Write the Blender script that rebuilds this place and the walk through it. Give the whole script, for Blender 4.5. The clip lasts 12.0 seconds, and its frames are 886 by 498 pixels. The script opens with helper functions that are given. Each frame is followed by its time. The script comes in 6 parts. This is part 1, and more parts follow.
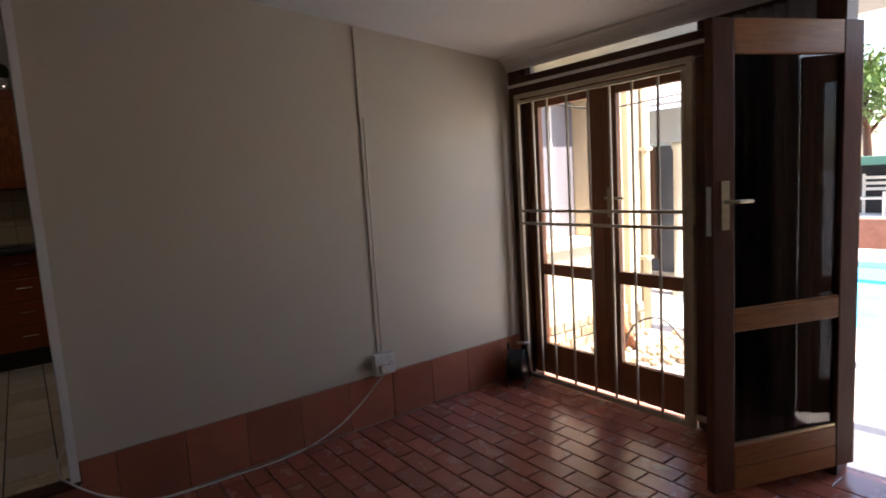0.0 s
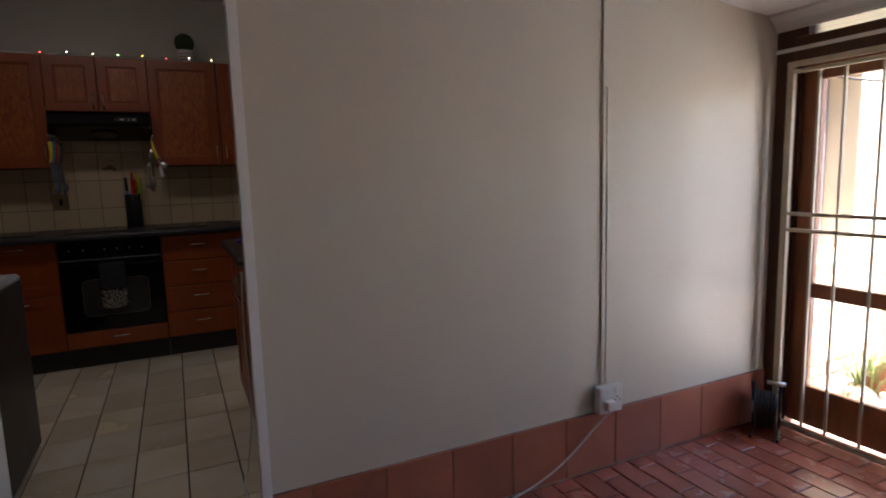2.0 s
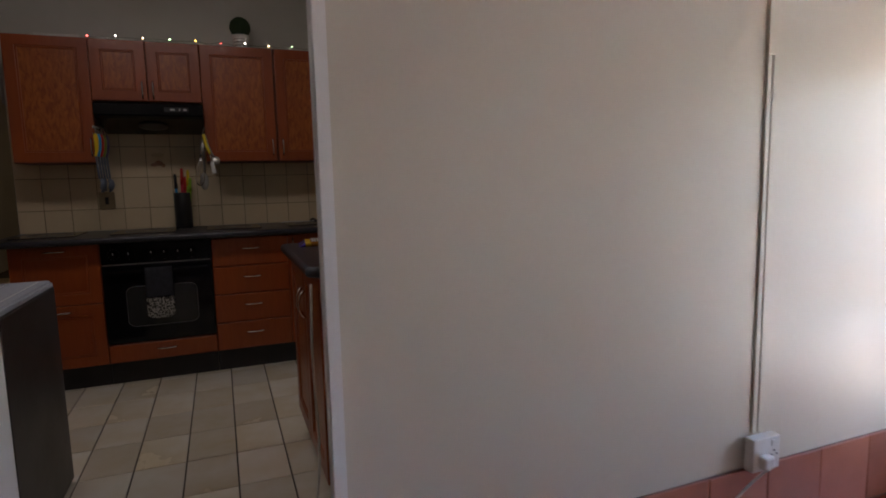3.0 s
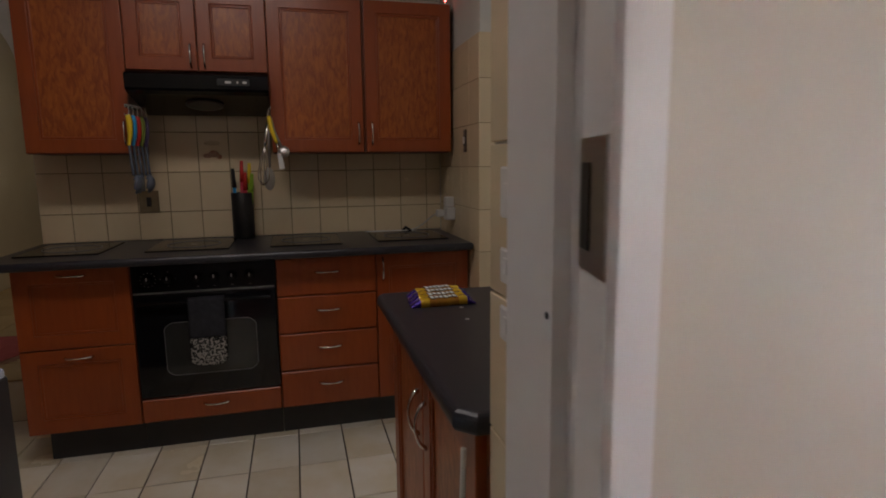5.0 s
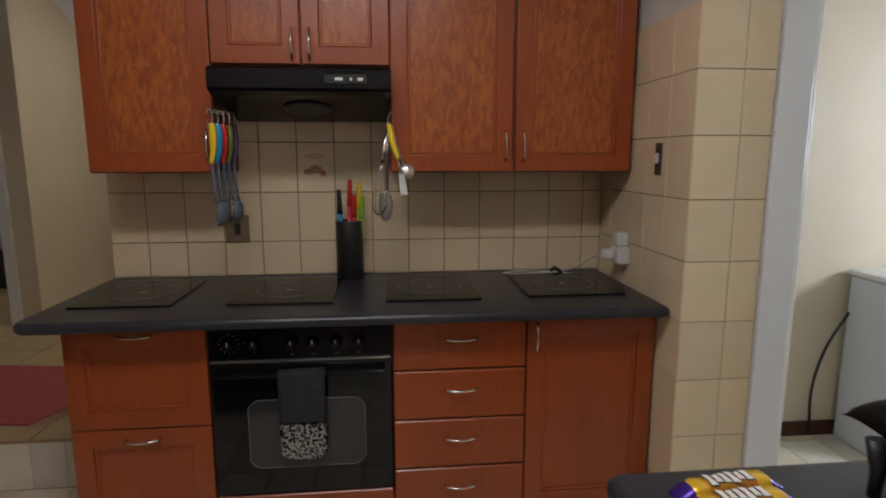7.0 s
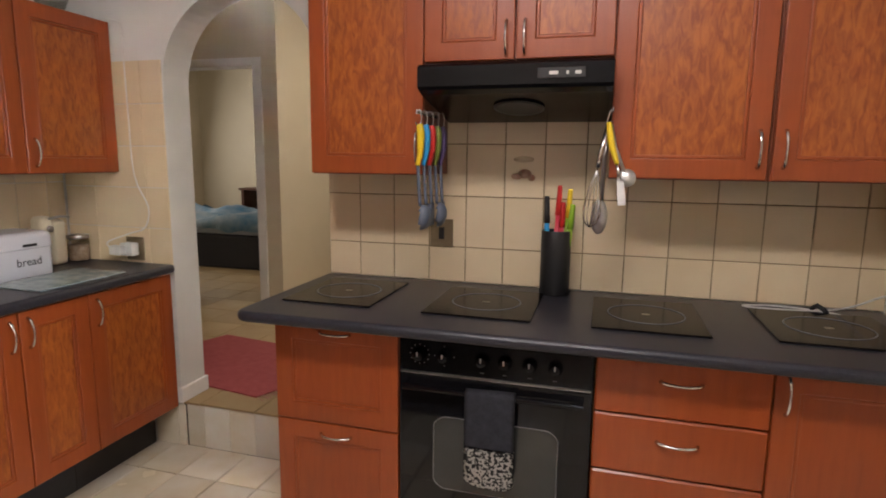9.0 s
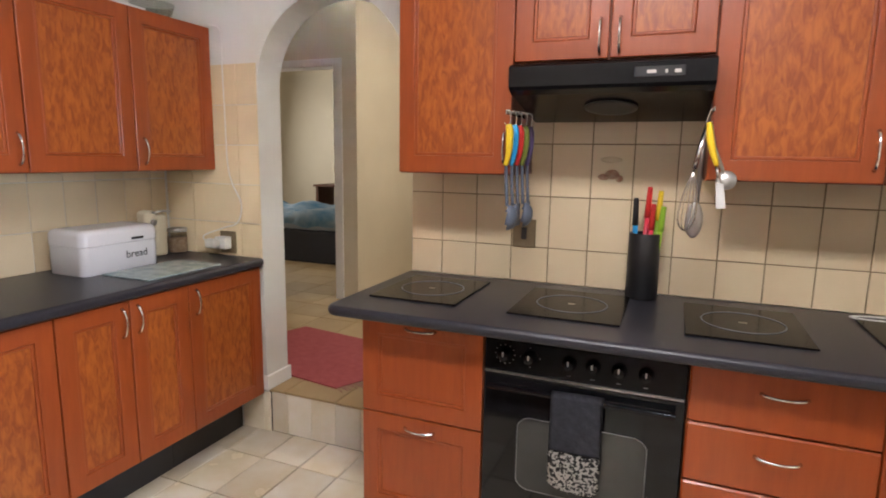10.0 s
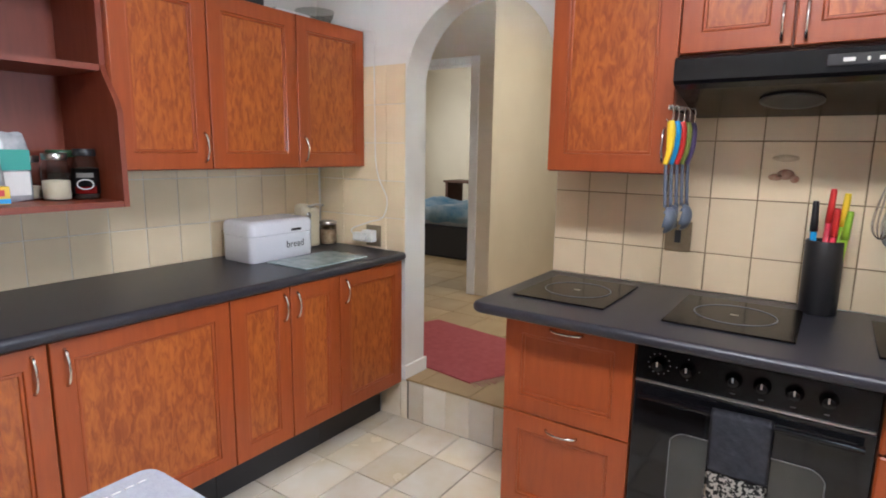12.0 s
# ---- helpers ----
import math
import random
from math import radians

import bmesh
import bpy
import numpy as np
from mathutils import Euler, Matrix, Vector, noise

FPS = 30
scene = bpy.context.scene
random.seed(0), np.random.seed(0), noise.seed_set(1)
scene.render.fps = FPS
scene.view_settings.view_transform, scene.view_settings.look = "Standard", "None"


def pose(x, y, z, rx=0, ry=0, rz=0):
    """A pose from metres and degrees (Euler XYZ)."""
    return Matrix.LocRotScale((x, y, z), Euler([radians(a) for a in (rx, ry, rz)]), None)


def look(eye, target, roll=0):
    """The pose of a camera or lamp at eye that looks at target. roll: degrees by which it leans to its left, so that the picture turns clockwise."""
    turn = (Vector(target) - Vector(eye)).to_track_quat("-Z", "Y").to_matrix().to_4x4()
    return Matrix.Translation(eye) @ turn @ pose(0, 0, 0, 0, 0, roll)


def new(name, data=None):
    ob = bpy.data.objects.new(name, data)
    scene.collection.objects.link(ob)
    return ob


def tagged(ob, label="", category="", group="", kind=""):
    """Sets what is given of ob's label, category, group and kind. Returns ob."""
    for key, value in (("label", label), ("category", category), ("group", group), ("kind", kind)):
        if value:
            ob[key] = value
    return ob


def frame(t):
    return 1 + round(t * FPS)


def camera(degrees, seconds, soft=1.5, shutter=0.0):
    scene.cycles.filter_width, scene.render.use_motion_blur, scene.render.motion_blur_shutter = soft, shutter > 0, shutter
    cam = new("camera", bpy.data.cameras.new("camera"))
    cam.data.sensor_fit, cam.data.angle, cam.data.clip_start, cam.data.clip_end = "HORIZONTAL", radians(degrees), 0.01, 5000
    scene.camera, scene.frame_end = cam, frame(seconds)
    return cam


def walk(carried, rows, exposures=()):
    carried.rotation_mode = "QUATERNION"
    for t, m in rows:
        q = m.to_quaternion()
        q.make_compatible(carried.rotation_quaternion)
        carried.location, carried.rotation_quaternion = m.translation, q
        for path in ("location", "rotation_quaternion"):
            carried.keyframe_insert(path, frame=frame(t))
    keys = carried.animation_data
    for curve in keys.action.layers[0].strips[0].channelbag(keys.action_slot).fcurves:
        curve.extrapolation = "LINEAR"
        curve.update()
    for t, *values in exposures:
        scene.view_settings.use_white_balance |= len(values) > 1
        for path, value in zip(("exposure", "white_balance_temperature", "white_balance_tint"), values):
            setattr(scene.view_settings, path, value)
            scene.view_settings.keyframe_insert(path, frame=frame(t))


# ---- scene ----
cam = camera(76.0, 12.0, soft=1.8, shutter=0.3)
# seconds, x, y, z, pitch, roll, yaw
PATH_ROWS = [
    (0.0, -0.060, -0.409, 1.400, -6.88, 3.53, -36.92),
    (0.5, -0.153, -0.236, 1.377, -6.47, 2.96, -35.19),
    (1.0, -0.221, -0.003, 1.386, -6.75, 2.49, -32.84),
    (1.5, -0.196, 0.178, 1.404, -6.88, 2.09, -28.71),
    (2.0, -0.218, 0.440, 1.421, -7.52, 1.71, -25.43),
    (2.5, -0.263, 0.694, 1.391, -6.93, 1.39, -23.36),
    (3.0, -0.255, 0.991, 1.376, -6.81, 1.37, -21.50),
    (5.0, -0.219, 2.115, 1.471, -8.39, 0.64, -14.62),
    (5.5, -0.264, 2.361, 1.487, -8.71, 0.47, -12.73),
    (6.0, -0.309, 2.593, 1.553, -8.84, 0.23, -10.49),
    (6.5, -0.328, 2.749, 1.574, -9.10, 0.12, -8.76),
    (7.0, -0.338, 2.939, 1.597, -9.23, 0.0, -5.77),
    (9.0, -0.323, 3.155, 1.591, -8.84, -0.65, 15.92),
    (9.5, -0.358, 3.147, 1.589, -8.89, -0.83, 19.08),
    (10.0, -0.396, 3.122, 1.599, -9.18, -0.89, 22.33),
    (10.5, -0.426, 3.116, 1.601, -9.40, -0.89, 25.64),
    (11.0, -0.447, 3.109, 1.609, -9.71, -0.90, 29.08),
    (11.5, -0.462, 3.098, 1.610, -9.83, -0.85, 32.04),
    (12.0, -0.483, 3.088, 1.605, -9.77, -0.89, 34.55),
]
EXPOSURES = [(0.0, 2.72, 7200, 20), (0.5, 3.24, 7200, 20), (1.0, 3.45, 6950, 20), (2.0, 3.55, 6650, 19), (3.0, 4.13, 6450, 18), (5.0, 4.8, 6600, 16), (6.0, 5.32, 6250, 13), (7.0, 5.9, 6150, 13), (9.0, 6.82, 6450, 18), (10.5, 7.38, 5950, 14), (12.0, 7.42, 5650, 13)]
walk(cam, [(t, pose(x, y, z, 90 + p, r, yw)) for t, x, y, z, p, r, yw in PATH_ROWS], EXPOSURES)

# ---- sky, sun and lamps ----
world = bpy.data.worlds.new("sky")
scene.world = world
world.use_nodes = True
wn = world.node_tree.nodes
sky = wn.new("ShaderNodeTexSky")
sky.sky_type = "NISHITA"
sky.sun_disc = False
sky.sun_elevation, sky.sun_rotation = radians(62), radians(192)
wn["Background"].inputs[1].default_value = 0.15
world.node_tree.links.new(sky.outputs[0], wn["Background"].inputs[0])


def lamp(name, kind, m, energy, colour, size=None, size_y=None, angle=None):
    data = bpy.data.lights.new(name, kind)
    data.energy, data.color = energy, colour
    if kind == "AREA":
        data.shape, data.size, data.size_y = "RECTANGLE", size, size_y or size
    if kind == "SUN":
        data.angle = angle
    ob = new(name, data)
    ob.matrix_world = m
    return ob


KF, HF, CZ = 0.197, 0.419, 1.102      # kitchen floor, hall floor, worktop
CEIL, KCEIL = 2.34, 2.80
SUN_DIR = Vector((0.03, -0.46, 0.88)).normalized()
lamp("sun", "SUN", look(SUN_DIR * 20, (0, 0, 0)), 5.0, (1.0, 0.95, 0.88), angle=radians(0.6))
lamp("kitchen_tube", "AREA", pose(-0.62, 3.58, KCEIL - 0.085), 0.265, (1.0, 0.95, 0.92), 1.1, 0.30)

# ---- materials ----
MATS = {}


def material(name, colour, rough=0.5, metal=0.0, second=None, scale=8.0, stretch=(1, 1, 1), mix=0.5, bump=0.0, bump_scale=60.0,
             island=0.0, wave=None, coat=0.0, transmission=0.0, ior=1.5, emit=None, spec=0.5, rough_var=0.08, detail=4.0, distort=0.0):
    m = bpy.data.materials.new(name)
    m.use_nodes = True
    n, l = m.node_tree.nodes, m.node_tree.links
    b = n["Principled BSDF"]
    b.inputs["Base Color"].default_value = (*colour, 1)
    b.inputs["Roughness"].default_value = rough
    b.inputs["Metallic"].default_value = metal
    b.inputs["Coat Weight"].default_value = coat
    b.inputs["Coat Roughness"].default_value = 0.15
    b.inputs["Transmission Weight"].default_value = transmission
    b.inputs["IOR"].default_value = ior
    b.inputs["Specular IOR Level"].default_value = spec
    if emit:
        b.inputs["Emission Color"].default_value = (*emit[0], 1)
        b.inputs["Emission Strength"].default_value = emit[1]
    tc = n.new("ShaderNodeTexCoord")
    mp = n.new("ShaderNodeMapping")
    mp.inputs["Scale"].default_value = stretch
    l.new(tc.outputs["Object"], mp.inputs["Vector"])
    info = n.new("ShaderNodeObjectInfo")
    vec = n.new("ShaderNodeVectorMath")
    vec.operation = "MULTIPLY_ADD"
    l.new(info.outputs["Random"], vec.inputs[0])
    vec.inputs[1].default_value = (7.3, 3.1, 5.7)
    l.new(mp.outputs[0], vec.inputs[2])
    source = vec.outputs[0]
    fac = None
    if second:
        a = n.new("ShaderNodeTexNoise")
        a.inputs["Scale"].default_value = scale
        a.inputs["Detail"].default_value = detail
        a.inputs["Roughness"].default_value = 0.6
        a.inputs["Distortion"].default_value = distort
        l.new(source, a.inputs["Vector"])
        fac = a.outputs["Fac"]
        if wave:
            wv = n.new("ShaderNodeTexWave")
            wv.wave_type, wv.bands_direction = "BANDS", wave[1]
            wv.inputs["Scale"].default_value = wave[0]
            wv.inputs["Distortion"].default_value = wave[2]
            wv.inputs["Detail"].default_value = 2.5
            wv.inputs["Detail Scale"].default_value = wave[3]
            l.new(source, wv.inputs["Vector"])
            mm = n.new("ShaderNodeMix")
            mm.inputs["Factor"].default_value = 0.45
            l.new(a.outputs["Fac"], mm.inputs["A"])
            l.new(wv.outputs["Fac"], mm.inputs["B"])
            fac = mm.outputs["Result"]
        ramp = n.new("ShaderNodeMapRange")
        ramp.inputs["From Min"].default_value, ramp.inputs["From Max"].default_value = 0.5 - mix / 2, 0.5 + mix / 2
        l.new(fac, ramp.inputs["Value"])
        cm = n.new("ShaderNodeMix")
        cm.data_type = "RGBA"
        cm.inputs["A"].default_value, cm.inputs["B"].default_value = (*colour, 1), (*second, 1)
        l.new(ramp.outputs["Result"], cm.inputs["Factor"])
        out = cm.outputs["Result"]
        if island:
            hsv = n.new("ShaderNodeHueSaturation")
            rnd = n.new("ShaderNodeMapRange")
            rnd.inputs["To Min"].default_value, rnd.inputs["To Max"].default_value = 1 - island, 1 + island
            geo = n.new("ShaderNodeNewGeometry")
            add = n.new("ShaderNodeMath")
            add.operation = "ADD"
            l.new(info.outputs["Random"], add.inputs[0])
            l.new(geo.outputs["Random Per Island"], add.inputs[1])
            fr = n.new("ShaderNodeMath")
            fr.operation = "FRACT"
            l.new(add.outputs[0], fr.inputs[0])
            l.new(fr.outputs[0], rnd.inputs["Value"])
            l.new(rnd.outputs["Result"], hsv.inputs["Value"])
            l.new(out, hsv.inputs["Color"])
            out = hsv.outputs["Color"]
        l.new(out, b.inputs["Base Color"])
        rr = n.new("ShaderNodeMapRange")
        rr.inputs["To Min"].default_value, rr.inputs["To Max"].default_value = max(0.02, rough - rough_var), min(1, rough + rough_var)
        l.new(a.outputs["Fac"], rr.inputs["Value"])
        l.new(rr.outputs["Result"], b.inputs["Roughness"])
    if bump:
        nb = n.new("ShaderNodeTexNoise")
        nb.inputs["Scale"].default_value = bump_scale
        nb.inputs["Detail"].default_value = 3
        l.new(source, nb.inputs["Vector"])
        bp = n.new("ShaderNodeBump")
        bp.inputs["Strength"].default_value = bump
        bp.inputs["Distance"].default_value = 0.004
        l.new(nb.outputs["Fac"], bp.inputs["Height"])
        l.new(bp.outputs["Normal"], b.inputs["Normal"])
    MATS[name] = m
    return m


def glass(name, tint=(1, 1, 1), amount=0.9, rough=0.0):
    """Thin clear glass: mostly straight through, with a gloss that grows towards grazing."""
    m = bpy.data.materials.new(name)
    m.use_nodes = True
    n, l = m.node_tree.nodes, m.node_tree.links
    n.remove(n["Principled BSDF"])
    t, g, mix, fr = n.new("ShaderNodeBsdfTransparent"), n.new("ShaderNodeBsdfGlossy"), n.new("ShaderNodeMixShader"), n.new("ShaderNodeLayerWeight")
    t.inputs["Color"].default_value = (*[c * amount for c in tint], 1)
    g.inputs["Roughness"].default_value = rough
    fr.inputs["Blend"].default_value = 0.5
    pw, ma = n.new("ShaderNodeMath"), n.new("ShaderNodeMath")
    pw.operation, ma.operation = "POWER", "MULTIPLY_ADD"
    pw.inputs[1].default_value = 5.0
    ma.inputs[1].default_value, ma.inputs[2].default_value = 0.7, 0.04
    l.new(fr.outputs["Facing"], pw.inputs[0])
    l.new(pw.outputs[0], ma.inputs[0])
    l.new(ma.outputs[0], mix.inputs["Fac"])
    l.new(t.outputs[0], mix.inputs[1])
    l.new(g.outputs[0], mix.inputs[2])
    l.new(mix.outputs[0], n["Material Output"].inputs["Surface"])
    return m


PAINT = material("cream_wall_paint", (0.63, 0.575, 0.475), 0.42, second=(0.585, 0.53, 0.43), scale=1.6, mix=0.8, bump=0.12, bump_scale=45)
KPAINT = material("kitchen_wall_paint", (0.66, 0.65, 0.61), 0.6, second=(0.60, 0.59, 0.55), scale=2.0, bump=0.1)
HPAINT = material("hall_wall_paint", (0.65, 0.57, 0.43), 0.6, second=(0.60, 0.52, 0.39), scale=2.0, bump=0.1)
WHITE = material("white_gloss_paint", (0.80, 0.785, 0.76), 0.35, second=(0.72, 0.70, 0.67), scale=6, mix=0.9, bump=0.05)
CEILING = material("white_ceiling_paint", (0.74, 0.72, 0.71), 0.8, second=(0.70, 0.68, 0.67), scale=3, bump=0.08)
FRAME_W = material("dark_varnished_wood", (0.095, 0.036, 0.017), 0.5, second=(0.055, 0.020, 0.010), scale=14, stretch=(6, 6, 0.7), mix=0.5, bump=0.1, spec=0.3)
LEAF_W = material("orange_varnished_wood", (0.36, 0.155, 0.045), 0.38, second=(0.23, 0.088, 0.026), scale=12, stretch=(0.8, 0.8, 7), mix=0.5, bump=0.1, spec=0.3)
GLEAF = material("brown_varnished_leaf", (0.24, 0.088, 0.034), 0.42, second=(0.15, 0.052, 0.020), scale=13, stretch=(6, 6, 0.7), mix=0.5, bump=0.1, spec=0.35)
GATE = material("beige_gate_enamel", (0.52, 0.45, 0.33), 0.4, second=(0.42, 0.35, 0.25), scale=20, mix=0.5)
CAB_FRAME = material("red_brown_cabinet_wood", (0.335, 0.069, 0.012), 0.36, second=(0.255, 0.047, 0.008), scale=9, stretch=(5, 5, 0.6), mix=0.6, bump=0.06, coat=0.15)
CAB_PANEL = material("figured_cabinet_veneer", (0.420, 0.114, 0.018), 0.36, second=(0.245, 0.049, 0.008), scale=22, stretch=(2.6, 2.6, 0.8), mix=0.32, bump=0.05, coat=0.15, detail=2.0, distort=0.7)
CAB_IN = material("cabinet_carcass", (0.20, 0.052, 0.018), 0.45, second=(0.14, 0.036, 0.012), scale=10, stretch=(5, 5, 0.6), mix=0.6)
PLINTH = material("black_plinth", (0.018, 0.017, 0.018), 0.5, second=(0.028, 0.026, 0.026), scale=12)
WORKTOP = material("charcoal_laminate_worktop", (0.019, 0.019, 0.025), 0.34, second=(0.034, 0.034, 0.042), scale=160, mix=0.5, spec=0.35, bump=0.05, bump_scale=300)
BLACK = material("black_enamel", (0.004, 0.004, 0.005), 0.24, spec=0.22)
BLACK_GLASS = material("black_oven_glass", (0.005, 0.005, 0.006), 0.07, spec=0.35)
HOB = material("dark_hob_glass", (0.006, 0.005, 0.005), 0.16, spec=0.10, second=(0.009, 0.008, 0.007), scale=30, rough_var=0.05)
RINGM = material("grey_printed_ring", (0.15, 0.147, 0.145), 0.4)
CHROME = material("chrome", (0.72, 0.71, 0.69), 0.16, metal=1.0)
STEEL = material("brushed_steel", (0.50, 0.49, 0.47), 0.32, metal=1.0)
BRASS = material("worn_brass", (0.48, 0.40, 0.26), 0.38, metal=0.8, second=(0.30, 0.24, 0.15), scale=30)
WTILE = material("beige_glazed_wall_tile", (0.73, 0.605, 0.41), 0.22, second=(0.67, 0.545, 0.355), scale=5, mix=0.8, island=0.05, bump=0.03, bump_scale=20)
GROUT = material("brown_grout", (0.22, 0.15, 0.08), 0.9, second=(0.14, 0.095, 0.05), scale=30)
FTILE = material("cream_floor_tile", (0.80, 0.77, 0.69), 0.25, second=(0.64, 0.53, 0.33), scale=2.6, mix=0.5, island=0.14, bump=0.04, bump_scale=25)
HTILE = material("tan_hall_floor_tile", (0.40, 0.29, 0.15), 0.6, second=(0.31, 0.21, 0.10), scale=4, mix=0.7, island=0.12, bump=0.04)
FGROUT = material("dark_floor_grout", (0.05, 0.036, 0.022), 0.9, second=(0.03, 0.022, 0.014), scale=30)
BRICK = material("polished_red_clay_paver", (0.41, 0.140, 0.092), 0.26, second=(0.29, 0.090, 0.060), scale=9, mix=0.6, island=0.22, bump=0.14, bump_scale=40, coat=0.1)
BGROUT = material("dusty_mortar", (0.26, 0.17, 0.13), 0.9, second=(0.06, 0.030, 0.022), scale=5, mix=0.3)
SKIRT = material("terracotta_skirting_tile", (0.42, 0.150, 0.090), 0.36, second=(0.31, 0.100, 0.060), scale=4, mix=0.6, island=0.12, bump=0.06)
PLASTIC_W = material("white_plastic", (0.68, 0.67, 0.64), 0.35, second=(0.62, 0.60, 0.56), scale=30)
PLASTIC_B = material("black_plastic", (0.014, 0.014, 0.015), 0.38)
RUBBER = material("black_cable_rubber", (0.012, 0.012, 0.013), 0.55)
OUT_WALL = material("cream_outdoor_plaster", (0.58, 0.51, 0.385), 0.85, second=(0.52, 0.455, 0.335), scale=3, bump=0.2)
STONE = material("pale_cladding_stone", (0.40, 0.33, 0.235), 0.8, second=(0.28, 0.22, 0.15), scale=8, island=0.25, bump=0.4)
PAVE = material("pale_concrete_paving", (0.50, 0.475, 0.45), 0.85, second=(0.42, 0.40, 0.375), scale=3, mix=0.7, bump=0.2)
GLASS = glass("clear_pane_glass", amount=0.91)
SMOKE = glass("dusty_door_glass", (0.72, 0.74, 0.80), 0.55)
STILE = material("dark_stained_stile", (0.135, 0.054, 0.027), 0.45, second=(0.085, 0.033, 0.017), scale=14, stretch=(6, 6, 0.7), mix=0.5, bump=0.08, spec=0.2)
JARGLASS = glass("jar_glass", (0.95, 0.97, 0.96), 0.88)

# ---- mesh helpers ----
ORG = {}
ROOM = Vector((0.013, -0.045, 0))     # origin of the room with the glazed doors
HERE = [ROOM]


def box(bm, x0, y0, z0, x1, y1, z1, bev=0.0, seg=1):
    v = bmesh.ops.create_cube(bm, size=1, matrix=Matrix.LocRotScale(((x0 + x1) / 2, (y0 + y1) / 2, (z0 + z1) / 2), None,
                                                                  (abs(x1 - x0), abs(y1 - y0), abs(z1 - z0))))["verts"]
    if bev:
        edges = list({e for q in v for e in q.link_edges})
        bmesh.ops.bevel(bm, geom=edges, offset=bev, segments=seg, profile=0.5, affect="EDGES")
    return bm


def boxed(*a, **k):
    return box(bmesh.new(), *a, **k)


def prism(bm, poly, axis, a, b):
    """A polygon of (u, v) pairs pushed along an axis: x takes (y, z), y takes (x, z), z takes (x, y)."""
    def at(u, v, w):
        return {"x": (w, u, v), "y": (u, w, v), "z": (u, v, w)}[axis]
    lo, hi = [bm.verts.new(at(u, v, a)) for u, v in poly], [bm.verts.new(at(u, v, b)) for u, v in poly]
    faces = [bm.faces.new(lo), bm.faces.new(hi[::-1])]
    for i in range(len(poly)):
        j = (i + 1) % len(poly)
        faces.append(bm.faces.new((lo[j], lo[i], hi[i], hi[j])))
    bmesh.ops.recalc_face_normals(bm, faces=faces)
    return bm


def tube(bm, pts, r, sides=8, taper=None):
    pts = [Vector(p) for p in pts]
    rings, up = [], Vector((0.13, 0.31, 0.94))
    for i, p in enumerate(pts):
        d = (pts[min(i + 1, len(pts) - 1)] - pts[max(i - 1, 0)]).normalized()
        s = d.cross(up)
        if s.length < 1e-3:
            s = d.cross(Vector((1, 0, 0)))
        s.normalize()
        u = s.cross(d)
        rr = r * (taper(i / (len(pts) - 1)) if taper else 1)
        rings.append([bm.verts.new(p + rr * (math.cos(2 * math.pi * k / sides) * s + math.sin(2 * math.pi * k / sides) * u)) for k in range(sides)])
    for a, b in zip(rings, rings[1:]):
        for k in range(sides):
            f = bm.faces.new((a[k], a[(k + 1) % sides], b[(k + 1) % sides], b[k]))
            f.smooth = True
    bm.faces.new(rings[0][::-1]), bm.faces.new(rings[-1])
    return bm


def lathe(bm, profile, at=(0, 0, 0), sides=24, m=None):
    """Turns (radius, height) pairs round an upright axis at a place, or round z of the pose m."""
    m = m or Matrix.Translation(at)
    rings = [[bm.verts.new(m @ Vector((r * math.cos(2 * math.pi * k / sides), r * math.sin(2 * math.pi * k / sides), z))) for k in range(sides)] for r, z in profile]
    for a, b in zip(rings, rings[1:]):
        for k in range(sides):
            f = bm.faces.new((a[k], a[(k + 1) % sides], b[(k + 1) % sides], b[k]))
            f.smooth = True
    bm.faces.new(rings[0][::-1]), bm.faces.new(rings[-1])
    return bm


def curve_pts(ctrl, steps=10):
    """A smooth line through the control points."""
    c = [Vector(p) for p in ctrl]
    c = [c[0] * 2 - c[1]] + c + [c[-1] * 2 - c[-2]]
    out = []
    for i in range(1, len(c) - 2):
        for k in range(steps):
            t = k / steps
            a, b, d, e = c[i - 1], c[i], c[i + 1], c[i + 2]
            out.append(0.5 * (2 * b + (d - a) * t + (2 * a - 5 * b + 4 * d - e) * t * t + (3 * b - a - 3 * d + e) * t ** 3))
    return out + [c[-2]]


def thing(name, at, label, category, group="", kind="", turn=None):
    ob = new(name)
    ob.empty_display_size = 0.05
    ob.location = Vector(at) + HERE[0]
    if turn is not None:
        ob.rotation_euler = turn
    ORG[ob] = None if turn is not None else Vector(at)
    return tagged(ob, label, category, group, kind)


def part(name, bm, mat, parent=None, label="", smooth=False):
    """Links a bmesh as one mesh object under a thing or a part. Places are world places, or local ones under a turned thing."""
    if parent is not None and ORG[parent] is not None:
        bmesh.ops.translate(bm, verts=bm.verts, vec=-ORG[parent])
    data = bpy.data.meshes.new(name)
    if smooth:
        for f in bm.faces:
            f.smooth = True
    bm.to_mesh(data)
    bm.free()
    for m in (mat if isinstance(mat, (list, tuple)) else [mat]):
        data.materials.append(m)
    ob = new(name, data)
    if parent is not None:
        ob.parent = parent
        ORG[ob] = ORG[parent]
    else:
        ORG[ob] = Vector((0, 0, 0))
        ob.location = HERE[0]
    return tagged(ob, label)


def solid(name, bm, mat, label, category, kind="", group="", smooth=False):
    return tagged(part(name, bm, mat, None, smooth=smooth), label, category, group, kind)


def structure(name, bm, mat, label, category="wall", smooth=False):
    return solid(name, bm, mat, label, category, "structure", smooth=smooth)


TILE_MESH = {}


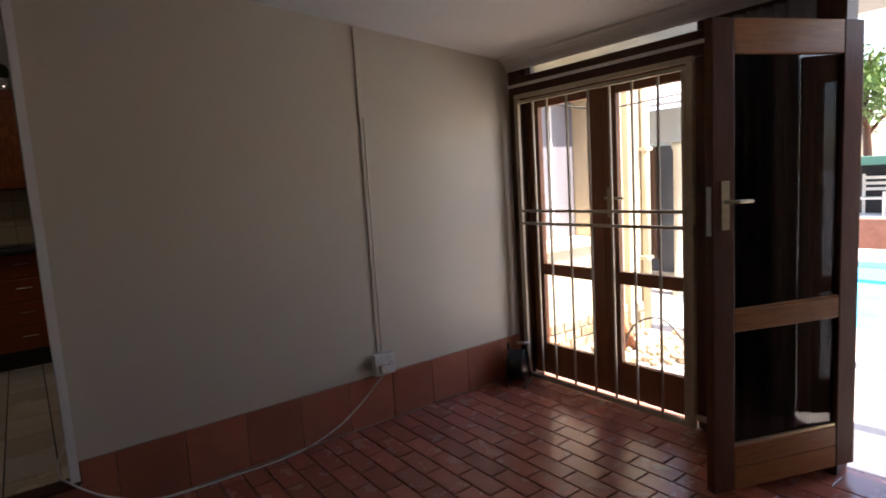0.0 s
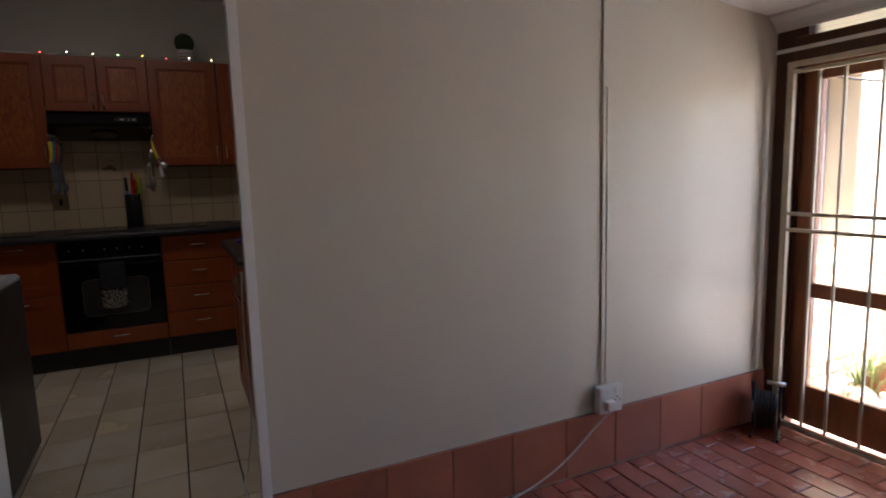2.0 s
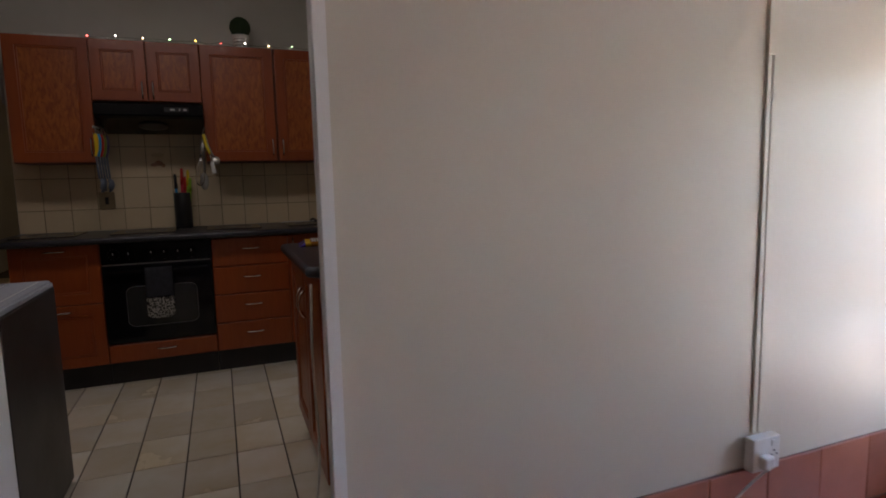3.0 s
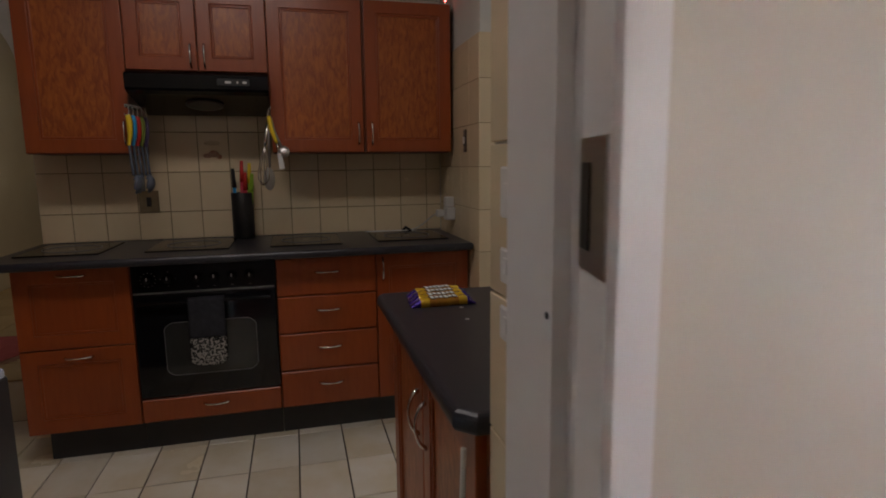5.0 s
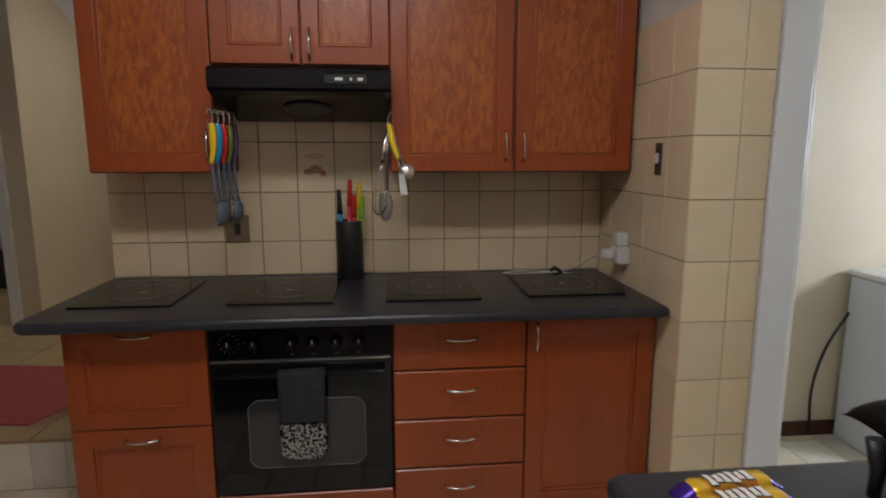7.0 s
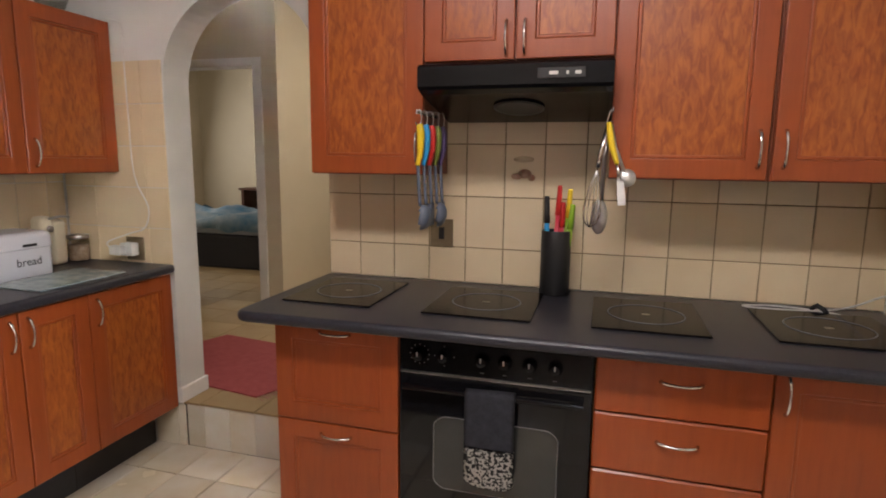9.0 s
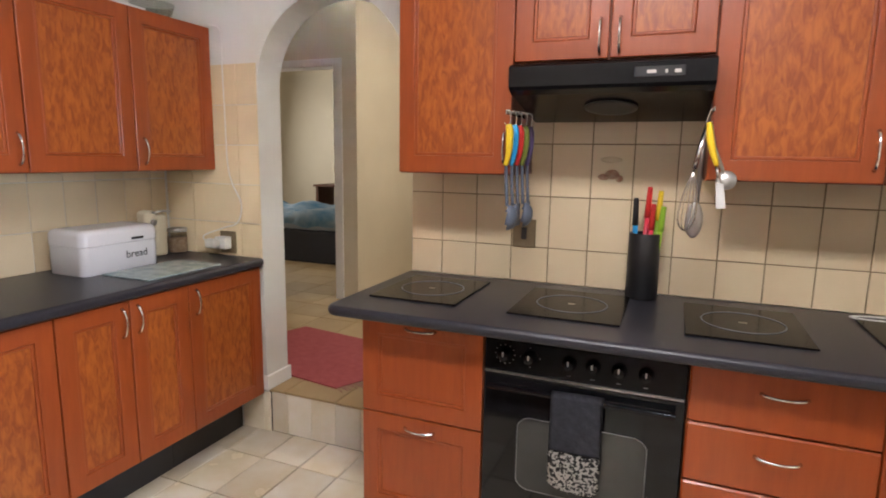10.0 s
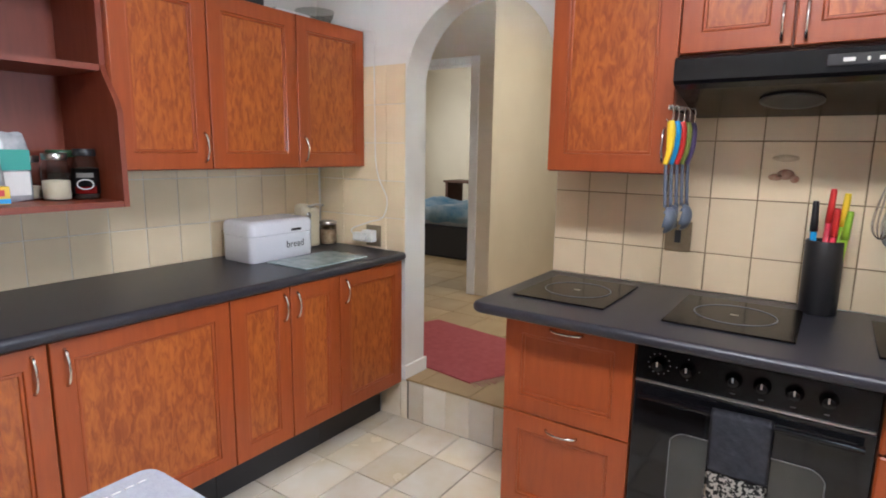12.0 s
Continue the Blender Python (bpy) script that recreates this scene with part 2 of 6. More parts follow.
def piece(name, parent, size, at, turn, mat, bev=0.0015):
    """One small bevelled slab, on mesh data shared by its like; its outer face lies at local +z of the turn."""
    key = (name, tuple(round(s, 4) for s in size), mat.name)
    if key not in TILE_MESH:
        bm = bmesh.new()
        w, h, d = size
        top = [bm.verts.new((sx * (w / 2 - bev), sy * (h / 2 - bev), 0)) for sx, sy in ((-1, -1), (1, -1), (1, 1), (-1, 1))]
        mid = [bm.verts.new((sx * w / 2, sy * h / 2, -bev)) for sx, sy in ((-1, -1), (1, -1), (1, 1), (-1, 1))]
        low = [bm.verts.new((sx * w / 2, sy * h / 2, -d)) for sx, sy in ((-1, -1), (1, -1), (1, 1), (-1, 1))]
        bm.faces.new(top), bm.faces.new(low[::-1])
        for a, b in ((top, mid), (mid, low)):
            for k in range(4):
                bm.faces.new((a[k], b[k], b[(k + 1) % 4], a[(k + 1) % 4]))
        bmesh.ops.recalc_face_normals(bm, faces=bm.faces)
        data = bpy.data.meshes.new(name)
        bm.to_mesh(data)
        bm.free()
        data.materials.append(mat)
        TILE_MESH[key] = data
    ob = new(name, TILE_MESH[key])
    ob.parent = parent
    o = ORG[parent] or Vector((0, 0, 0))
    ob.location = Vector(at) - o
    ob.rotation_euler = turn
    return ob


FACE = {"-y": (radians(90), 0, 0), "+y": (radians(90), 0, radians(180)), "-x": (radians(90), 0, radians(-90)), "+x": (radians(90), 0, radians(90)), "+z": (0, 0, 0)}
rng = random.Random(4)


def tile_field(parent, face, plane, u0, u1, z0, z1, pu, pz, ustart, zstart, mat, name="tile", gap=0.0042, thick=0.008, uneven=0.0006):
    """Tiles on an upright plane, cut at the field's edges."""
    n = 0
    i = math.floor((u0 - ustart) / pu)
    while ustart + i * pu < u1 - 0.004:
        a, b = max(u0, ustart + i * pu), min(u1, ustart + (i + 1) * pu)
        j = math.floor((z0 - zstart) / pz)
        while zstart + j * pz < z1 - 0.004:
            c, d = max(z0, zstart + j * pz), min(z1, zstart + (j + 1) * pz)
            if b - a > 0.012 and d - c > 0.012:
                out = rng.uniform(-uneven, uneven)
                s = -1 if face[0] == "-" else 1
                p = plane + s * out
                at = ((a + b) / 2, p, (c + d) / 2) if face[1] == "y" else (p, (a + b) / 2, (c + d) / 2)
                piece(name, parent, (b - a - gap, d - c - gap, thick), at, FACE[face], mat)
                n += 1
            j += 1
        i += 1
    return n


def floor_field(parent, x0, x1, y0, y1, z, px, py, xs, ys, mat, name="tile", gap=0.006, thick=0.01, bond=False, limit=None, along="x"):
    out = []
    j = math.floor((y0 - ys) / py) if not bond else math.floor((x0 - xs) / px)
    if not bond:
        while ys + j * py < y1 - 0.01:
            i = math.floor((x0 - xs) / px)
            while xs + i * px < x1 - 0.01:
                a, b = max(x0, xs + i * px), min(x1, xs + (i + 1) * px)
                c, d = max(y0, ys + j * py), min(y1, ys + (j + 1) * py)
                if b - a > 0.015 and d - c > 0.015:
                    piece(name, parent, (b - a - gap, d - c - gap, thick), ((a + b) / 2, (c + d) / 2, z + rng.uniform(-0.0006, 0.0006)), (0, 0, 0), mat)
                i += 1
            j += 1
        return
    while xs + j * px < x1 - 0.01:
        shift = (j % 2) * py / 2
        i = math.floor((y0 - ys - shift) / py)
        a, b = max(x0, xs + j * px), min(x1, xs + (j + 1) * px)
        while ys + shift + i * py < y1 - 0.01:
            c, d = max(y0, ys + shift + i * py), min(y1, ys + shift + (i + 1) * py)
            if b - a > 0.012 and d - c > 0.02:
                out.append((a, b, c, d))
            i += 1
        j += 1
    return out


# ---- room with the glazed doors: shell ----
GX = 2.68   # inner face of the glazed wall
structure("floor_room", boxed(-5.0, -4.5, -0.12, GX + 0.12, 2.5, -0.008), BGROUT, "red clay paver floor with dusty mortar joints", "floor")
floor_room = bpy.data.objects["floor_room"]
bm = bmesh.new()
for q in ((GX + 0.12, -60, 5.4, 60), (9.0, -60, 120, 60), (5.4, -60, 9.0, 0.3), (5.4, 3.02, 9.0, 60)):
    box(bm, q[0], q[1], -0.15, q[2], q[3], -0.03)
structure("ground", bm, PAVE, "pale sunlit concrete paving outside", "ground")
bm = bmesh.new()
prism(bm, [(0.03, -0.1), (GX + 0.12, -0.1), (GX + 0.12, 3.1), (-5.0, 3.1), (-5.0, -0.1), (-0.84, -0.1), (-0.84, 2.30), (0.03, 2.30)], "y", 2.5, 2.73)
for a, b in ((0.004, 0.03), (-0.84, -0.814)):
    box(bm, a, 2.5, -0.1, b, 2.56, 2.30)
wall_kitchen = structure("wall_kitchen", bm, PAINT, "cream painted plaster wall between the two rooms")
structure("wall_west", boxed(-5.12, -4.62, -0.1, -5.0, 2.5, 3.1), PAINT, "cream painted plaster wall")
structure("wall_south", boxed(-5.0, -4.62, -0.1, GX + 0.12, -4.5, 3.1), PAINT, "cream painted plaster wall")
structure("ceiling", prism(bmesh.new(), [(-5.0, 2.91), (GX + 0.01, 2.165), (GX + 0.01, 2.22), (-5.0, 2.97)], "y", -4.5, 2.5), CEILING, "plain white painted ceiling sloping down to the garden", "ceiling")
structure("roof", boxed(-5.2, -4.7, 3.1, GX + 0.16, 2.4, 3.2), OUT_WALL, "flat roof slab over the room", "roof")


def cornice(bm, along, a, b, wall, out, z):
    """A coved strip: along x at y=wall, or along y at x=wall; out is the way into the room."""
    prof = [(0, 0), (0, -0.085), (0.012, -0.085), (0.018, -0.07), (0.035, -0.045), (0.06, -0.025), (0.08, -0.016), (0.085, -0.01), (0.085, 0)]
    poly = [(wall + out * u, z + v) for u, v in prof]
    return prism(bm, poly, along, a, b)


structure("cornice", cornice(bmesh.new(), "y", -4.5, 2.5, GX, -1, 2.178), CEILING, "white coved plaster cornice under the ceiling", "cornice")

# terracotta skirting along the kitchen wall
sk = structure("baseboard", boxed(0.005, 2.494, 0, GX, 2.5, 0.287), BGROUT, "row of terracotta tiles set upright as a skirting", "skirting")
tile_field(sk, "-y", 2.486, 0.006, GX, 0.002, 0.288, 0.291, 0.29, 0.145, 0.0, SKIRT, "tile", 0.004, 0.009, 0.0015)

# step and threshold into the kitchen
structure("door_step", boxed(-0.84, 2.47, -0.05, 0.03, 2.5, KF - 0.012), SKIRT, "terracotta faced riser of the kitchen step", "step")
solid("threshold", boxed(-0.84, 2.462, KF - 0.012, 0.0, 2.56, KF + 0.006, 0.004, 2), FRAME_W, "dark wooden threshold strip at the kitchen doorway", "threshold", "structure")

# white painted door lining of the kitchen doorway
lining = thing("door_frame", (0, 2.6, KF), "white painted door lining with a strike plate", "door frame", kind="structure")
front_prof = [(0.004, 2.486), (-0.029, 2.486), (-0.034, 2.491), (-0.017, 2.560), (-0.019, 2.566), (0.004, 2.566)]
lining_prof = [(0.034, 2.563), (0.029, 2.563), (0.029, 2.664), (0.012, 2.668), (0.004, 2.774), (0.007, 2.778), (0.034, 2.778)]
for sign, off in ((1, 0.0), (-1, -0.81)):
    part("jamb", prism(bmesh.new(), [(off + sign * u, v) for u, v in front_prof], "z", KF + 0.006, 2.30), WHITE, lining)
    part("lining", prism(bmesh.new(), [(off + sign * u, v) for u, v in lining_prof], "z", KF + 0.006, 2.30), WHITE, lining)
part("head", boxed(-0.775, 2.488, 2.26, -0.035, 2.734, 2.302, 0.004, 2), WHITE, lining)
strike = part("strike_plate", prism(bmesh.new(), [(-0.0348, 2.4945), (-0.0190, 2.5590), (-0.0165, 2.5590), (-0.0323, 2.4945)], "z", 1.392, 1.490), STEEL, lining, "grey metal strike plate")
part("keep", prism(bmesh.new(), [(-0.0275, 2.5300), (-0.0227, 2.5500), (-0.0200, 2.5500), (-0.0248, 2.5300)], "z", 1.408, 1.472), PLASTIC_B, strike)
part("screw_hole", lathe(bmesh.new(), [(0.004, 0), (0.004, 0.001), (0.002, 0.001)], m=Matrix.Translation((0.0112, 2.678, 1.318)) @ Matrix.Rotation(radians(-90), 4, "Y"), sides=10), PLASTIC_B, lining)

# glazed wall
GW0, GW1 = GX, GX + 0.12
bm = bmesh.new()
box(bm, GW0, 2.40, -0.1, GW1, 2.5, KCEIL)
box(bm, GW0, 1.14, 2.19, GW1, 2.40, KCEIL)
box(bm, GW0, 0.535, 0.0, GW1, 1.14, KCEIL)
box(bm, GW0, -0.12, 2.06, GW1, 0.535, KCEIL)
box(bm, GW0, -1.20, -0.1, GW1, -0.12, KCEIL)
box(bm, GW0, -2.50, 2.06, GW1, -1.20, KCEIL)
box(bm, GW0, -2.50, -0.1, GW1, -1.20, 0.86)
box(bm, GW0, -4.5, -0.1, GW1, -2.50, KCEIL)
structure("wall_east", bm, FRAME_W, "dark varnished timber wall framing the glazed doors")
structure("door_sill", boxed(GW0, -0.12, -0.1, GW1, 2.40, -0.004), BRICK, "clay paver sill under the glazed doors", "sill")
bm = box(bmesh.new(), GX - 0.012, 1.10, 1.985, GX - 0.001, 2.5, 2.003)
solid("trim", bm, WHITE, "thin pale moulding strip on the dark beam", "trim", "structure")
bm = box(bmesh.new(), GX - 0.002, 1.12, 1.93, GX + 0.10, 2.40, 2.05, 0.004, 2)
solid("beam", bm, FRAME_W, "dark varnished timber beam over the glazed doors", "beam", "structure")

# clerestory strip over the doors
clere = thing("window_1", (GX + 0.05, 1.73, 2.05), "narrow clerestory window with frosted glass over the doors", "window", kind="structure")
bm = bmesh.new()
for a in ((1.14, 1.165), (2.34, 2.40)):
    box(bm, GX, a[0], 2.052, GX + 0.1, a[1], 2.188)
part("window_frame", bm, FRAME_W, clere)
part("pane", boxed(GX + 0.05, 1.165, 2.052, GX + 0.054, 2.34, 2.188), material("frosted_glass", (0.62, 0.60, 0.52), 0.5, second=(0.45, 0.43, 0.36), scale=6, stretch=(1, 0.6, 8), transmission=0.5), clere).visible_shadow = False


def door_leaf(parent_name, label, y0, y1, x, handle_side, base=0.03, top=1.925, mat=GLEAF, lock_rail=(0.725, 0.80), foot=0.245, stile=0.085, group=""):
    """A glazed leaf in the plane x, between y0 and y1."""
    d = thing(parent_name, (x + 0.02, (y0 + y1) / 2, base), label, "door", group)
    for s in ((y0, y0 + stile), (y1 - stile, y1)):
        part("stile", boxed(x, s[0], base, x + 0.042, s[1], top, 0.003), mat, d)
    for z0, z1 in ((base, foot), lock_rail, (top - 0.09, top)):
        part("rail", boxed(x + 0.001, y0 + stile, z0, x + 0.041, y1 - stile, z1, 0.003), mat, d)
    for z0, z1 in ((foot, lock_rail[0]), (lock_rail[1], top - 0.09)):
        p = part("pane", boxed(x + 0.019, y0 + stile - 0.005, z0 - 0.004, x + 0.023, y1 - stile + 0.005, z1 + 0.004), GLASS, d)
        p.visible_shadow = False
    return d


door_leaf("door_1", "closed dark varnished wooden door leaf with two glass panes", 1.78, 2.385, GX + 0.05, 1, stile=0.095, group="glazed doors")
right_leaf = door_leaf("door_1", "closed dark varnished wooden door leaf with a brass lever handle", 1.19, 1.778, GX + 0.05, 1, stile=0.095, group="glazed doors")
hp = part("handle_plate", boxed(GX + 0.044, 1.715, 1.12, GX + 0.050, 1.755, 1.30, 0.003), BRASS, right_leaf, "worn brass lever handle")
part("lever", tube(tube(bmesh.new(), [(GX + 0.05, 1.735, 1.24), (GX + 0.0, 1.735, 1.24)], 0.008), [(GX + 0.002, 1.735, 1.24), (GX + 0.0, 1.70, 1.241), (GX + 0.002, 1.61, 1.236)], 0.008), BRASS, hp)
bm = bmesh.new()
box(bm, GX + 0.03, 2.385, 0.0, GX + 0.10, 2.40, 1.93)
box(bm, GX + 0.03, 1.14, 0.0, GX + 0.10, 1.19, 1.93)
structure("door_frame_1", bm, FRAME_W, "dark varnished frame of the double doors", "door frame")

# security gate inside the double doors
gate = thing("security_gate", (GX - 0.03, 1.78, 0.0), "beige painted steel security gate with upright bars", "security gate")
GXX = GX - 0.035
for y0, y1, z0, z1 in ((2.375, 2.41, 0.02, 1.90), (1.165, 1.20, 0.02, 1.90)):
    part("post", boxed(GXX - 0.012, y0, z0, GXX + 0.013, y1, z1, 0.003), GATE, gate)
part("post", boxed(GXX - 0.010, 1.20, 0.03, GXX + 0.011, 1.228, 1.868, 0.003), GATE, gate)
part("rail", boxed(GXX - 0.012, 1.165, 1.902, GXX + 0.013, 2.41, 1.928, 0.003), GATE, gate)
part("rail", boxed(GXX - 0.011, 1.20, 1.868, GXX + 0.012, 2.375, 1.888, 0.003), GATE, gate)
part("rail", boxed(GXX - 0.012, 1.20, 0.02, GXX + 0.013, 2.375, 0.05, 0.003), GATE, gate)
for z in (1.082, 1.165):
    part("rail", boxed(GXX - 0.014, 1.20, z - 0.009, GXX + 0.006, 2.375, z + 0.009, 0.002), GATE, gate)
for y in (2.255, 2.135, 1.975, 1.815, 1.665, 1.519, 1.363):
    part("bar", boxed(GXX - 0.001, y - 0.006, 0.05, GXX + 0.011, y + 0.006, 1.868), GATE, gate)
part("lock_box", boxed(GXX - 0.014, 1.150, 1.10, GXX + 0.014, 1.164, 1.29, 0.003), BRASS, gate, "worn metal lock plate")
part("foot_block", boxed(GXX - 0.010, 1.10, 0.07, GXX + 0.010, 1.164, 0.10, 0.003), GATE, gate)

# open leaf of the garden door
hinge, free = Vector((2.735, 0.508, 0)), Vector((2.060, 0.778, 0))
ang = math.atan2(free.y - hinge.y, free.x - hinge.x)
LW = (free - hinge).length
leaf = thing("door_2", (hinge.x, hinge.y, 0.062), "open wooden garden door with two tall dusty glass panes", "door", turn=(0, 0, ang))
ST, TOP = 0.10, 1.875
for a, b in ((0.0, ST), (LW - ST, LW)):
    part("stile", boxed(a, -0.022, 0, b, 0.022, TOP, 0.004, 2), STILE, leaf, "dark varnished stile")
for z0, z1 in ((0.0, 0.095), (0.097, 0.185), (0.665, 0.748), (TOP - 0.13, TOP)):
    part("rail", boxed(ST, -0.021, z0, LW - ST, 0.021, z1, 0.004, 2), LEAF_W, leaf, "orange brown varnished rail")
for z0, z1 in ((0.185, 0.665), (0.748, TOP - 0.13)):
    p = part("pane", boxed(ST - 0.006, -0.003, z0 - 0.005, LW - ST + 0.006, 0.003, z1 + 0.005), SMOKE, leaf)
    p.visible_shadow = False
    bm = bmesh.new()
    for s in (-1, 1):
        box(bm, ST, s * 0.004 - 0.0 if s > 0 else -0.016, z0, LW - ST, s * 0.016 if s > 0 else -0.004, z0 + 0.012)
    part("bead", bm, BRASS if z0 < 0.5 else LEAF_W, leaf, "pale glazing bead")
for s in (-1, 1):
    pl = part("handle_plate", boxed(LW - 0.072, s * 0.0225, 1.08, LW - 0.034, s * 0.028, 1.27, 0.002), BRASS, leaf, "worn brass lock plate")
    part("lever", tube(bmesh.new(), [(LW - 0.053, s * 0.026, 1.19), (LW - 0.053, s * 0.06, 1.19), (LW - 0.07, s * 0.066, 1.19), (LW - 0.145, s * 0.062, 1.188)], 0.008), BRASS, pl)
part("lock_edge", boxed(LW - 0.001, -0.012, 1.06, LW + 0.002, 0.012, 1.25), STEEL, leaf)

# curtain hanging on the wall between the two pairs of doors
CURT = material("grey_sheer_curtain", (0.55, 0.53, 0.53), 0.9, second=(0.45, 0.43, 0.43), scale=30)
bm = bmesh.new()
N = 70
cols = []
for i in range(N + 1):
    y = 0.625 + 0.45 * i / N
    x = GX - 0.055 + 0.030 * math.sin(i * 0.72) + 0.010 * math.sin(i * 1.9 + 1)
    cols.append((bm.verts.new((x, y, 0.06)), bm.verts.new((x - 0.004, y, 1.1)), bm.verts.new((GX - 0.055 + 0.02 * math.sin(i * 0.72), y, 2.06))))
for a, b in zip(cols, cols[1:]):
    for k in (0, 1):
        bm.faces.new((a[k], b[k], b[k + 1], a[k + 1])).smooth = True
bmesh.ops.solidify(bm, geom=bm.faces[:], thickness=0.002)
curtain = thing("curtain", (GX - 0.055, 0.85, 2.06), "pale grey curtain in soft upright folds", "curtain")
part("cloth", bm, CURT, curtain)
part("rail", tube(bmesh.new(), [(GX - 0.055, 0.60, 2.068), (GX - 0.055, 1.09, 2.068)], 0.010), FRAME_W, curtain)
for y in (0.612, 1.078):
    part("bracket", boxed(GX - 0.060, y - 0.01, 2.06, GX - 0.001, y + 0.01, 2.08), FRAME_W, curtain)

# second leaf of the garden door, folded outwards
leaf2 = thing("door_2", (GX + 0.12, -0.10, 0.03), "outward opened wooden garden door leaf with dusty glass", "door", turn=(0, 0, radians(4)))
for a, b in ((0.0, ST), (0.55, 0.65)):
    part("stile", boxed(a, -0.022, 0, b, 0.022, TOP, 0.004, 2), STILE, leaf2)
for z0, z1 in ((0.0, 0.185), (0.665, 0.748), (TOP - 0.13, TOP)):
    part("rail", boxed(ST, -0.021, z0, 0.55, 0.021, z1, 0.004, 2), STILE, leaf2)
for z0, z1 in ((0.185, 0.665), (0.748, TOP - 0.13)):
    part("pane", boxed(ST - 0.006, -0.003, z0 - 0.005, 0.556, 0.003, z1 + 0.005), SMOKE, leaf2)

# window along the garden side, beyond the doorway
gwin = thing("window_2", (GX + 0.05, -1.85, 0.86), "dark framed window on the garden side", "window", kind="structure")
for y in (-2.50, -1.875, -1.25):
    part("window_frame", boxed(GX + 0.02, y, 0.86, GX + 0.08, y + 0.05, 2.06, 0.003), FRAME_W, gwin)
for y in (-2.45, -1.825):
    part("pane", boxed(GX + 0.048, y, 0.86, GX + 0.052, y + 0.575, 2.06), GLASS, gwin).visible_shadow = False

# ---- kitchen: shell ----
HERE[0] = Vector((0, 0, 0))
BY, AY = 5.376, 5.32           # plaster faces behind the hob run and round the arch
LX, RX = -2.85, 0.61           # left and right walls
structure("floor_kitchen", box(boxed(LX - 0.1, 2.456, KF - 0.15, 2.70, 5.5, KF - 0.008), 2.70, 2.95, KF - 0.15, 3.2, 5.5, KF - 0.008), FGROUT, "cream ceramic tile kitchen floor with dark joints", "floor")
structure("ceiling_kitchen", box(boxed(LX - 0.5, 2.4, KCEIL, 2.70, 6.4, KCEIL + 0.06), 2.70, 2.95, KCEIL, 3.3, 6.4, KCEIL + 0.06), CEILING, "plain white painted kitchen ceiling", "ceiling")
structure("wall_left", boxed(LX - 0.12, 2.456, KF - 0.1, LX, 5.32, KCEIL), KPAINT, "pale painted kitchen wall with a tiled lower part")
# back wall with the arch
AX0, AX1, SPR = -2.243, -1.463, 1.915
ac, ar = (AX0 + AX1) / 2, (AX1 - AX0) / 2
arc = [(ac + ar * math.cos(a), SPR + 0.385 * math.sin(a)) for a in [math.pi * k / 28 for k in range(29)]]
bm = prism(bmesh.new(), [(LX - 0.12, KF - 0.1), (AX0, KF - 0.1)] + arc[::-1] + [(AX1, KCEIL), (LX - 0.12, KCEIL)], "y", AY, AY + 0.165)
wall_arch = structure("wall_arch", bm, KPAINT, "pale painted kitchen wall with an arched opening")
wall_back = structure("wall_back", boxed(AX1, BY, KF - 0.1, 0.86, AY + 0.26, KCEIL), KPAINT, "kitchen wall tiled in beige behind the hobs")
# tiled pier at the end of the hob run
PX, PY = 0.612, 4.638
pier = structure("wall_pier", boxed(PX + 0.008, PY + 0.008, KF - 0.1, 0.870, BY, KCEIL), KPAINT, "pier faced in beige glazed tiles with painted plaster above")
# right hand wall behind the peninsula
REND = 3.696
SX, SYE = 0.046, 2.872           # tiled stub beside the doorway
wall_stub = structure("wall_stub", boxed(SX + 0.008, 2.736, KF - 0.1, RX + 0.006, SYE, KCEIL), KPAINT, "short tiled wall beside the kitchen doorway")
wall_right = structure("wall_right", boxed(RX + 0.008, 2.688, KF - 0.1, RX + 0.13, REND, KCEIL), KPAINT, "kitchen wall tiled in beige behind the peninsula")
structure("wall_over_opening", boxed(RX + 0.008, REND, 2.45, RX + 0.13, PY + 0.008, KCEIL), KPAINT, "plaster over the scullery opening")
sf = thing("door_frame_2", (0.9, PY, KF), "white painted steel frame of the scullery opening", "door frame", kind="structure")
part("jamb", boxed(0.872, PY - 0.012, KF, 0.985, PY + 0.09, 2.45, 0.004, 2), material("cool_white_enamel", (0.70, 0.71, 0.72), 0.35), sf)
part("rebate", boxed(0.985, PY + 0.02, KF, 1.02, PY + 0.10, 2.45, 0.004, 2), WHITE, sf)
# scullery beyond
SY = 5.45
structure("wall_scullery", boxed(0.862, SY, KF - 0.1, 3.3, SY + 0.1, KCEIL), HPAINT, "cream painted scullery wall lit by a side window")
bm = bmesh.new()
box(bm, 3.2, 2.95, KF - 0.1, 3.3, 3.9, KCEIL)
box(bm, 3.2, 5.2, KF - 0.1, 3.3, SY, KCEIL)
box(bm, 3.2, 3.9, KF - 0.1, 3.3, 5.2, KF + 0.9)
box(bm, 3.2, 3.9, 2.4, 3.3, 5.2, KCEIL)
structure("wall_scullery_side", bm, PAINT, "cream painted scullery wall with a window opening")
structure("baseboard_scullery", boxed(1.02, SY - 0.012, KF, 3.2, SY, KF + 0.075), FRAME_W, "dark wooden skirting board in the scullery", "skirting")
lamp("scullery_window_sky", "AREA", look((3.19, 4.40, KF + 1.55), (0.6, 5.3, 1.2)), 0.48, (0.82, 0.91, 1.0), 0.4, 0.5)

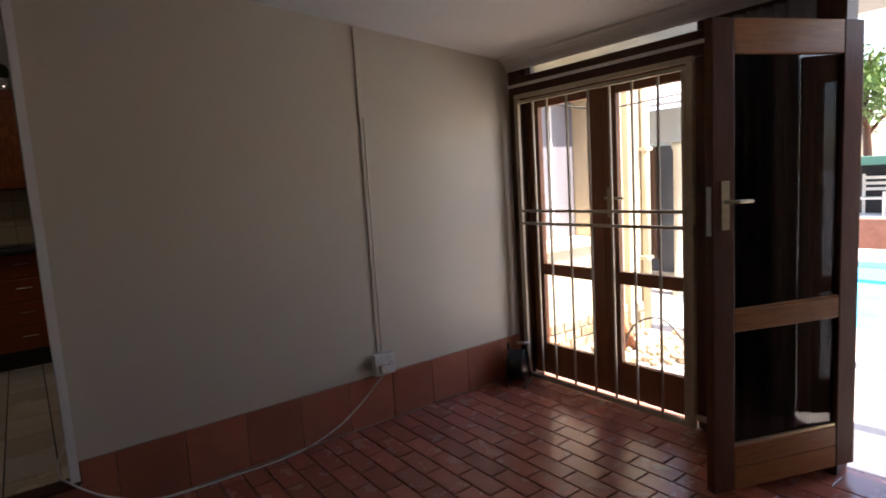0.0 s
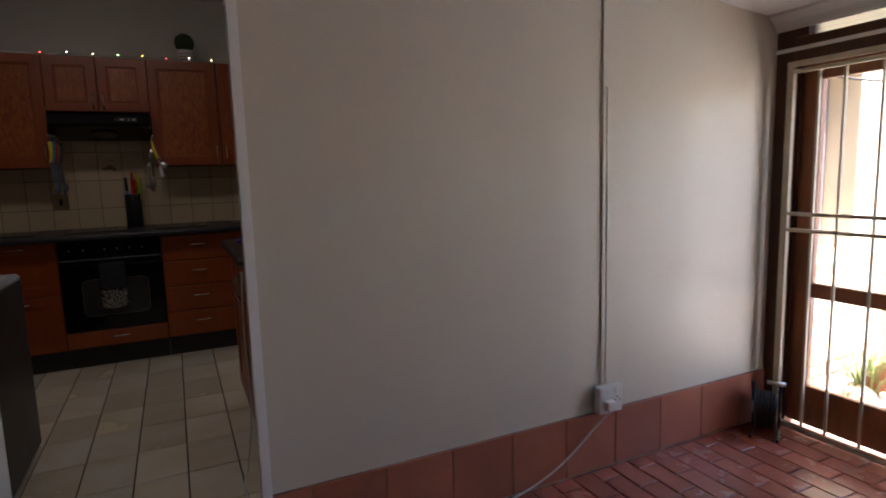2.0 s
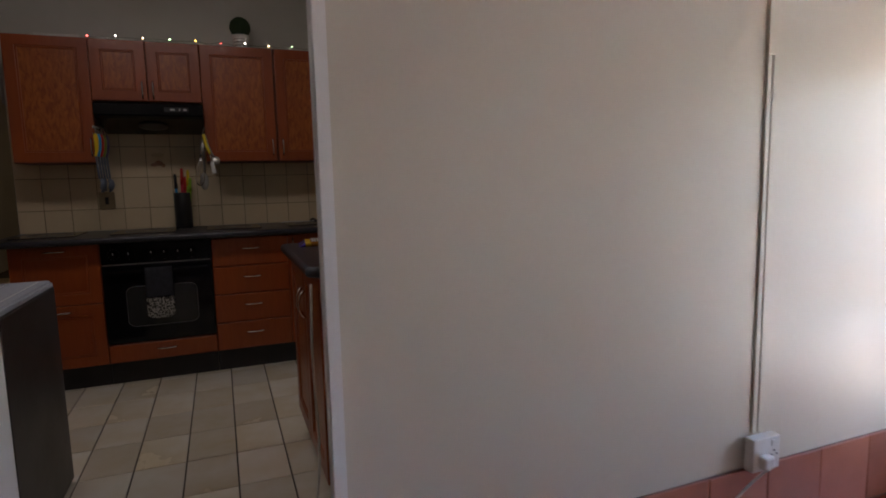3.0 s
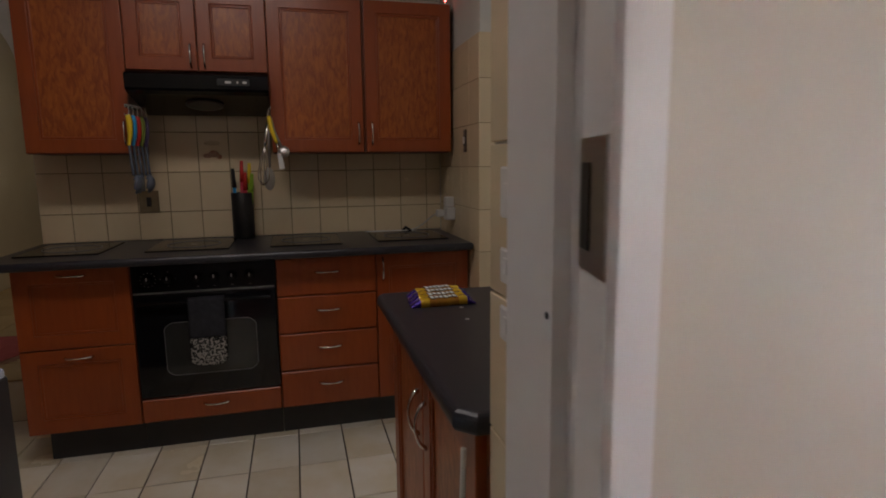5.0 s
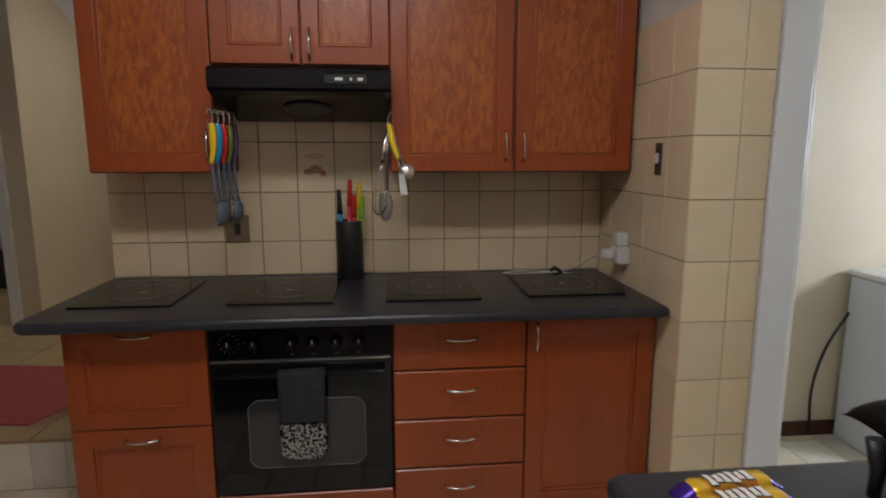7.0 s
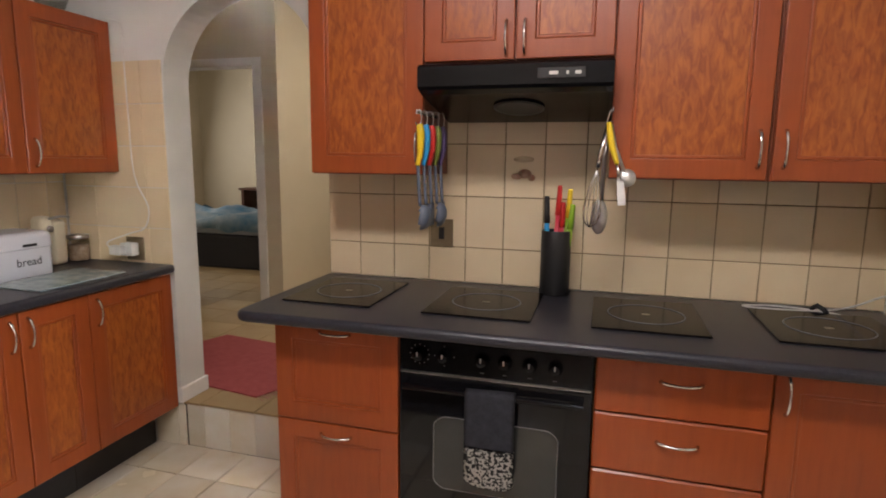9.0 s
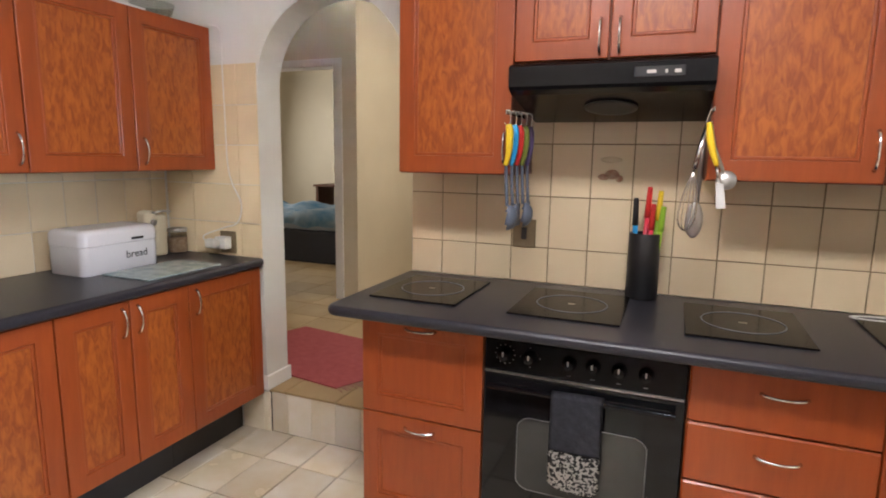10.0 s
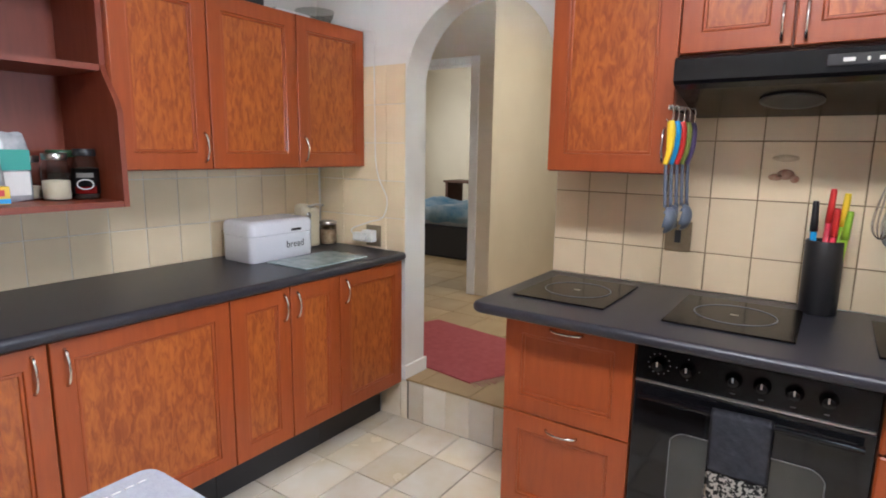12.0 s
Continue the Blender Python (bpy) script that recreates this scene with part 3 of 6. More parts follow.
# ---- hall and bedroom beyond the arch ----
structure("floor_hall", boxed(-6.2, AY + 0.02, KF - 0.1, -0.2, 10.6, HF - 0.008), FGROUT, "tan tiled raised hall floor", "floor")
HDY, HCX = 7.08, -2.76
bm = bmesh.new()
DX0, DX1, DZ = -3.72, -2.95, HF + 1.885
prism(bm, [(-6.2, HF - 0.05), (DX0, HF - 0.05), (DX0, DZ), (DX1, DZ), (DX1, HF - 0.05), (HCX, HF - 0.05), (HCX, 3.0), (-6.2, 3.0)], "y", HDY, HDY + 0.12)
structure("wall_hall", bm, HPAINT, "olive cream painted hall wall with a bedroom doorway")
structure("wall_hall_side", boxed(HCX - 0.12, HDY + 0.12, HF - 0.05, HCX, 10.5, 3.0), HPAINT, "olive cream painted hall wall")
structure("wall_hall_end", boxed(-6.2, 10.5, HF - 0.05, -0.2, 10.6, 3.0), HPAINT, "olive cream painted wall")
structure("wall_hall_east", boxed(-0.3, AY + 0.26, HF - 0.05, -0.2, 10.5, 3.0), HPAINT, "olive cream painted wall")
structure("ceiling_hall", boxed(-6.2, AY + 0.26, 2.98, -0.2, 10.6, 3.04), CEILING, "plain white ceiling over hall and bedroom", "ceiling")
bm = bmesh.new()
box(bm, -6.3, AY + 0.26, HF - 0.05, -6.2, 7.8, 3.0)
box(bm, -6.3, 9.6, HF - 0.05, -6.2, 10.6, 3.0)
box(bm, -6.3, 7.8, HF - 0.05, -6.2, 9.6, HF + 0.9)
box(bm, -6.3, 7.8, HF + 2.1, -6.2, 9.6, 3.0)
structure("wall_bedroom", bm, HPAINT, "olive cream bedroom wall with a window opening")
structure("wall_hall_near", boxed(-6.2, AY + 0.16, HF - 0.05, LX - 0.12, AY + 0.26, 3.0), HPAINT, "olive cream painted wall")
# added fill inside the bedroom; the opening behind it lets in no sky
lamp("bedroom_window_sky", "AREA", look((-6.15, 8.7, HF + 1.5), (-3.0, 8.6, 1.3)), 0.30, (1.0, 0.97, 0.84), 1.8, 1.2)
# unseen opaque panel, added only to block sky light at the opening
structure("blind", boxed(-6.28, 7.8, HF + 0.9, -6.25, 9.6, HF + 2.1), CEILING, "unseen pale panel added to keep the sky out of the bedroom", "blind")
bf = thing("door_frame_3", (DX1, HDY, HF), "off-white painted bedroom door frame", "door frame", kind="structure")
for a, b in ((DX0 - 0.05, DX0 + 0.012), (DX1 - 0.012, DX1 + 0.06)):
    part("jamb", boxed(a, HDY - 0.016, HF, b, HDY + 0.13, DZ + 0.05, 0.004, 2), WHITE, bf)
part("head", boxed(DX0 + 0.012, HDY - 0.016, DZ - 0.012, DX1 - 0.012, HDY + 0.13, DZ + 0.05, 0.004, 2), WHITE, bf)
# added fill without a fitting, brightens the hall beyond the arch
lamp("hall_lamp", "AREA", pose(-1.5, 7.3, 2.93), 0.20, (1.0, 0.90, 0.70), 0.3)

# step up into the hall
step = structure("hall_step", boxed(AX0, AY + 0.012, KF - 0.05, AX1, AY + 0.02, HF - 0.008), FGROUT, "tiled step up through the arch", "step")
tile_field(step, "-y", AY + 0.004, AX0 + 0.02, AX1, KF, HF - 0.01, 0.140, 0.30, -2.266, KF, FTILE, gap=0.003)
tile_field(step, "-y", AY - 0.007, -2.40, AX0 + 0.019, KF, HF - 0.01, 0.140, 0.30, -2.266, KF, FTILE, gap=0.003)
bm = boxed(AX0 - 0.001, AY - 0.012, HF, AX0 + 0.014, AY + 0.177, HF + 0.075, 0.003)
box(bm, AX0 - 0.06, AY - 0.013, HF, AX0 - 0.001, AY, HF + 0.075, 0.003)
structure("baseboard_arch", bm, WHITE, "white skirting block at the foot of the arch", "skirting")

# ---- cabinets ----
def bow_handle(bm, a, b, out, r=0.0045, lift=0.026):
    """A bowed bar from a to b, lifted along out."""
    a, b, out = Vector(a), Vector(b), Vector(out)
    pts = []
    for i in range(13):
        t = i / 12
        pts.append(a.lerp(b, t) + out * (lift * (math.sin(math.pi * t) ** 0.55 if 0 < t < 1 else 0)))
    return tube(bm, pts, r, 8, lambda t: 1.25 - 0.45 * math.sin(math.pi * t))


def ring(bm, side, plane, s, a, b, z0, z1, w, d0, d1, bev):
    """A rectangular frame in one piece, w wide, from depth d0 to d1 before the plane."""
    def at(u, z, d):
        return (u, plane + s * d, z) if side == "-y" else (plane + s * d, u, z)
    loops = [[bm.verts.new(at(u, z, d)) for u, z in ((a + i, z0 + i), (b - i, z0 + i), (b - i, z1 - i), (a + i, z1 - i))] for d, i in ((d0, 0), (d1, 0), (d1, w), (d0, w))]
    faces = []
    for p, q in zip(loops, loops[1:] + loops[:1]):
        for k in range(4):
            faces.append(bm.faces.new((p[k], p[(k + 1) % 4], q[(k + 1) % 4], q[k])))
    bmesh.ops.recalc_face_normals(bm, faces=faces)
    edge = [e for lp in (loops[1], loops[2]) for k in range(4) for e in lp[k].link_edges if e.other_vert(lp[k]) is lp[(k + 1) % 4]]
    bmesh.ops.bevel(bm, geom=edge, offset=bev, segments=2, profile=0.5, affect="EDGES")
    return bm


def front(parent, side, plane, a, b, z0, z1, handle=None, name="door", rail=0.062, panel_mat=None, fielded=True, thick=0.019):
    """A framed door or drawer front. side: the way that it faces (-y, +x or -x); a..b along the run; handle: (where, upright)."""
    s = {"-y": -1, "+x": 1, "-x": -1}[side]

    def bx(bm, u0, u1, w0, w1, d0, d1, bev=0.0):
        p, q = plane + s * d0, plane + s * d1
        lo, hi = min(p, q), max(p, q)
        if side == "-y":
            return box(bm, u0, lo, w0, u1, hi, w1, bev)
        return box(bm, lo, u0, w0, hi, u1, w1, bev)
    g = 0.0015
    a, b, z0, z1 = a + g, b - g, z0 + g, z1 - g
    bm = bmesh.new()
    if fielded:
        ring(bm, side, plane, s, a, b, z0, z1, rail, 0, thick, 0.0035)
        d = part(name, bm, CAB_FRAME, parent)
        bm = bx(bmesh.new(), a + rail - 0.004, b - rail + 0.004, z0 + rail - 0.004, z1 - rail + 0.004, 0.002, 0.010)
        part("panel", bm, panel_mat or CAB_PANEL, d, "figured reddish veneer panel")
        # moulding round the panel
        bm = bmesh.new()
        ring(bm, side, plane, s, a + rail, b - rail, z0 + rail, z1 - rail, 0.011, 0.010, 0.0155, 0.003)
        part("moulding", bm, CAB_FRAME, d)
    else:
        d = part(name, bx(bm, a, b, z0, z1, 0, thick, 0.005), CAB_FRAME, parent)
    if handle:
        u, w, upright = handle
        hl = 0.055
        f = plane + s * thick
        if side == "-y":
            p, q, o = ((u, f, w - hl), (u, f, w + hl), (0, -1, 0)) if upright else ((u - hl, f, w), (u + hl, f, w), (0, -1, 0))
        else:
            p, q, o = ((f, u, w - hl), (f, u, w + hl), (s, 0, 0)) if upright else ((f, u - hl, w), (f, u + hl, w), (s, 0, 0))
        part("handle", bow_handle(bmesh.new(), p, q, o), CHROME, d, "chrome bow handle")
    return d


FY = 4.800                     # carcass face of the hob run; fronts stand proud of it
BASE0, BASE1 = 0.335, 1.066


def hob_unit(name, label, x0, x1, group="units of the hob run"):
    u = thing(name, ((x0 + x1) / 2, FY + 0.25, KF), label, "cabinet", group)
    part("carcass", boxed(x0, FY, BASE0, x1, BY - 0.012, BASE1), CAB_IN, u)
    part("plinth", boxed(x0 + (0.06 if x0 < -1.3 else 0), 4.836, KF, x1, 4.86, BASE0), PLINTH, u, "black recessed plinth")
    return u


u = hob_unit("drawer_cabinet", "red-brown wooden cabinet with two deep panelled drawers", -1.373, -0.927)
front(u, "-y", FY, -1.373, -0.927, 0.712, 1.060, (-1.15, 1.028, False), "drawer", panel_mat=CAB_FRAME)
front(u, "-y", FY, -1.373, -0.927, 0.337, 0.710, (-1.15, 0.672, False), "drawer", panel_mat=CAB_FRAME)
u = hob_unit("drawer_cabinet", "red-brown wooden cabinet with four plain drawers", -0.322, 0.140)
for a, b in ((0.876, 1.056), (0.697, 0.874), (0.516, 0.695), (0.337, 0.514)):
    front(u, "-y", FY, -0.322, 0.140, a, b, (-0.09, (a + b) / 2 + 0.02, False), "drawer", fielded=False)
u = hob_unit("base_cabinet", "red-brown wooden base cabinet with one door", 0.140, 0.604)
front(u, "-y", FY, 0.140, 0.600, 0.337, 1.056, (0.172, 0.985, True), "door", panel_mat=CAB_FRAME)
u = thing("oven_cabinet", (-0.625, FY + 0.25, KF), "low wooden drawer under the built-in oven", "cabinet", "units of the hob run")
part("carcass", boxed(-0.925, FY, BASE0, -0.324, BY - 0.012, 0.452), CAB_IN, u)
part("plinth", boxed(-0.925, 4.836, KF, -0.324, 4.86, BASE0), PLINTH, u, "black recessed plinth")
front(u, "-y", FY, -0.925, -0.324, 0.337, 0.448, (-0.61, 0.405, False), "drawer", fielded=False)

# built-in oven
oven = thing("oven", (-0.625, FY, 0.452), "black built-in electric oven with a glass door", "oven")
part("body", boxed(-0.922, FY, 0.453, -0.327, BY - 0.05, 1.062), PLASTIC_B, oven)
part("control_panel", boxed(-0.922, FY - 0.020, 0.934, -0.327, FY, 1.060, 0.004, 2), BLACK, oven, "black enamel control panel")
panel = oven.children[-1]
odoor = part("oven_door", boxed(-0.922, FY - 0.022, 0.456, -0.327, FY, 0.928, 0.005, 2), BLACK_GLASS, oven, "black glass oven door")
part("trim_strip", boxed(-0.918, FY - 0.0235, 0.9285, -0.331, FY - 0.004, 0.9335), STEEL, oven)


def rounded(w0, w1, z0, z1, r, bulge=0.0, n=7):
    pts = []
    for cx, cz, s in ((w1 - r, z1 - r, 0), (w0 + r, z1 - r, 90), (w0 + r, z0 + r, 180), (w1 - r, z0 + r, 270)):
        for k in range(n):
            a = radians(s + 90 * k / (n - 1))
            pts.append((cx + r * math.cos(a) + bulge * math.copysign(1, cx - (w0 + w1) / 2) * (1 - ((cz + r * math.sin(a) - (z0 + z1) / 2) / ((z1 - z0) / 2)) ** 2), cz + r * math.sin(a)))
    return pts


OVGLASS = material("grey_oven_window", (0.022, 0.023, 0.022), 0.08, second=(0.035, 0.036, 0.034), scale=5, rough_var=0.03)
part("window", prism(bmesh.new(), rounded(-0.795, -0.43, 0.552, 0.795, 0.03, 0.026), "y", FY - 0.0235, FY - 0.010), OVGLASS, odoor, "smoked grey oven window")
bm = bmesh.new()
pts = [(x, FY - 0.0245, z) for x, z in rounded(-0.795, -0.43, 0.552, 0.795, 0.03, 0.026)]
tube(bm, pts + pts[:2], 0.0016, 5)
part("window_trim", bm, RINGM, odoor)
bm = tube(bmesh.new(), [(-0.89, FY - 0.022, 0.893), (-0.89, FY - 0.05, 0.893)], 0.007)
tube(bm, [(-0.36, FY - 0.022, 0.893), (-0.36, FY - 0.05, 0.893)], 0.007)
tube(bm, [(-0.90, FY - 0.05, 0.893), (-0.35, FY - 0.05, 0.893)], 0.010, 10)
part("handle", bm, BLACK, odoor)
for i, x in enumerate((-0.855, -0.775, -0.655, -0.585, -0.51, -0.435)):
    m = Matrix.Translation((x, FY - 0.020, 0.992)) @ Matrix.Rotation(radians(90), 4, "X")
    k = part("knob", lathe(bmesh.new(), [(0.022, 0), (0.022, 0.006), (0.017, 0.009), (0.016, 0.026), (0.013, 0.029), (0.003, 0.029)], m=m, sides=20), BLACK, panel, "black knob")
    part("pointer", boxed(x - 0.002, FY - 0.0505, 0.992, x + 0.002, FY - 0.0485, 1.006), PLASTIC_W, k)
bm = bmesh.new()
for x in (-0.855, -0.775):
    for a in range(0, 360, 30 if x < -0.8 else 90):
        c, s = math.cos(radians(a)), math.sin(radians(a))
        box(bm, x + 0.031 * c - 0.0018, FY - 0.0208, 0.992 + 0.031 * s - 0.0018, x + 0.031 * c + 0.0018, FY - 0.0198, 0.992 + 0.031 * s + 0.0018)
for x in (-0.655, -0.585, -0.51, -0.435):
    box(bm, x - 0.006, FY - 0.0208, 0.950, x + 0.006, FY - 0.0198, 0.9525)
tagged(part("dial_marks", bm, RINGM, panel), kind="stuff")


def worktop(name, poly, z0, z1, label, nose=0.016):
    bm = prism(bmesh.new(), poly, "z", z0, z1)
    edges = [e for e in bm.edges if all(abs(v.co.z - z1) < 1e-5 for v in e.verts)] + [e for e in bm.edges if all(abs(v.co.z - z0) < 1e-5 for v in e.verts)]
    bmesh.ops.bevel(bm, geom=edges, offset=nose, segments=4, profile=0.5, affect="EDGES")
    return solid(name, bm, WORKTOP, label, "worktop", smooth=False)


def corner(cx, cy, r, a0, a1, n=7):
    return [(cx + r * math.cos(radians(a0 + (a1 - a0) * k / (n - 1))), cy + r * math.sin(radians(a0 + (a1 - a0) * k / (n - 1)))) for k in range(n)]


worktop("worktop", corner(-1.47 + 0.05, 4.685 + 0.05, 0.05, 180, 270) + corner(0.585, 4.705, 0.02, 270, 360, 4) + [(0.605, BY - 0.009), (-1.47, BY - 0.009)], 1.066, CZ,
        "charcoal laminate worktop with a rounded front edge")

# four inset hob plates
for i, (x, y, w, dp) in enumerate(((-1.225, 5.06, 0.33, 0.40), (-0.70, 5.05, 0.355, 0.40), (-0.175, 5.05, 0.335, 0.40), (0.345, 5.06, 0.36, 0.38))):
    hob = thing("hob_plate", (x, y, CZ), "black glass hob plate with one printed ring set in the worktop", "hob", "hob plates along the worktop")
    part("glass", boxed(x - w / 2, y - dp / 2, CZ, x + w / 2, y + dp / 2, CZ + 0.006, 0.002), HOB, hob)
    part("ring", tube(bmesh.new(), [(x + 0.118 * math.cos(a), y + 0.118 * math.sin(a), CZ + 0.0064) for a in [2 * math.pi * k / 48 for k in range(50)]], 0.0020, 5), RINGM, hob, "pale printed ring")
    part("mark", boxed(x - 0.012, y - 0.012, CZ + 0.006, x + 0.012, y + 0.004, CZ + 0.0066), BRASS, hob)

# wall cabinets over the hob run
UY = 5.066
def wall_unit(name, label, x0, x1, z0, z1, fronts, group="wall cabinets over the hobs"):
    u = thing(name, ((x0 + x1) / 2, 5.2, z0), label, "wall cabinet", group)
    part("carcass", boxed(x0, UY, z0, x1, BY - 0.010, z1), CAB_IN, u)
    for a, b, h in fronts:
        front(u, "-y", UY, a, b, z0 + 0.002, z1 - 0.002, h)
    return u


wall_unit("wall_cabinet", "tall red-brown wall cabinet with a figured door panel", -1.366, -0.935, 1.540, 2.285, [(-1.366, -0.935, (-0.958, 1.635, True))])
wall_unit("wall_cabinet", "short red-brown wall cabinet with two small doors over the hood", -0.934, -0.316, 1.915, 2.285,
          [(-0.934, -0.627, (-0.655, 1.985, True)), (-0.624, -0.316, (-0.595, 1.985, True))])
wall_unit("wall_cabinet", "tall red-brown wall cabinet with a figured door panel", -0.315, 0.136, 1.540, 2.285, [(-0.315, 0.136, (0.108, 1.635, True))])
wall_unit("wall_cabinet", "tall red-brown wall cabinet with a slightly open door", 0.140, 0.596, 1.540, 2.285, [(0.146, 0.594, (0.176, 1.635, True))])

# cooker hood
hood = thing("cooker_hood", (-0.615, 5.13, 1.72), "black slanted cooker hood under the short cabinets", "cooker hood")
bm = prism(bmesh.new(), [(BY - 0.010, 1.742), (5.30, 1.735), (4.955, 1.800), (4.925, 1.812), (4.915, 1.822), (4.915, 1.882), (4.925, 1.890), (BY - 0.010, 1.905)], "x", -0.914, -0.314)
bmesh.ops.bevel(bm, geom=[e for e in bm.edges if e.calc_length() < 0.4], offset=0.003, segments=2, affect="EDGES")
part("body", bm, BLACK, hood)
ctrl = part("control_plate", boxed(-0.535, 4.9115, 1.838, -0.395, 4.916, 1.868, 0.002), PLASTIC_B, hood)
for x0, x1 in ((-0.500, -0.474), (-0.450, -0.443), (-0.425, -0.407)):
    part("switch", boxed(x0, 4.9085, 1.847, x1, 4.9120, 1.857, 0.0015), PLASTIC_W, ctrl, "white slide switch")
part("filter", lathe(bmesh.new(), [(0.085, 0), (0.085, 0.004), (0.07, 0.004)], m=Matrix.Translation((-0.615, 5.10, 1.7695)) @ Matrix.Rotation(radians(-10.7), 4, "X") @ Matrix.Rotation(math.pi, 4, "X")), PLASTIC_B, hood)

# ---- left run ----
LFX = -2.27
def left_unit(label, y0, y1, doors, group="units under the long worktop"):
    u = thing("base_cabinet", (LFX - 0.25, (y0 + y1) / 2, KF), label, "cabinet", group)
    part("carcass", boxed(LX + 0.012, y0, 0.400, LFX, y1, 1.062), CAB_IN, u)
    part("plinth", boxed(-2.42, y0, KF, -2.40, y1, 0.400), PLINTH, u, "black recessed plinth")
    for a, b, h in doors:
        front(u, "+x", LFX, a, b, 0.403, 1.056, (h, 0.975, True))
    return u


left_unit("red-brown base cabinet with a narrow figured door", 3.14, 3.715, [(3.14, 3.715, 3.675)])
left_unit("red-brown base cabinet with a wide figured door", 3.717, 4.300, [(3.717, 4.300, 3.757)])
left_unit("red-brown base cabinet with two narrow figured doors", 4.302, 4.860, [(4.302, 4.580, 4.548), (4.582, 4.860, 4.614)])
left_unit("red-brown base cabinet with one figured door by the arch", 4.862, 5.305, [(4.862, 5.305, 4.898)])
worktop("worktop", [(LX + 0.009, 2.69), (-2.222, 2.69)] + corner(-2.242, 5.292, 0.02, 0, 90, 4) + [(LX + 0.009, 5.312)], 1.062, CZ,
        "charcoal laminate worktop with a rounded front edge")
LUX = -2.52
def left_wall_unit(label, y0, y1, h):
    u = thing("wall_cabinet", (LUX - 0.15, (y0 + y1) / 2, 1.52), label, "wall cabinet", "wall cabinets over the long worktop")
    part("carcass", boxed(LX + 0.010, y0, 1.520, LUX, y1, 2.190), CAB_IN, u)
    front(u, "+x", LUX, y0, y1, 1.522, 2.188, (h, 1.605, True) if h else None)
    return u


left_wall_unit("red-brown wall cabinet with a figured door panel", 4.067, 4.430, 4.400)
left_wall_unit("red-brown wall cabinet with a figured door panel", 4.432, 4.868, None)
left_wall_unit("red-brown wall cabinet with a figured door panel beside the arch", 4.870, 5.305, 4.905)

# open shelf at the end of the left wall cabinets
def shelf_side(y0, y1):
    return prism(bmesh.new(), [(LX + 0.012, 1.405), (-2.43, 1.405), (-2.43, 1.715), (-2.445, 1.75), (-2.51, 1.84), (-2.522, 1.87), (-2.522, 2.188), (LX + 0.012, 2.188)], "y", y0, y1)


# red-brown wood darkened to maroon: the shelf's shade is put into the colour
SHELF_W = material("shaded_maroon_board", (0.215, 0.045, 0.019), 0.45, second=(0.16, 0.032, 0.013), scale=9, stretch=(5, 5, 0.6), mix=0.6, bump=0.05)
rack = thing("open_shelf", (-2.65, 3.63, 1.405), "red-brown open wall shelf with two compartments", "shelf")
part("side", shelf_side(4.045, 4.063), SHELF_W, rack)
part("side", shelf_side(3.20, 3.218), SHELF_W, rack)
part("board", boxed(LX + 0.014, 3.218, 1.405, -2.432, 4.045, 1.425), SHELF_W, rack)
part("board", boxed(LX + 0.014, 3.218, 1.850, -2.525, 4.045, 1.870), SHELF_W, rack)
part("board", boxed(LX + 0.014, 3.218, 2.168, -2.525, 4.045, 2.188), SHELF_W, rack)
part("back", boxed(LX + 0.010, 3.218, 1.425, LX + 0.018, 4.045, 2.168), SHELF_W, rack)
left_filler = solid("filler_strip", boxed(LX + 0.012, 4.0635, 1.524, -2.502, 4.066, 2.186), CAB_FRAME, "thin wooden filler strip between shelf and cabinet", "trim")

# things on the open shelf
SZ = 1.425
SUGAR = material("cream_powder", (0.62, 0.55, 0.42), 0.9, second=(0.55, 0.47, 0.34), scale=60)
COFFEE = material("dark_coffee", (0.035, 0.016, 0.008), 0.7, second=(0.02, 0.009, 0.005), scale=90)
RED = material("red_plastic", (0.55, 0.025, 0.02), 0.35)
GREEN = material("dark_green_plastic", (0.02, 0.07, 0.03), 0.4)
LABEL = material("white_paper_label", (0.72, 0.72, 0.70), 0.6, second=(0.66, 0.66, 0.64), scale=40)
TEAL = material("teal_print", (0.03, 0.30, 0.25), 0.45)
YELLOW = material("yellow_print", (0.75, 0.50, 0.03), 0.4)
BLUE = material("blue_plastic", (0.02, 0.30, 0.62), 0.35)


def jar(label, x, y, z, r, h, fill, fill_mat, lid_mat, neck=0.8, group="jars on the shelf"):
    j = thing("jar", (x, y, z), label, "jar", group)
    p = part("glass", lathe(bmesh.new(), [(r * 0.94, 0), (r, 0.008), (r, h * 0.70), (r * neck, h * 0.82), (r * neck, h * 0.86)], (x, y, z), 28), JARGLASS, j)
    p.visible_shadow = False
    part("contents", lathe(bmesh.new(), [(r * 0.90, 0.004), (r * 0.95, 0.01), (r * 0.95, h * fill), (r * 0.5, h * fill + 0.003)], (x, y, z), 24), fill_mat, j)
    part("lid", lathe(bmesh.new(), [(r * neck * 1.06, h * 0.855), (r * neck * 1.08, h * 0.86), (r * neck * 1.08, h * 0.985), (r * neck, h)], (x, y, z), 28), lid_mat, j)
    return j


jar("glass jar half full of cream powder with a metal lid", -2.60, 3.915, SZ, 0.042, 0.155, 0.42, SUGAR, STEEL, 0.82)
jar("glass jar with a silver lid standing behind", -2.70, 3.87, SZ, 0.040, 0.145, 0.30, SUGAR, STEEL, 0.85)
jar("glass jar with a dark green lid", -2.70, 3.975, SZ, 0.046, 0.165, 0.5, COFFEE, GREEN, 0.9)
cj = jar("coffee jar with a black lid and a dark label", -2.585, 4.000, SZ, 0.040, 0.170, 0.62, COFFEE, PLASTIC_B, 0.78)


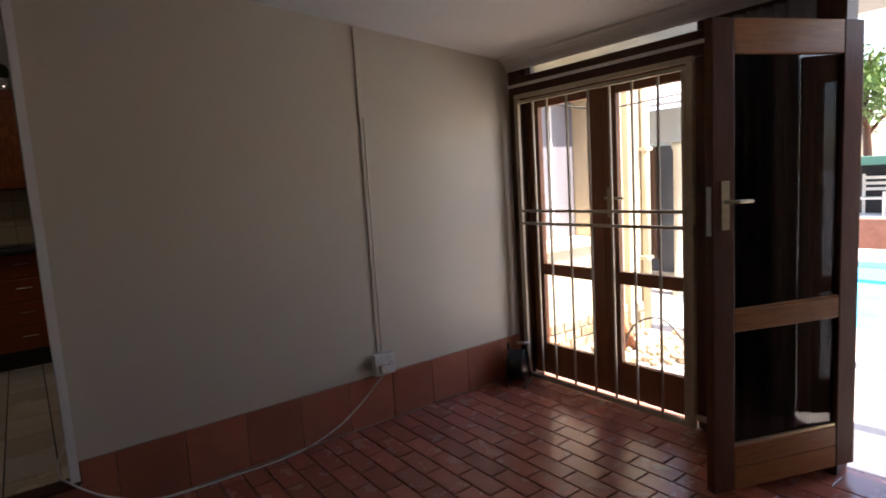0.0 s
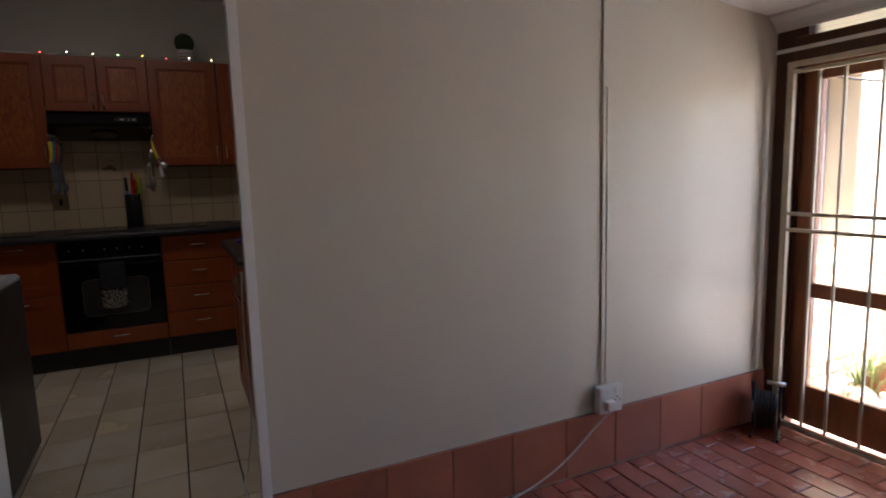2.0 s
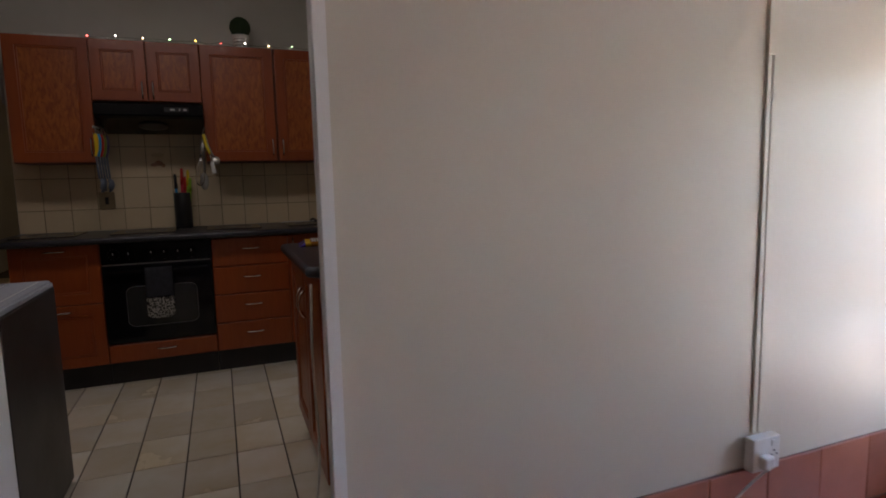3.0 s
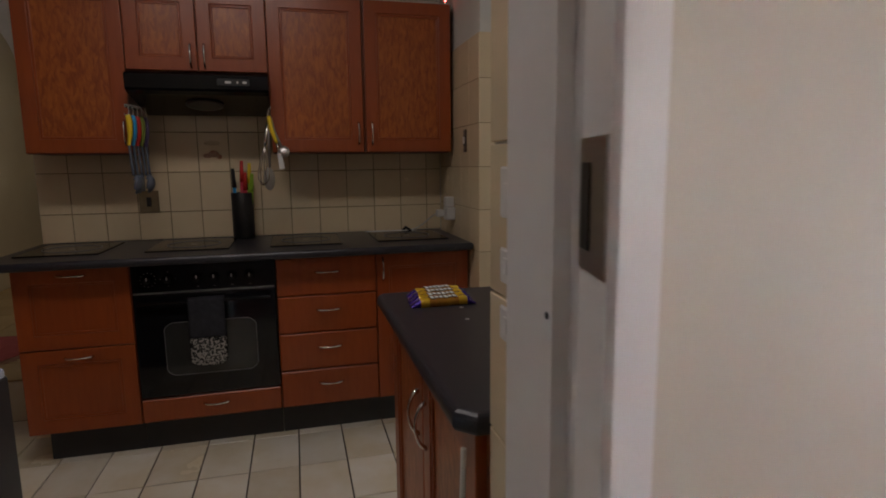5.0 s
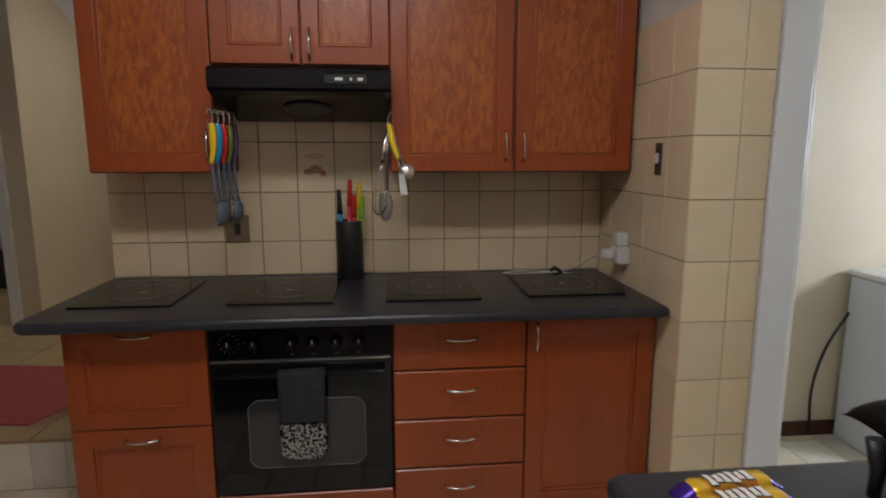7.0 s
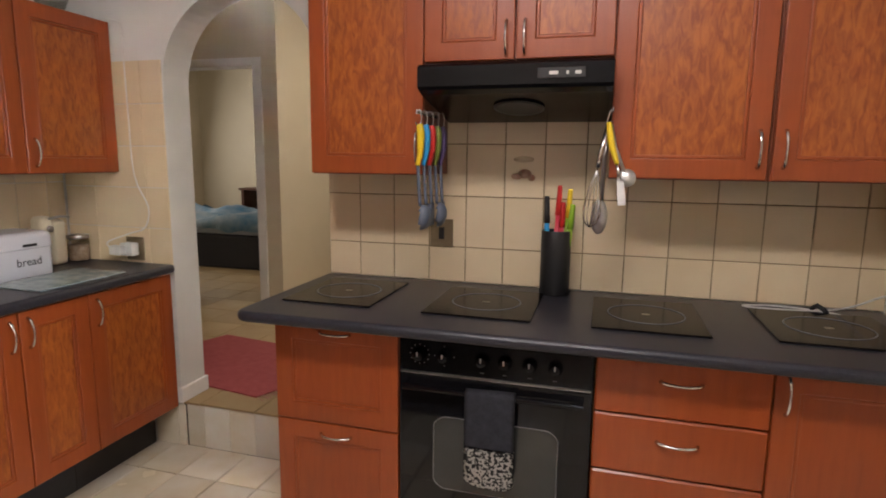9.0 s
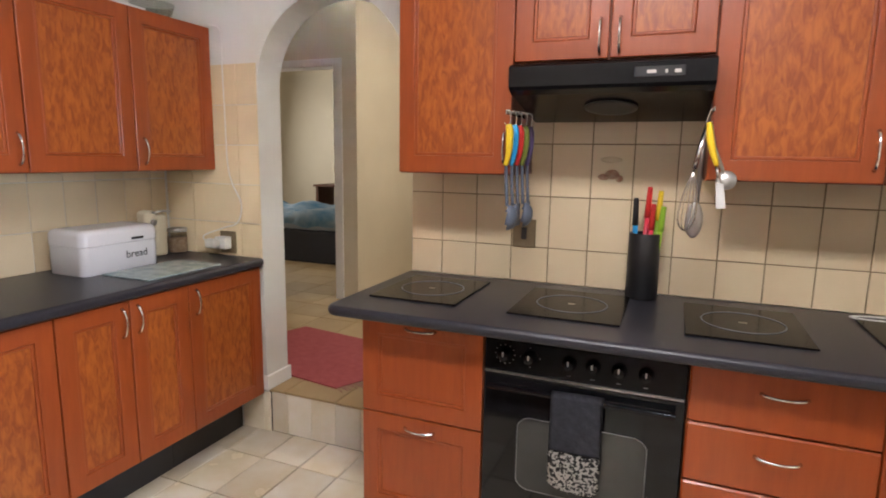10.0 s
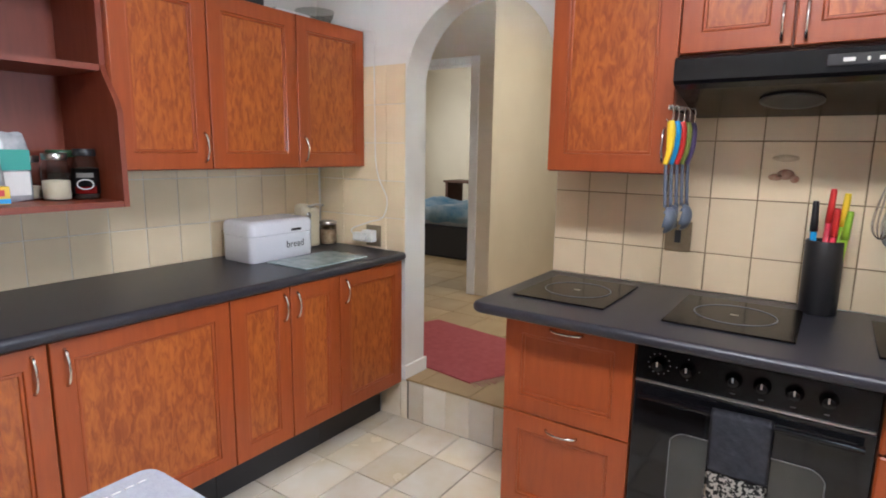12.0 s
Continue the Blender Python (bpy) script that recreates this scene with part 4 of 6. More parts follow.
def wrap(r, x, y, z0, z1, a0, a1, n=14):
    bm = bmesh.new()
    cols = [(bm.verts.new((x + r * math.cos(radians(a0 + (a1 - a0) * k / n)), y + r * math.sin(radians(a0 + (a1 - a0) * k / n)), z0)),
             bm.verts.new((x + r * math.cos(radians(a0 + (a1 - a0) * k / n)), y + r * math.sin(radians(a0 + (a1 - a0) * k / n)), z1))) for k in range(n + 1)]
    for a, b in zip(cols, cols[1:]):
        bm.faces.new((a[0], b[0], b[1], a[1])).smooth = True
    bmesh.ops.solidify(bm, geom=bm.faces[:], thickness=-0.0008)
    return bm


part("label_band", wrap(0.0405, -2.585, 4.0, SZ + 0.02, SZ + 0.105, -110, 70), PLASTIC_B, cj, "black and red label with pale rings")
part("label_mark", wrap(0.0412, -2.585, 4.0, SZ + 0.075, SZ + 0.09, -65, 10), LABEL, cj)
part("label_base", wrap(0.0412, -2.585, 4.0, SZ + 0.022, SZ + 0.045, -75, 20), RED, cj)
bm = tube(bmesh.new(), [(-2.585 + 0.0418 * math.cos(radians(-28 + 34 * math.cos(a))), 4.0 + 0.0418 * math.sin(radians(-28 + 34 * math.cos(a))), SZ + 0.052 + 0.016 * math.sin(a)) for a in [2 * math.pi * k / 24 for k in range(26)]], 0.0022, 5)
part("label_ring", bm, LABEL, cj)
bag = thing("food_bag", (-2.66, 3.815, SZ), "plastic food bag in teal and white with a crimped top", "food bag")
bm = bmesh.new()
rows_ = []
for k in range(9):
    t = k / 8
    w, d = 0.052 * (1 - 0.25 * max(0, t - 0.75) * 4), 0.034 * (1 - t ** 3 * 0.9)
    rows_.append([bm.verts.new((-2.66 + d * math.sin(a) * (1 + 0.06 * math.sin(3 * a + k)), 3.815 + w * math.cos(a), SZ + 0.215 * t + 0.006 * math.sin(2 * a + k * 2))) for a in [2 * math.pi * q / 16 for q in range(16)]])
for a, b in zip(rows_, rows_[1:]):
    for q in range(16):
        bm.faces.new((a[q], a[(q + 1) % 16], b[(q + 1) % 16], b[q])).smooth = True
bm.faces.new(rows_[0][::-1]), bm.faces.new(rows_[-1])
part("bag", bm, material("crinkled_clear_film", (0.55, 0.57, 0.58), 0.22, second=(0.35, 0.38, 0.40), scale=40, bump=0.5, bump_scale=40), bag)
part("print", boxed(-2.625, 3.775, SZ + 0.10, -2.622, 3.855, SZ + 0.165), TEAL, bag, "teal print")
part("print", boxed(-2.625, 3.780, SZ + 0.02, -2.622, 3.85, SZ + 0.095), LABEL, bag, "white print")
carton = thing("small_carton", (-2.55, 3.735, SZ), "small carton printed yellow, red and blue", "carton")
part("carton", boxed(-2.58, 3.70, SZ, -2.54, 3.765, SZ + 0.055, 0.002), YELLOW, carton)
part("band", boxed(-2.5405, 3.702, SZ + 0.003, -2.539, 3.764, SZ + 0.018), BLUE, carton)
part("mark", boxed(-2.5405, 3.715, SZ + 0.026, -2.539, 3.75, SZ + 0.044), RED, carton)

# bread bin, chopping board, kettle and jar on the left worktop
bin_at = Vector((-2.645, 4.815, CZ))
bb = thing("bread_bin", bin_at, "white enamel bread bin lettered bread", "bread bin")
bx0, bx1, by0, by1 = -2.765, -2.545, 4.625, 4.985


def rounded_slab(x0, y0, x1, y1, levels, r):
    """Rounded rectangles (inset, height) stacked into one closed shell."""
    bm = bmesh.new()
    rings = []
    for inset, z in levels:
        rr = max(0.004, r - inset)
        a, b, c, d = x0 + inset, y0 + inset, x1 - inset, y1 - inset
        pts = corner(c - rr, d - rr, rr, 0, 90) + corner(a + rr, d - rr, rr, 90, 180) + corner(a + rr, b + rr, rr, 180, 270) + corner(c - rr, b + rr, rr, 270, 360)
        rings.append([bm.verts.new((u, v, z)) for u, v in pts])
    for lo, hi in zip(rings, rings[1:]):
        for k in range(len(lo)):
            q = (k + 1) % len(lo)
            bm.faces.new((lo[k], lo[q], hi[q], hi[k])).smooth = True
    for cap in (bm.faces.new(rings[0][::-1]), bm.faces.new(rings[-1])):
        for e in cap.edges:
            e.smooth = False
    return bm


part("bin", rounded_slab(bx0, by0, bx1, by1, [(0.004, CZ), (0.0, CZ + 0.004), (0.0, CZ + 0.118)], 0.034), material("white_enamel", (0.70, 0.70, 0.73), 0.22), bb)
lid = part("lid", rounded_slab(bx0 - 0.002, by0 - 0.002, bx1 + 0.002, by1 + 0.002, [(0.0, CZ + 0.120), (0.0, CZ + 0.160), (0.003, CZ + 0.171), (0.010, CZ + 0.179), (0.022, CZ + 0.184), (0.036, CZ + 0.185)], 0.036), MATS["white_enamel"], bb)
part("slot", boxed(bx1 + 0.0005, 4.845, CZ + 0.128, bx1 + 0.004, 4.905, CZ + 0.139, 0.002), PLASTIC_B, lid)
fc = bpy.data.curves.new("bread", "FONT")
fc.body, fc.size, fc.align_x, fc.extrude = "bread", 0.046, "CENTER", 0.0004
fo = bpy.data.objects.new("bread", fc)
scene.collection.objects.link(fo)
bpy.context.view_layer.update()
tm = bpy.data.meshes.new_from_object(fo.evaluated_get(bpy.context.evaluated_depsgraph_get()))
bpy.data.objects.remove(fo)
tm.transform(Matrix.Translation(Vector((bx1 + 0.001, 4.868, CZ + 0.052)) - bin_at) @ Matrix.Rotation(radians(90), 4, "Z") @ Matrix.Rotation(radians(90), 4, "X"))
tm.materials.append(PLASTIC_B)
lt = new("lettering", tm)
lt.parent = bb
ORG[lt] = bin_at

board = solid("chopping_board", boxed(-2.535, 4.69, CZ, -2.275, 5.075, CZ + 0.006, 0.002), material("speckled_glass_board", (0.36, 0.42, 0.42), 0.15, second=(0.17, 0.24, 0.25), scale=14, mix=0.35), "pale green speckled glass chopping board", "chopping board")
CREAM = material("cream_plastic", (0.66, 0.60, 0.44), 0.35, second=(0.60, 0.54, 0.39), scale=12)
opener = thing("can_opener", (-2.74, 5.135, CZ), "cream electric can opener standing upright", "can opener")
bm = box(bmesh.new(), -2.79, 5.10, CZ, -2.69, 5.17, CZ + 0.205, 0.018, 4)
part("body", bm, CREAM, opener)
bm = box(bmesh.new(), -2.775, 5.055, CZ + 0.15, -2.695, 5.12, CZ + 0.225, 0.024, 4)
part("head", bm, CREAM, opener)
part("lever", tube(bmesh.new(), [(-2.70, 5.09, CZ + 0.213), (-2.68, 5.13, CZ + 0.222), (-2.678, 5.175, CZ + 0.216)], 0.006), STEEL, opener)
part("cutter", lathe(bmesh.new(), [(0.014, 0), (0.014, 0.01), (0.004, 0.012)], m=Matrix.Translation((-2.694, 5.088, CZ + 0.17)) @ Matrix.Rotation(radians(90), 4, "Y"), sides=16), STEEL, opener)
jar("squat glass jar of brown stock by the wall", -2.715, 5.245, CZ, 0.046, 0.125, 0.62, material("brown_spice", (0.22, 0.12, 0.05), 0.8, second=(0.4, 0.3, 0.2), scale=60), STEEL, 0.92, "")


def wall_socket(label, face, plane, u, z, w=0.075, h=0.115, mat=None, rocker=True):
    s = thing("wall_socket", (plane, u, z) if face[1] == "x" else (u, plane, z), label, "socket", "wall sockets")
    sg = -1 if face[0] == "-" else 1

    def sb(d0, d1, u0, u1, z0, z1, bev=0.0):
        lo, hi = sorted((plane + sg * d0, plane + sg * d1))
        return boxed(lo, u + u0, z + z0, hi, u + u1, z + z1, bev) if face[1] == "x" else boxed(u + u0, lo, z + z0, u + u1, hi, z + z1, bev)
    pl = part("plate", sb(0.0, 0.006, -w / 2, w / 2, -h / 2, h / 2, 0.002), mat or BRASS, s)
    if rocker:
        part("switch", sb(0.006, 0.010, -0.011, 0.011, -0.024, 0.024, 0.001), PLASTIC_B, pl)
    return s


BRONZE = material("bronze_socket_plate", (0.30, 0.24, 0.15), 0.35, metal=0.6, second=(0.22, 0.17, 0.10), scale=20)
wall_socket("bronze socket plate on the beige tiles under the hood", "-y", BY - 0.0088, -0.955, 1.300, 0.095, 0.115, BRONZE)
wall_socket("bronze switch plate on the tiled pier", "-x", PX - 0.0008, 4.850, 1.590, 0.042, 0.11, material("dark_bronze_plate", (0.10, 0.075, 0.05), 0.35, metal=0.5))
part("rocker", boxed(PX - 0.013, 4.838, 1.575, PX - 0.0075, 4.862, 1.61, 0.002), PLASTIC_W, bpy.data.objects["wall_socket.001"])
wall_socket("bronze socket plate by the arch", "-y", AY - 0.0088, -2.445, 1.165, 0.10, 0.11, BRONZE, False)


def plug(label, x, y, z, face, cord):
    """A white plug-in adaptor with a plug in it and its cord."""
    p = thing("plug_adaptor", (x, y, z), label, "plug")
    if face == "-y":
        part("adaptor", boxed(x - 0.035, y - 0.045, z - 0.03, x + 0.035, y, z + 0.03, 0.006, 2), PLASTIC_W, p)
        part("plug", boxed(x - 0.06, y - 0.085, z - 0.022, x + 0.005, y - 0.046, z + 0.022, 0.008, 2), PLASTIC_W, p)
    else:
        part("adaptor", boxed(x - 0.05, y - 0.035, z - 0.035, x, y + 0.035, z + 0.035, 0.006, 2), PLASTIC_W, p)
        part("plug", boxed(x - 0.05, y - 0.02, z + 0.037, x - 0.002, y + 0.03, z + 0.088, 0.006, 2), PLASTIC_W, p)
        part("plug", boxed(x - 0.095, y + 0.0, z - 0.02, x - 0.051, y + 0.034, z + 0.02, 0.008, 2), PLASTIC_W, p)
    part("cord", tube(bmesh.new(), curve_pts(cord, 10), 0.0032, 6), PLASTIC_W, p)
    return p


plug("white plug adaptor in the socket by the arch", -2.455, AY - 0.0155, 1.165, "-y",
     [(-2.50, AY - 0.09, 1.165), (-2.53, AY - 0.085, 1.20), (-2.44, AY - 0.05, 1.24), (-2.365, AY - 0.03, 1.27), (-2.345, AY - 0.022, 1.36), (-2.40, AY - 0.018, 1.46), (-2.425, AY - 0.016, 1.56), (-2.43, AY - 0.014, 1.75), (-2.435, AY - 0.013, 2.02), (-2.44, AY - 0.012, 2.17), (-2.5, AY - 0.02, 2.2)])
plug("white plug adaptor on the tiled pier", PX - 0.001, 5.075, 1.215, "-x",
     [(PX - 0.09, 5.10, 1.215), (0.50, 5.15, 1.19), (0.46, 5.24, 1.135), (0.40, 5.30, CZ + 0.0045), (0.25, 5.315, CZ + 0.0045), (0.16, 5.29, CZ + 0.0045), (0.20, 5.265, CZ + 0.0045), (0.34, 5.275, CZ + 0.0045), (0.40, 5.28, CZ + 0.0045), (0.44, 5.245, CZ + 0.0045)])
tie = solid("cord_tie", tube(bmesh.new(), [(0.37, 5.30, CZ + 0.005), (0.385, 5.29, CZ + 0.022), (0.40, 5.275, CZ + 0.012), (0.405, 5.26, CZ + 0.005)], 0.008), RUBBER, "black twist tie round the white cord", "cord tie")

# knife crock
crock = thing("knife_holder", (-0.488, 5.275, CZ), "black cylindrical knife holder full of coloured knives", "knife holder")
part("cup", lathe(bmesh.new(), [(0.052, 0), (0.055, 0.004), (0.055, 0.236), (0.053, 0.24), (0.048, 0.24), (0.048, 0.03), (0.003, 0.028)], (-0.488, 5.275, CZ), 32), PLASTIC_B, crock)
ORANGE = material("pink_red_plastic", (0.60, 0.04, 0.07), 0.35)
LIME = material("lime_plastic", (0.28, 0.50, 0.03), 0.35)
YEL = material("yellow_plastic", (0.80, 0.58, 0.02), 0.35)
for dx, dy, lean, h, mats in ((-0.028, -0.01, -0.010, 0.365, (BLUE, PLASTIC_B)), (-0.006, 0.010, 0.012, 0.405, (ORANGE, RED)), (0.012, -0.006, 0.010, 0.345, (ORANGE, RED)),
                              (0.026, 0.012, 0.018, 0.392, (LIME, YEL)), (0.034, -0.012, 0.022, 0.338, (LIME, LIME))):
    a = Vector((-0.488 + dx, 5.275 + dy, CZ + 0.04))
    b = Vector((-0.488 + dx + lean, 5.275 + dy, CZ + h))
    mid = a.lerp(b, 0.70)
    k = part("knife", tube(bmesh.new(), [a, a.lerp(mid, 0.5), mid], 0.0095, 8), mats[0], crock, "coloured knife")
    part("grip", tube(bmesh.new(), [mid, mid.lerp(b, 0.4), b.lerp(mid, 0.1), b], 0.0115, 8, lambda t: 1.05 - 0.35 * t), mats[1], k)

# hooks and utensils hanging from the sides of the hood
hookrail = thing("utensil_rail", (-0.925, 5.10, 1.73), "chrome hook rail at the side of the hood", "hook rail", "utensil rails")
bm = boxed(-0.931, 4.96, 1.742, -0.928, 5.20, 1.756)
part("rail", bm, CHROME, hookrail)
GREYN = material("blue_grey_nylon", (0.12, 0.145, 0.19), 0.38, second=(0.10, 0.12, 0.16), scale=20)
PURPLE = material("purple_plastic", (0.09, 0.06, 0.16), 0.4)
OLIVE = material("olive_plastic", (0.20, 0.24, 0.04), 0.4)
for i, (y, mat, head) in enumerate(((4.975, YEL, "ladle"), (5.015, BLUE, "spoon"), (5.055, RED, "turner"), (5.095, OLIVE, "ladle"), (5.135, PURPLE, "turner"))):
    x = -0.922 + 0.008 * i
    part("hook", tube(bmesh.new(), curve_pts([(-0.929, y, 1.752), (x, y, 1.755), (x + 0.004, y, 1.72), (x - 0.004, y - 0.006, 1.706), (x - 0.014, y - 0.01, 1.715)], 5), 0.0022, 6), CHROME, hookrail)
    names = {"ladle": "nylon ladle", "spoon": "nylon serving spoon", "turner": "nylon turner"}
    ut = thing("ladle" if head == "ladle" else "kitchen_spoon" if head == "spoon" else "turner", (x, y, 1.70), "%s with a coloured handle hanging from a hook" % names[head], "utensil", "utensils hanging by the hood")
    gr = part("grip", tube(bmesh.new(), curve_pts([(x - 0.002, y, 1.710), (x + 0.002, y, 1.68), (x + 0.001, y, 1.62), (x - 0.008, y - 0.004, 1.575)], 5), 0.0105, 8, lambda t: 0.75 + 0.5 * math.sin(math.pi * min(1, t + 0.15))), mat, ut, "coloured plastic grip")
    part("shaft", tube(bmesh.new(), curve_pts([(x - 0.006, y - 0.003, 1.585), (x - 0.004, y, 1.52), (x + 0.0, y + 0.004, 1.44)], 5), 0.0058, 8), GREYN, ut)
    bm = bmesh.new()
    if head == "turner":
        box(bm, x - 0.004, y - 0.032, 1.365, x + 0.002, y + 0.034, 1.445, 0.002)
    else:
        bmesh.ops.create_uvsphere(bm, u_segments=18, v_segments=12, radius=1, matrix=Matrix.LocRotScale((x + 0.006, y + 0.004, 1.40), Euler((0, radians(12), 0)), (0.017 if head == "spoon" else 0.030, 0.033, 0.044)))
        bmesh.ops.delete(bm, geom=[v for v in bm.verts if v.co.x < x + 0.0], context="VERTS")
        bmesh.ops.solidify(bm, geom=bm.faces[:], thickness=0.0025)
    part("head", bm, GREYN, ut, "blue-grey nylon head", smooth=head != "turner")
hookrail2 = thing("utensil_rail", (-0.305, 5.0, 1.73), "chrome hook rail at the side of the hood", "hook rail", "utensil rails")
part("rail", boxed(-0.3125, 4.96, 1.742, -0.3100, 5.16, 1.756), CHROME, hookrail2)
for y in (4.985, 5.045, 5.10):
    part("hook", tube(bmesh.new(), curve_pts([(-0.312, y, 1.752), (-0.320, y, 1.745), (-0.328, y, 1.715), (-0.322, y - 0.005, 1.703), (-0.312, y - 0.008, 1.715)], 5), 0.0022, 6), CHROME, hookrail2)
br = thing("pastry_brush", (-0.31, 4.985, 1.70), "pastry brush with a yellow handle hanging from a hook", "utensil", "utensils hanging by the hood")
part("grip", tube(bmesh.new(), curve_pts([(-0.322, 4.98, 1.712), (-0.312, 4.978, 1.65), (-0.292, 4.975, 1.588)], 5), 0.009, 8, lambda t: 0.8 + 0.35 * math.sin(math.pi * t)), YEL, br, "yellow plastic grip")
part("shaft", tube(bmesh.new(), [(-0.292, 4.975, 1.588), (-0.282, 4.974, 1.535)], 0.005, 8), CHROME, br)
part("bristles", prism(bmesh.new(), [(-0.291, 1.537), (-0.271, 1.535), (-0.259, 1.465), (-0.284, 1.462)], "y", 4.962, 4.984), LABEL, br, "white bristles")
wh = thing("whisk", (-0.34, 5.045, 1.70), "steel whisk hanging from a hook", "utensil", "utensils hanging by the hood")
part("grip", tube(bmesh.new(), [(-0.322, 5.04, 1.712), (-0.342, 5.038, 1.62), (-0.350, 5.036, 1.575)], 0.008, 8), CHROME, wh)
for q in range(6):
    a = math.pi * q / 6
    c, s = math.cos(a), math.sin(a)
    part("wire", tube(bmesh.new(), curve_pts([(-0.350, 5.036, 1.575), (-0.356 + 0.02 * c, 5.035 + 0.02 * s, 1.50), (-0.362 + 0.026 * c, 5.034 + 0.026 * s, 1.42), (-0.364, 5.034, 1.385), (-0.362 - 0.026 * c, 5.034 - 0.026 * s, 1.42), (-0.356 - 0.02 * c, 5.035 - 0.02 * s, 1.50), (-0.350, 5.036, 1.575)], 5), 0.0014, 5), CHROME, wh)
sp = thing("serving_spoon", (-0.33, 5.10, 1.70), "slotted steel serving spoon hanging from a hook", "utensil", "utensils hanging by the hood")
part("grip", tube(bmesh.new(), [(-0.322, 5.095, 1.712), (-0.330, 5.09, 1.60), (-0.334, 5.088, 1.47)], 0.0075, 8), STEEL, sp)
bm = bmesh.new()
bmesh.ops.create_uvsphere(bm, u_segments=16, v_segments=10, radius=1, matrix=Matrix.LocRotScale((-0.338, 5.086, 1.415), None, (0.027, 0.010, 0.058)))
part("bowl", bm, STEEL, sp, smooth=True)
tn = thing("pizza_cutter", (-0.27, 5.13, 1.60), "round steel cutter hanging by the cabinet", "utensil", "utensils hanging by the hood")
part("wheel", lathe(bmesh.new(), [(0.004, -0.0012), (0.028, -0.0008), (0.0285, 0), (0.028, 0.0008), (0.004, 0.0012)], m=Matrix.Translation((-0.262, 5.00, 1.545)) @ Matrix.Rotation(radians(80), 4, "X"), sides=28), STEEL, tn)
part("grip", tube(bmesh.new(), [(-0.262, 5.005, 1.545), (-0.300, 5.02, 1.64), (-0.314, 5.03, 1.708)], 0.006, 8), STEEL, tn)

# printed picture tile
DECO = material("pink_brown_print", (0.40, 0.16, 0.09), 0.25, second=(0.58, 0.42, 0.30), scale=45, mix=0.4)
deco = thing("picture_tile", (-0.632, BY - 0.0095, 1.555), "faded printed picture of food on one tile", "picture tile")
for x, z, rx_, rz_ in ((-0.655, 1.535, 0.022, 0.012), (-0.625, 1.545, 0.026, 0.018), (-0.598, 1.53, 0.014, 0.013), (-0.63, 1.60, 0.04, 0.012)):
    part("print", lathe(bmesh.new(), [(1, 0), (1, 0.6), (0.2, 0.6)], m=Matrix.Translation((x, BY - 0.0088, z)) @ Matrix.Rotation(radians(90), 4, "X") @ Matrix.Diagonal((rx_, rz_, 0.0008, 1)), sides=18), DECO if z < 1.59 else MATS["beige_glazed_wall_tile"], deco)

# oven cloth
cloth = thing("oven_glove", (-0.62, FY - 0.06, 0.90), "grey quilted oven glove with a black and white patterned end", "oven glove")
QUILT = material("grey_quilted_cloth", (0.066, 0.069, 0.084), 0.9, second=(0.040, 0.042, 0.052), scale=40, bump=0.5, bump_scale=90)
PATT = material("black_white_floral_cloth", (0.60, 0.58, 0.53), 0.9, second=(0.02, 0.02, 0.02), scale=105, mix=0.08, bump=0.3, detail=1.5)


def hanging(z_top, z_bot, x0, x1, amp, mat, name, rnd=0.0):
    bm = bmesh.new()
    nx, nz = 16, 20
    grid = []
    for j in range(nz + 1):
        z = z_top + (z_bot - z_top) * j / nz
        row = []
        for i in range(nx + 1):
            t = i / nx
            x = x0 + (x1 - x0) * t
            zz = z
            if rnd:
                zz = max(z, z_bot + rnd * (2 * abs(t - 0.5)) ** 4)
            q = 0.0042 * abs(math.sin(math.pi * (x - z) / 0.036)) * abs(math.sin(math.pi * (x + z) / 0.036)) * amp
            row.append(bm.verts.new((x, FY - 0.064 + (0.02 if j == 0 else 0) - q - 0.004 * math.sin(t * 3.1 + z * 9), zz)))
        grid.append(row)
    for a, b in zip(grid, grid[1:]):
        for i in range(nx):
            bm.faces.new((a[i], b[i], b[i + 1], a[i + 1])).smooth = True
    bmesh.ops.solidify(bm, geom=bm.faces[:], thickness=0.004)
    return part(name, bm, mat, cloth)


hanging(0.910, 0.728, -0.697, -0.545, 1, QUILT, "quilted_end")
hanging(0.728, 0.600, -0.697, -0.545, 0, PATT, "patterned_end", 0.02)

# ---- peninsula ----
PEN0, PEN1 = -0.003, RX - 0.001
worktop("worktop", corner(PEN0 + 0.03, 3.745 - 0.03, 0.03, 90, 180) + [(PEN0, 2.905), (PEN0 + 0.03, SYE + 0.002), (PEN1, SYE + 0.002), (PEN1, 3.68), (PEN1, 3.745)], 1.064, CZ, "charcoal laminate peninsula worktop with a rounded edge")
pen = thing("base_cabinet", (0.35, 3.2, KF), "red-brown peninsula cabinet with long bow handles", "cabinet")
part("carcass", boxed(0.058, SYE + 0.003, BASE0 - 0.03, PEN1, 3.71, 1.064), CAB_FRAME, pen)
part("plinth", boxed(0.11, SYE + 0.003, KF, PEN1, 3.67, BASE0 - 0.03), PLINTH, pen, "black recessed plinth")
for a, b, h in ((2.918, 3.31, 3.275), (3.315, 3.705, 3.35)):
    front(pen, "-x", 0.058, a, b, 0.31, 1.056, (h, 0.90, True))

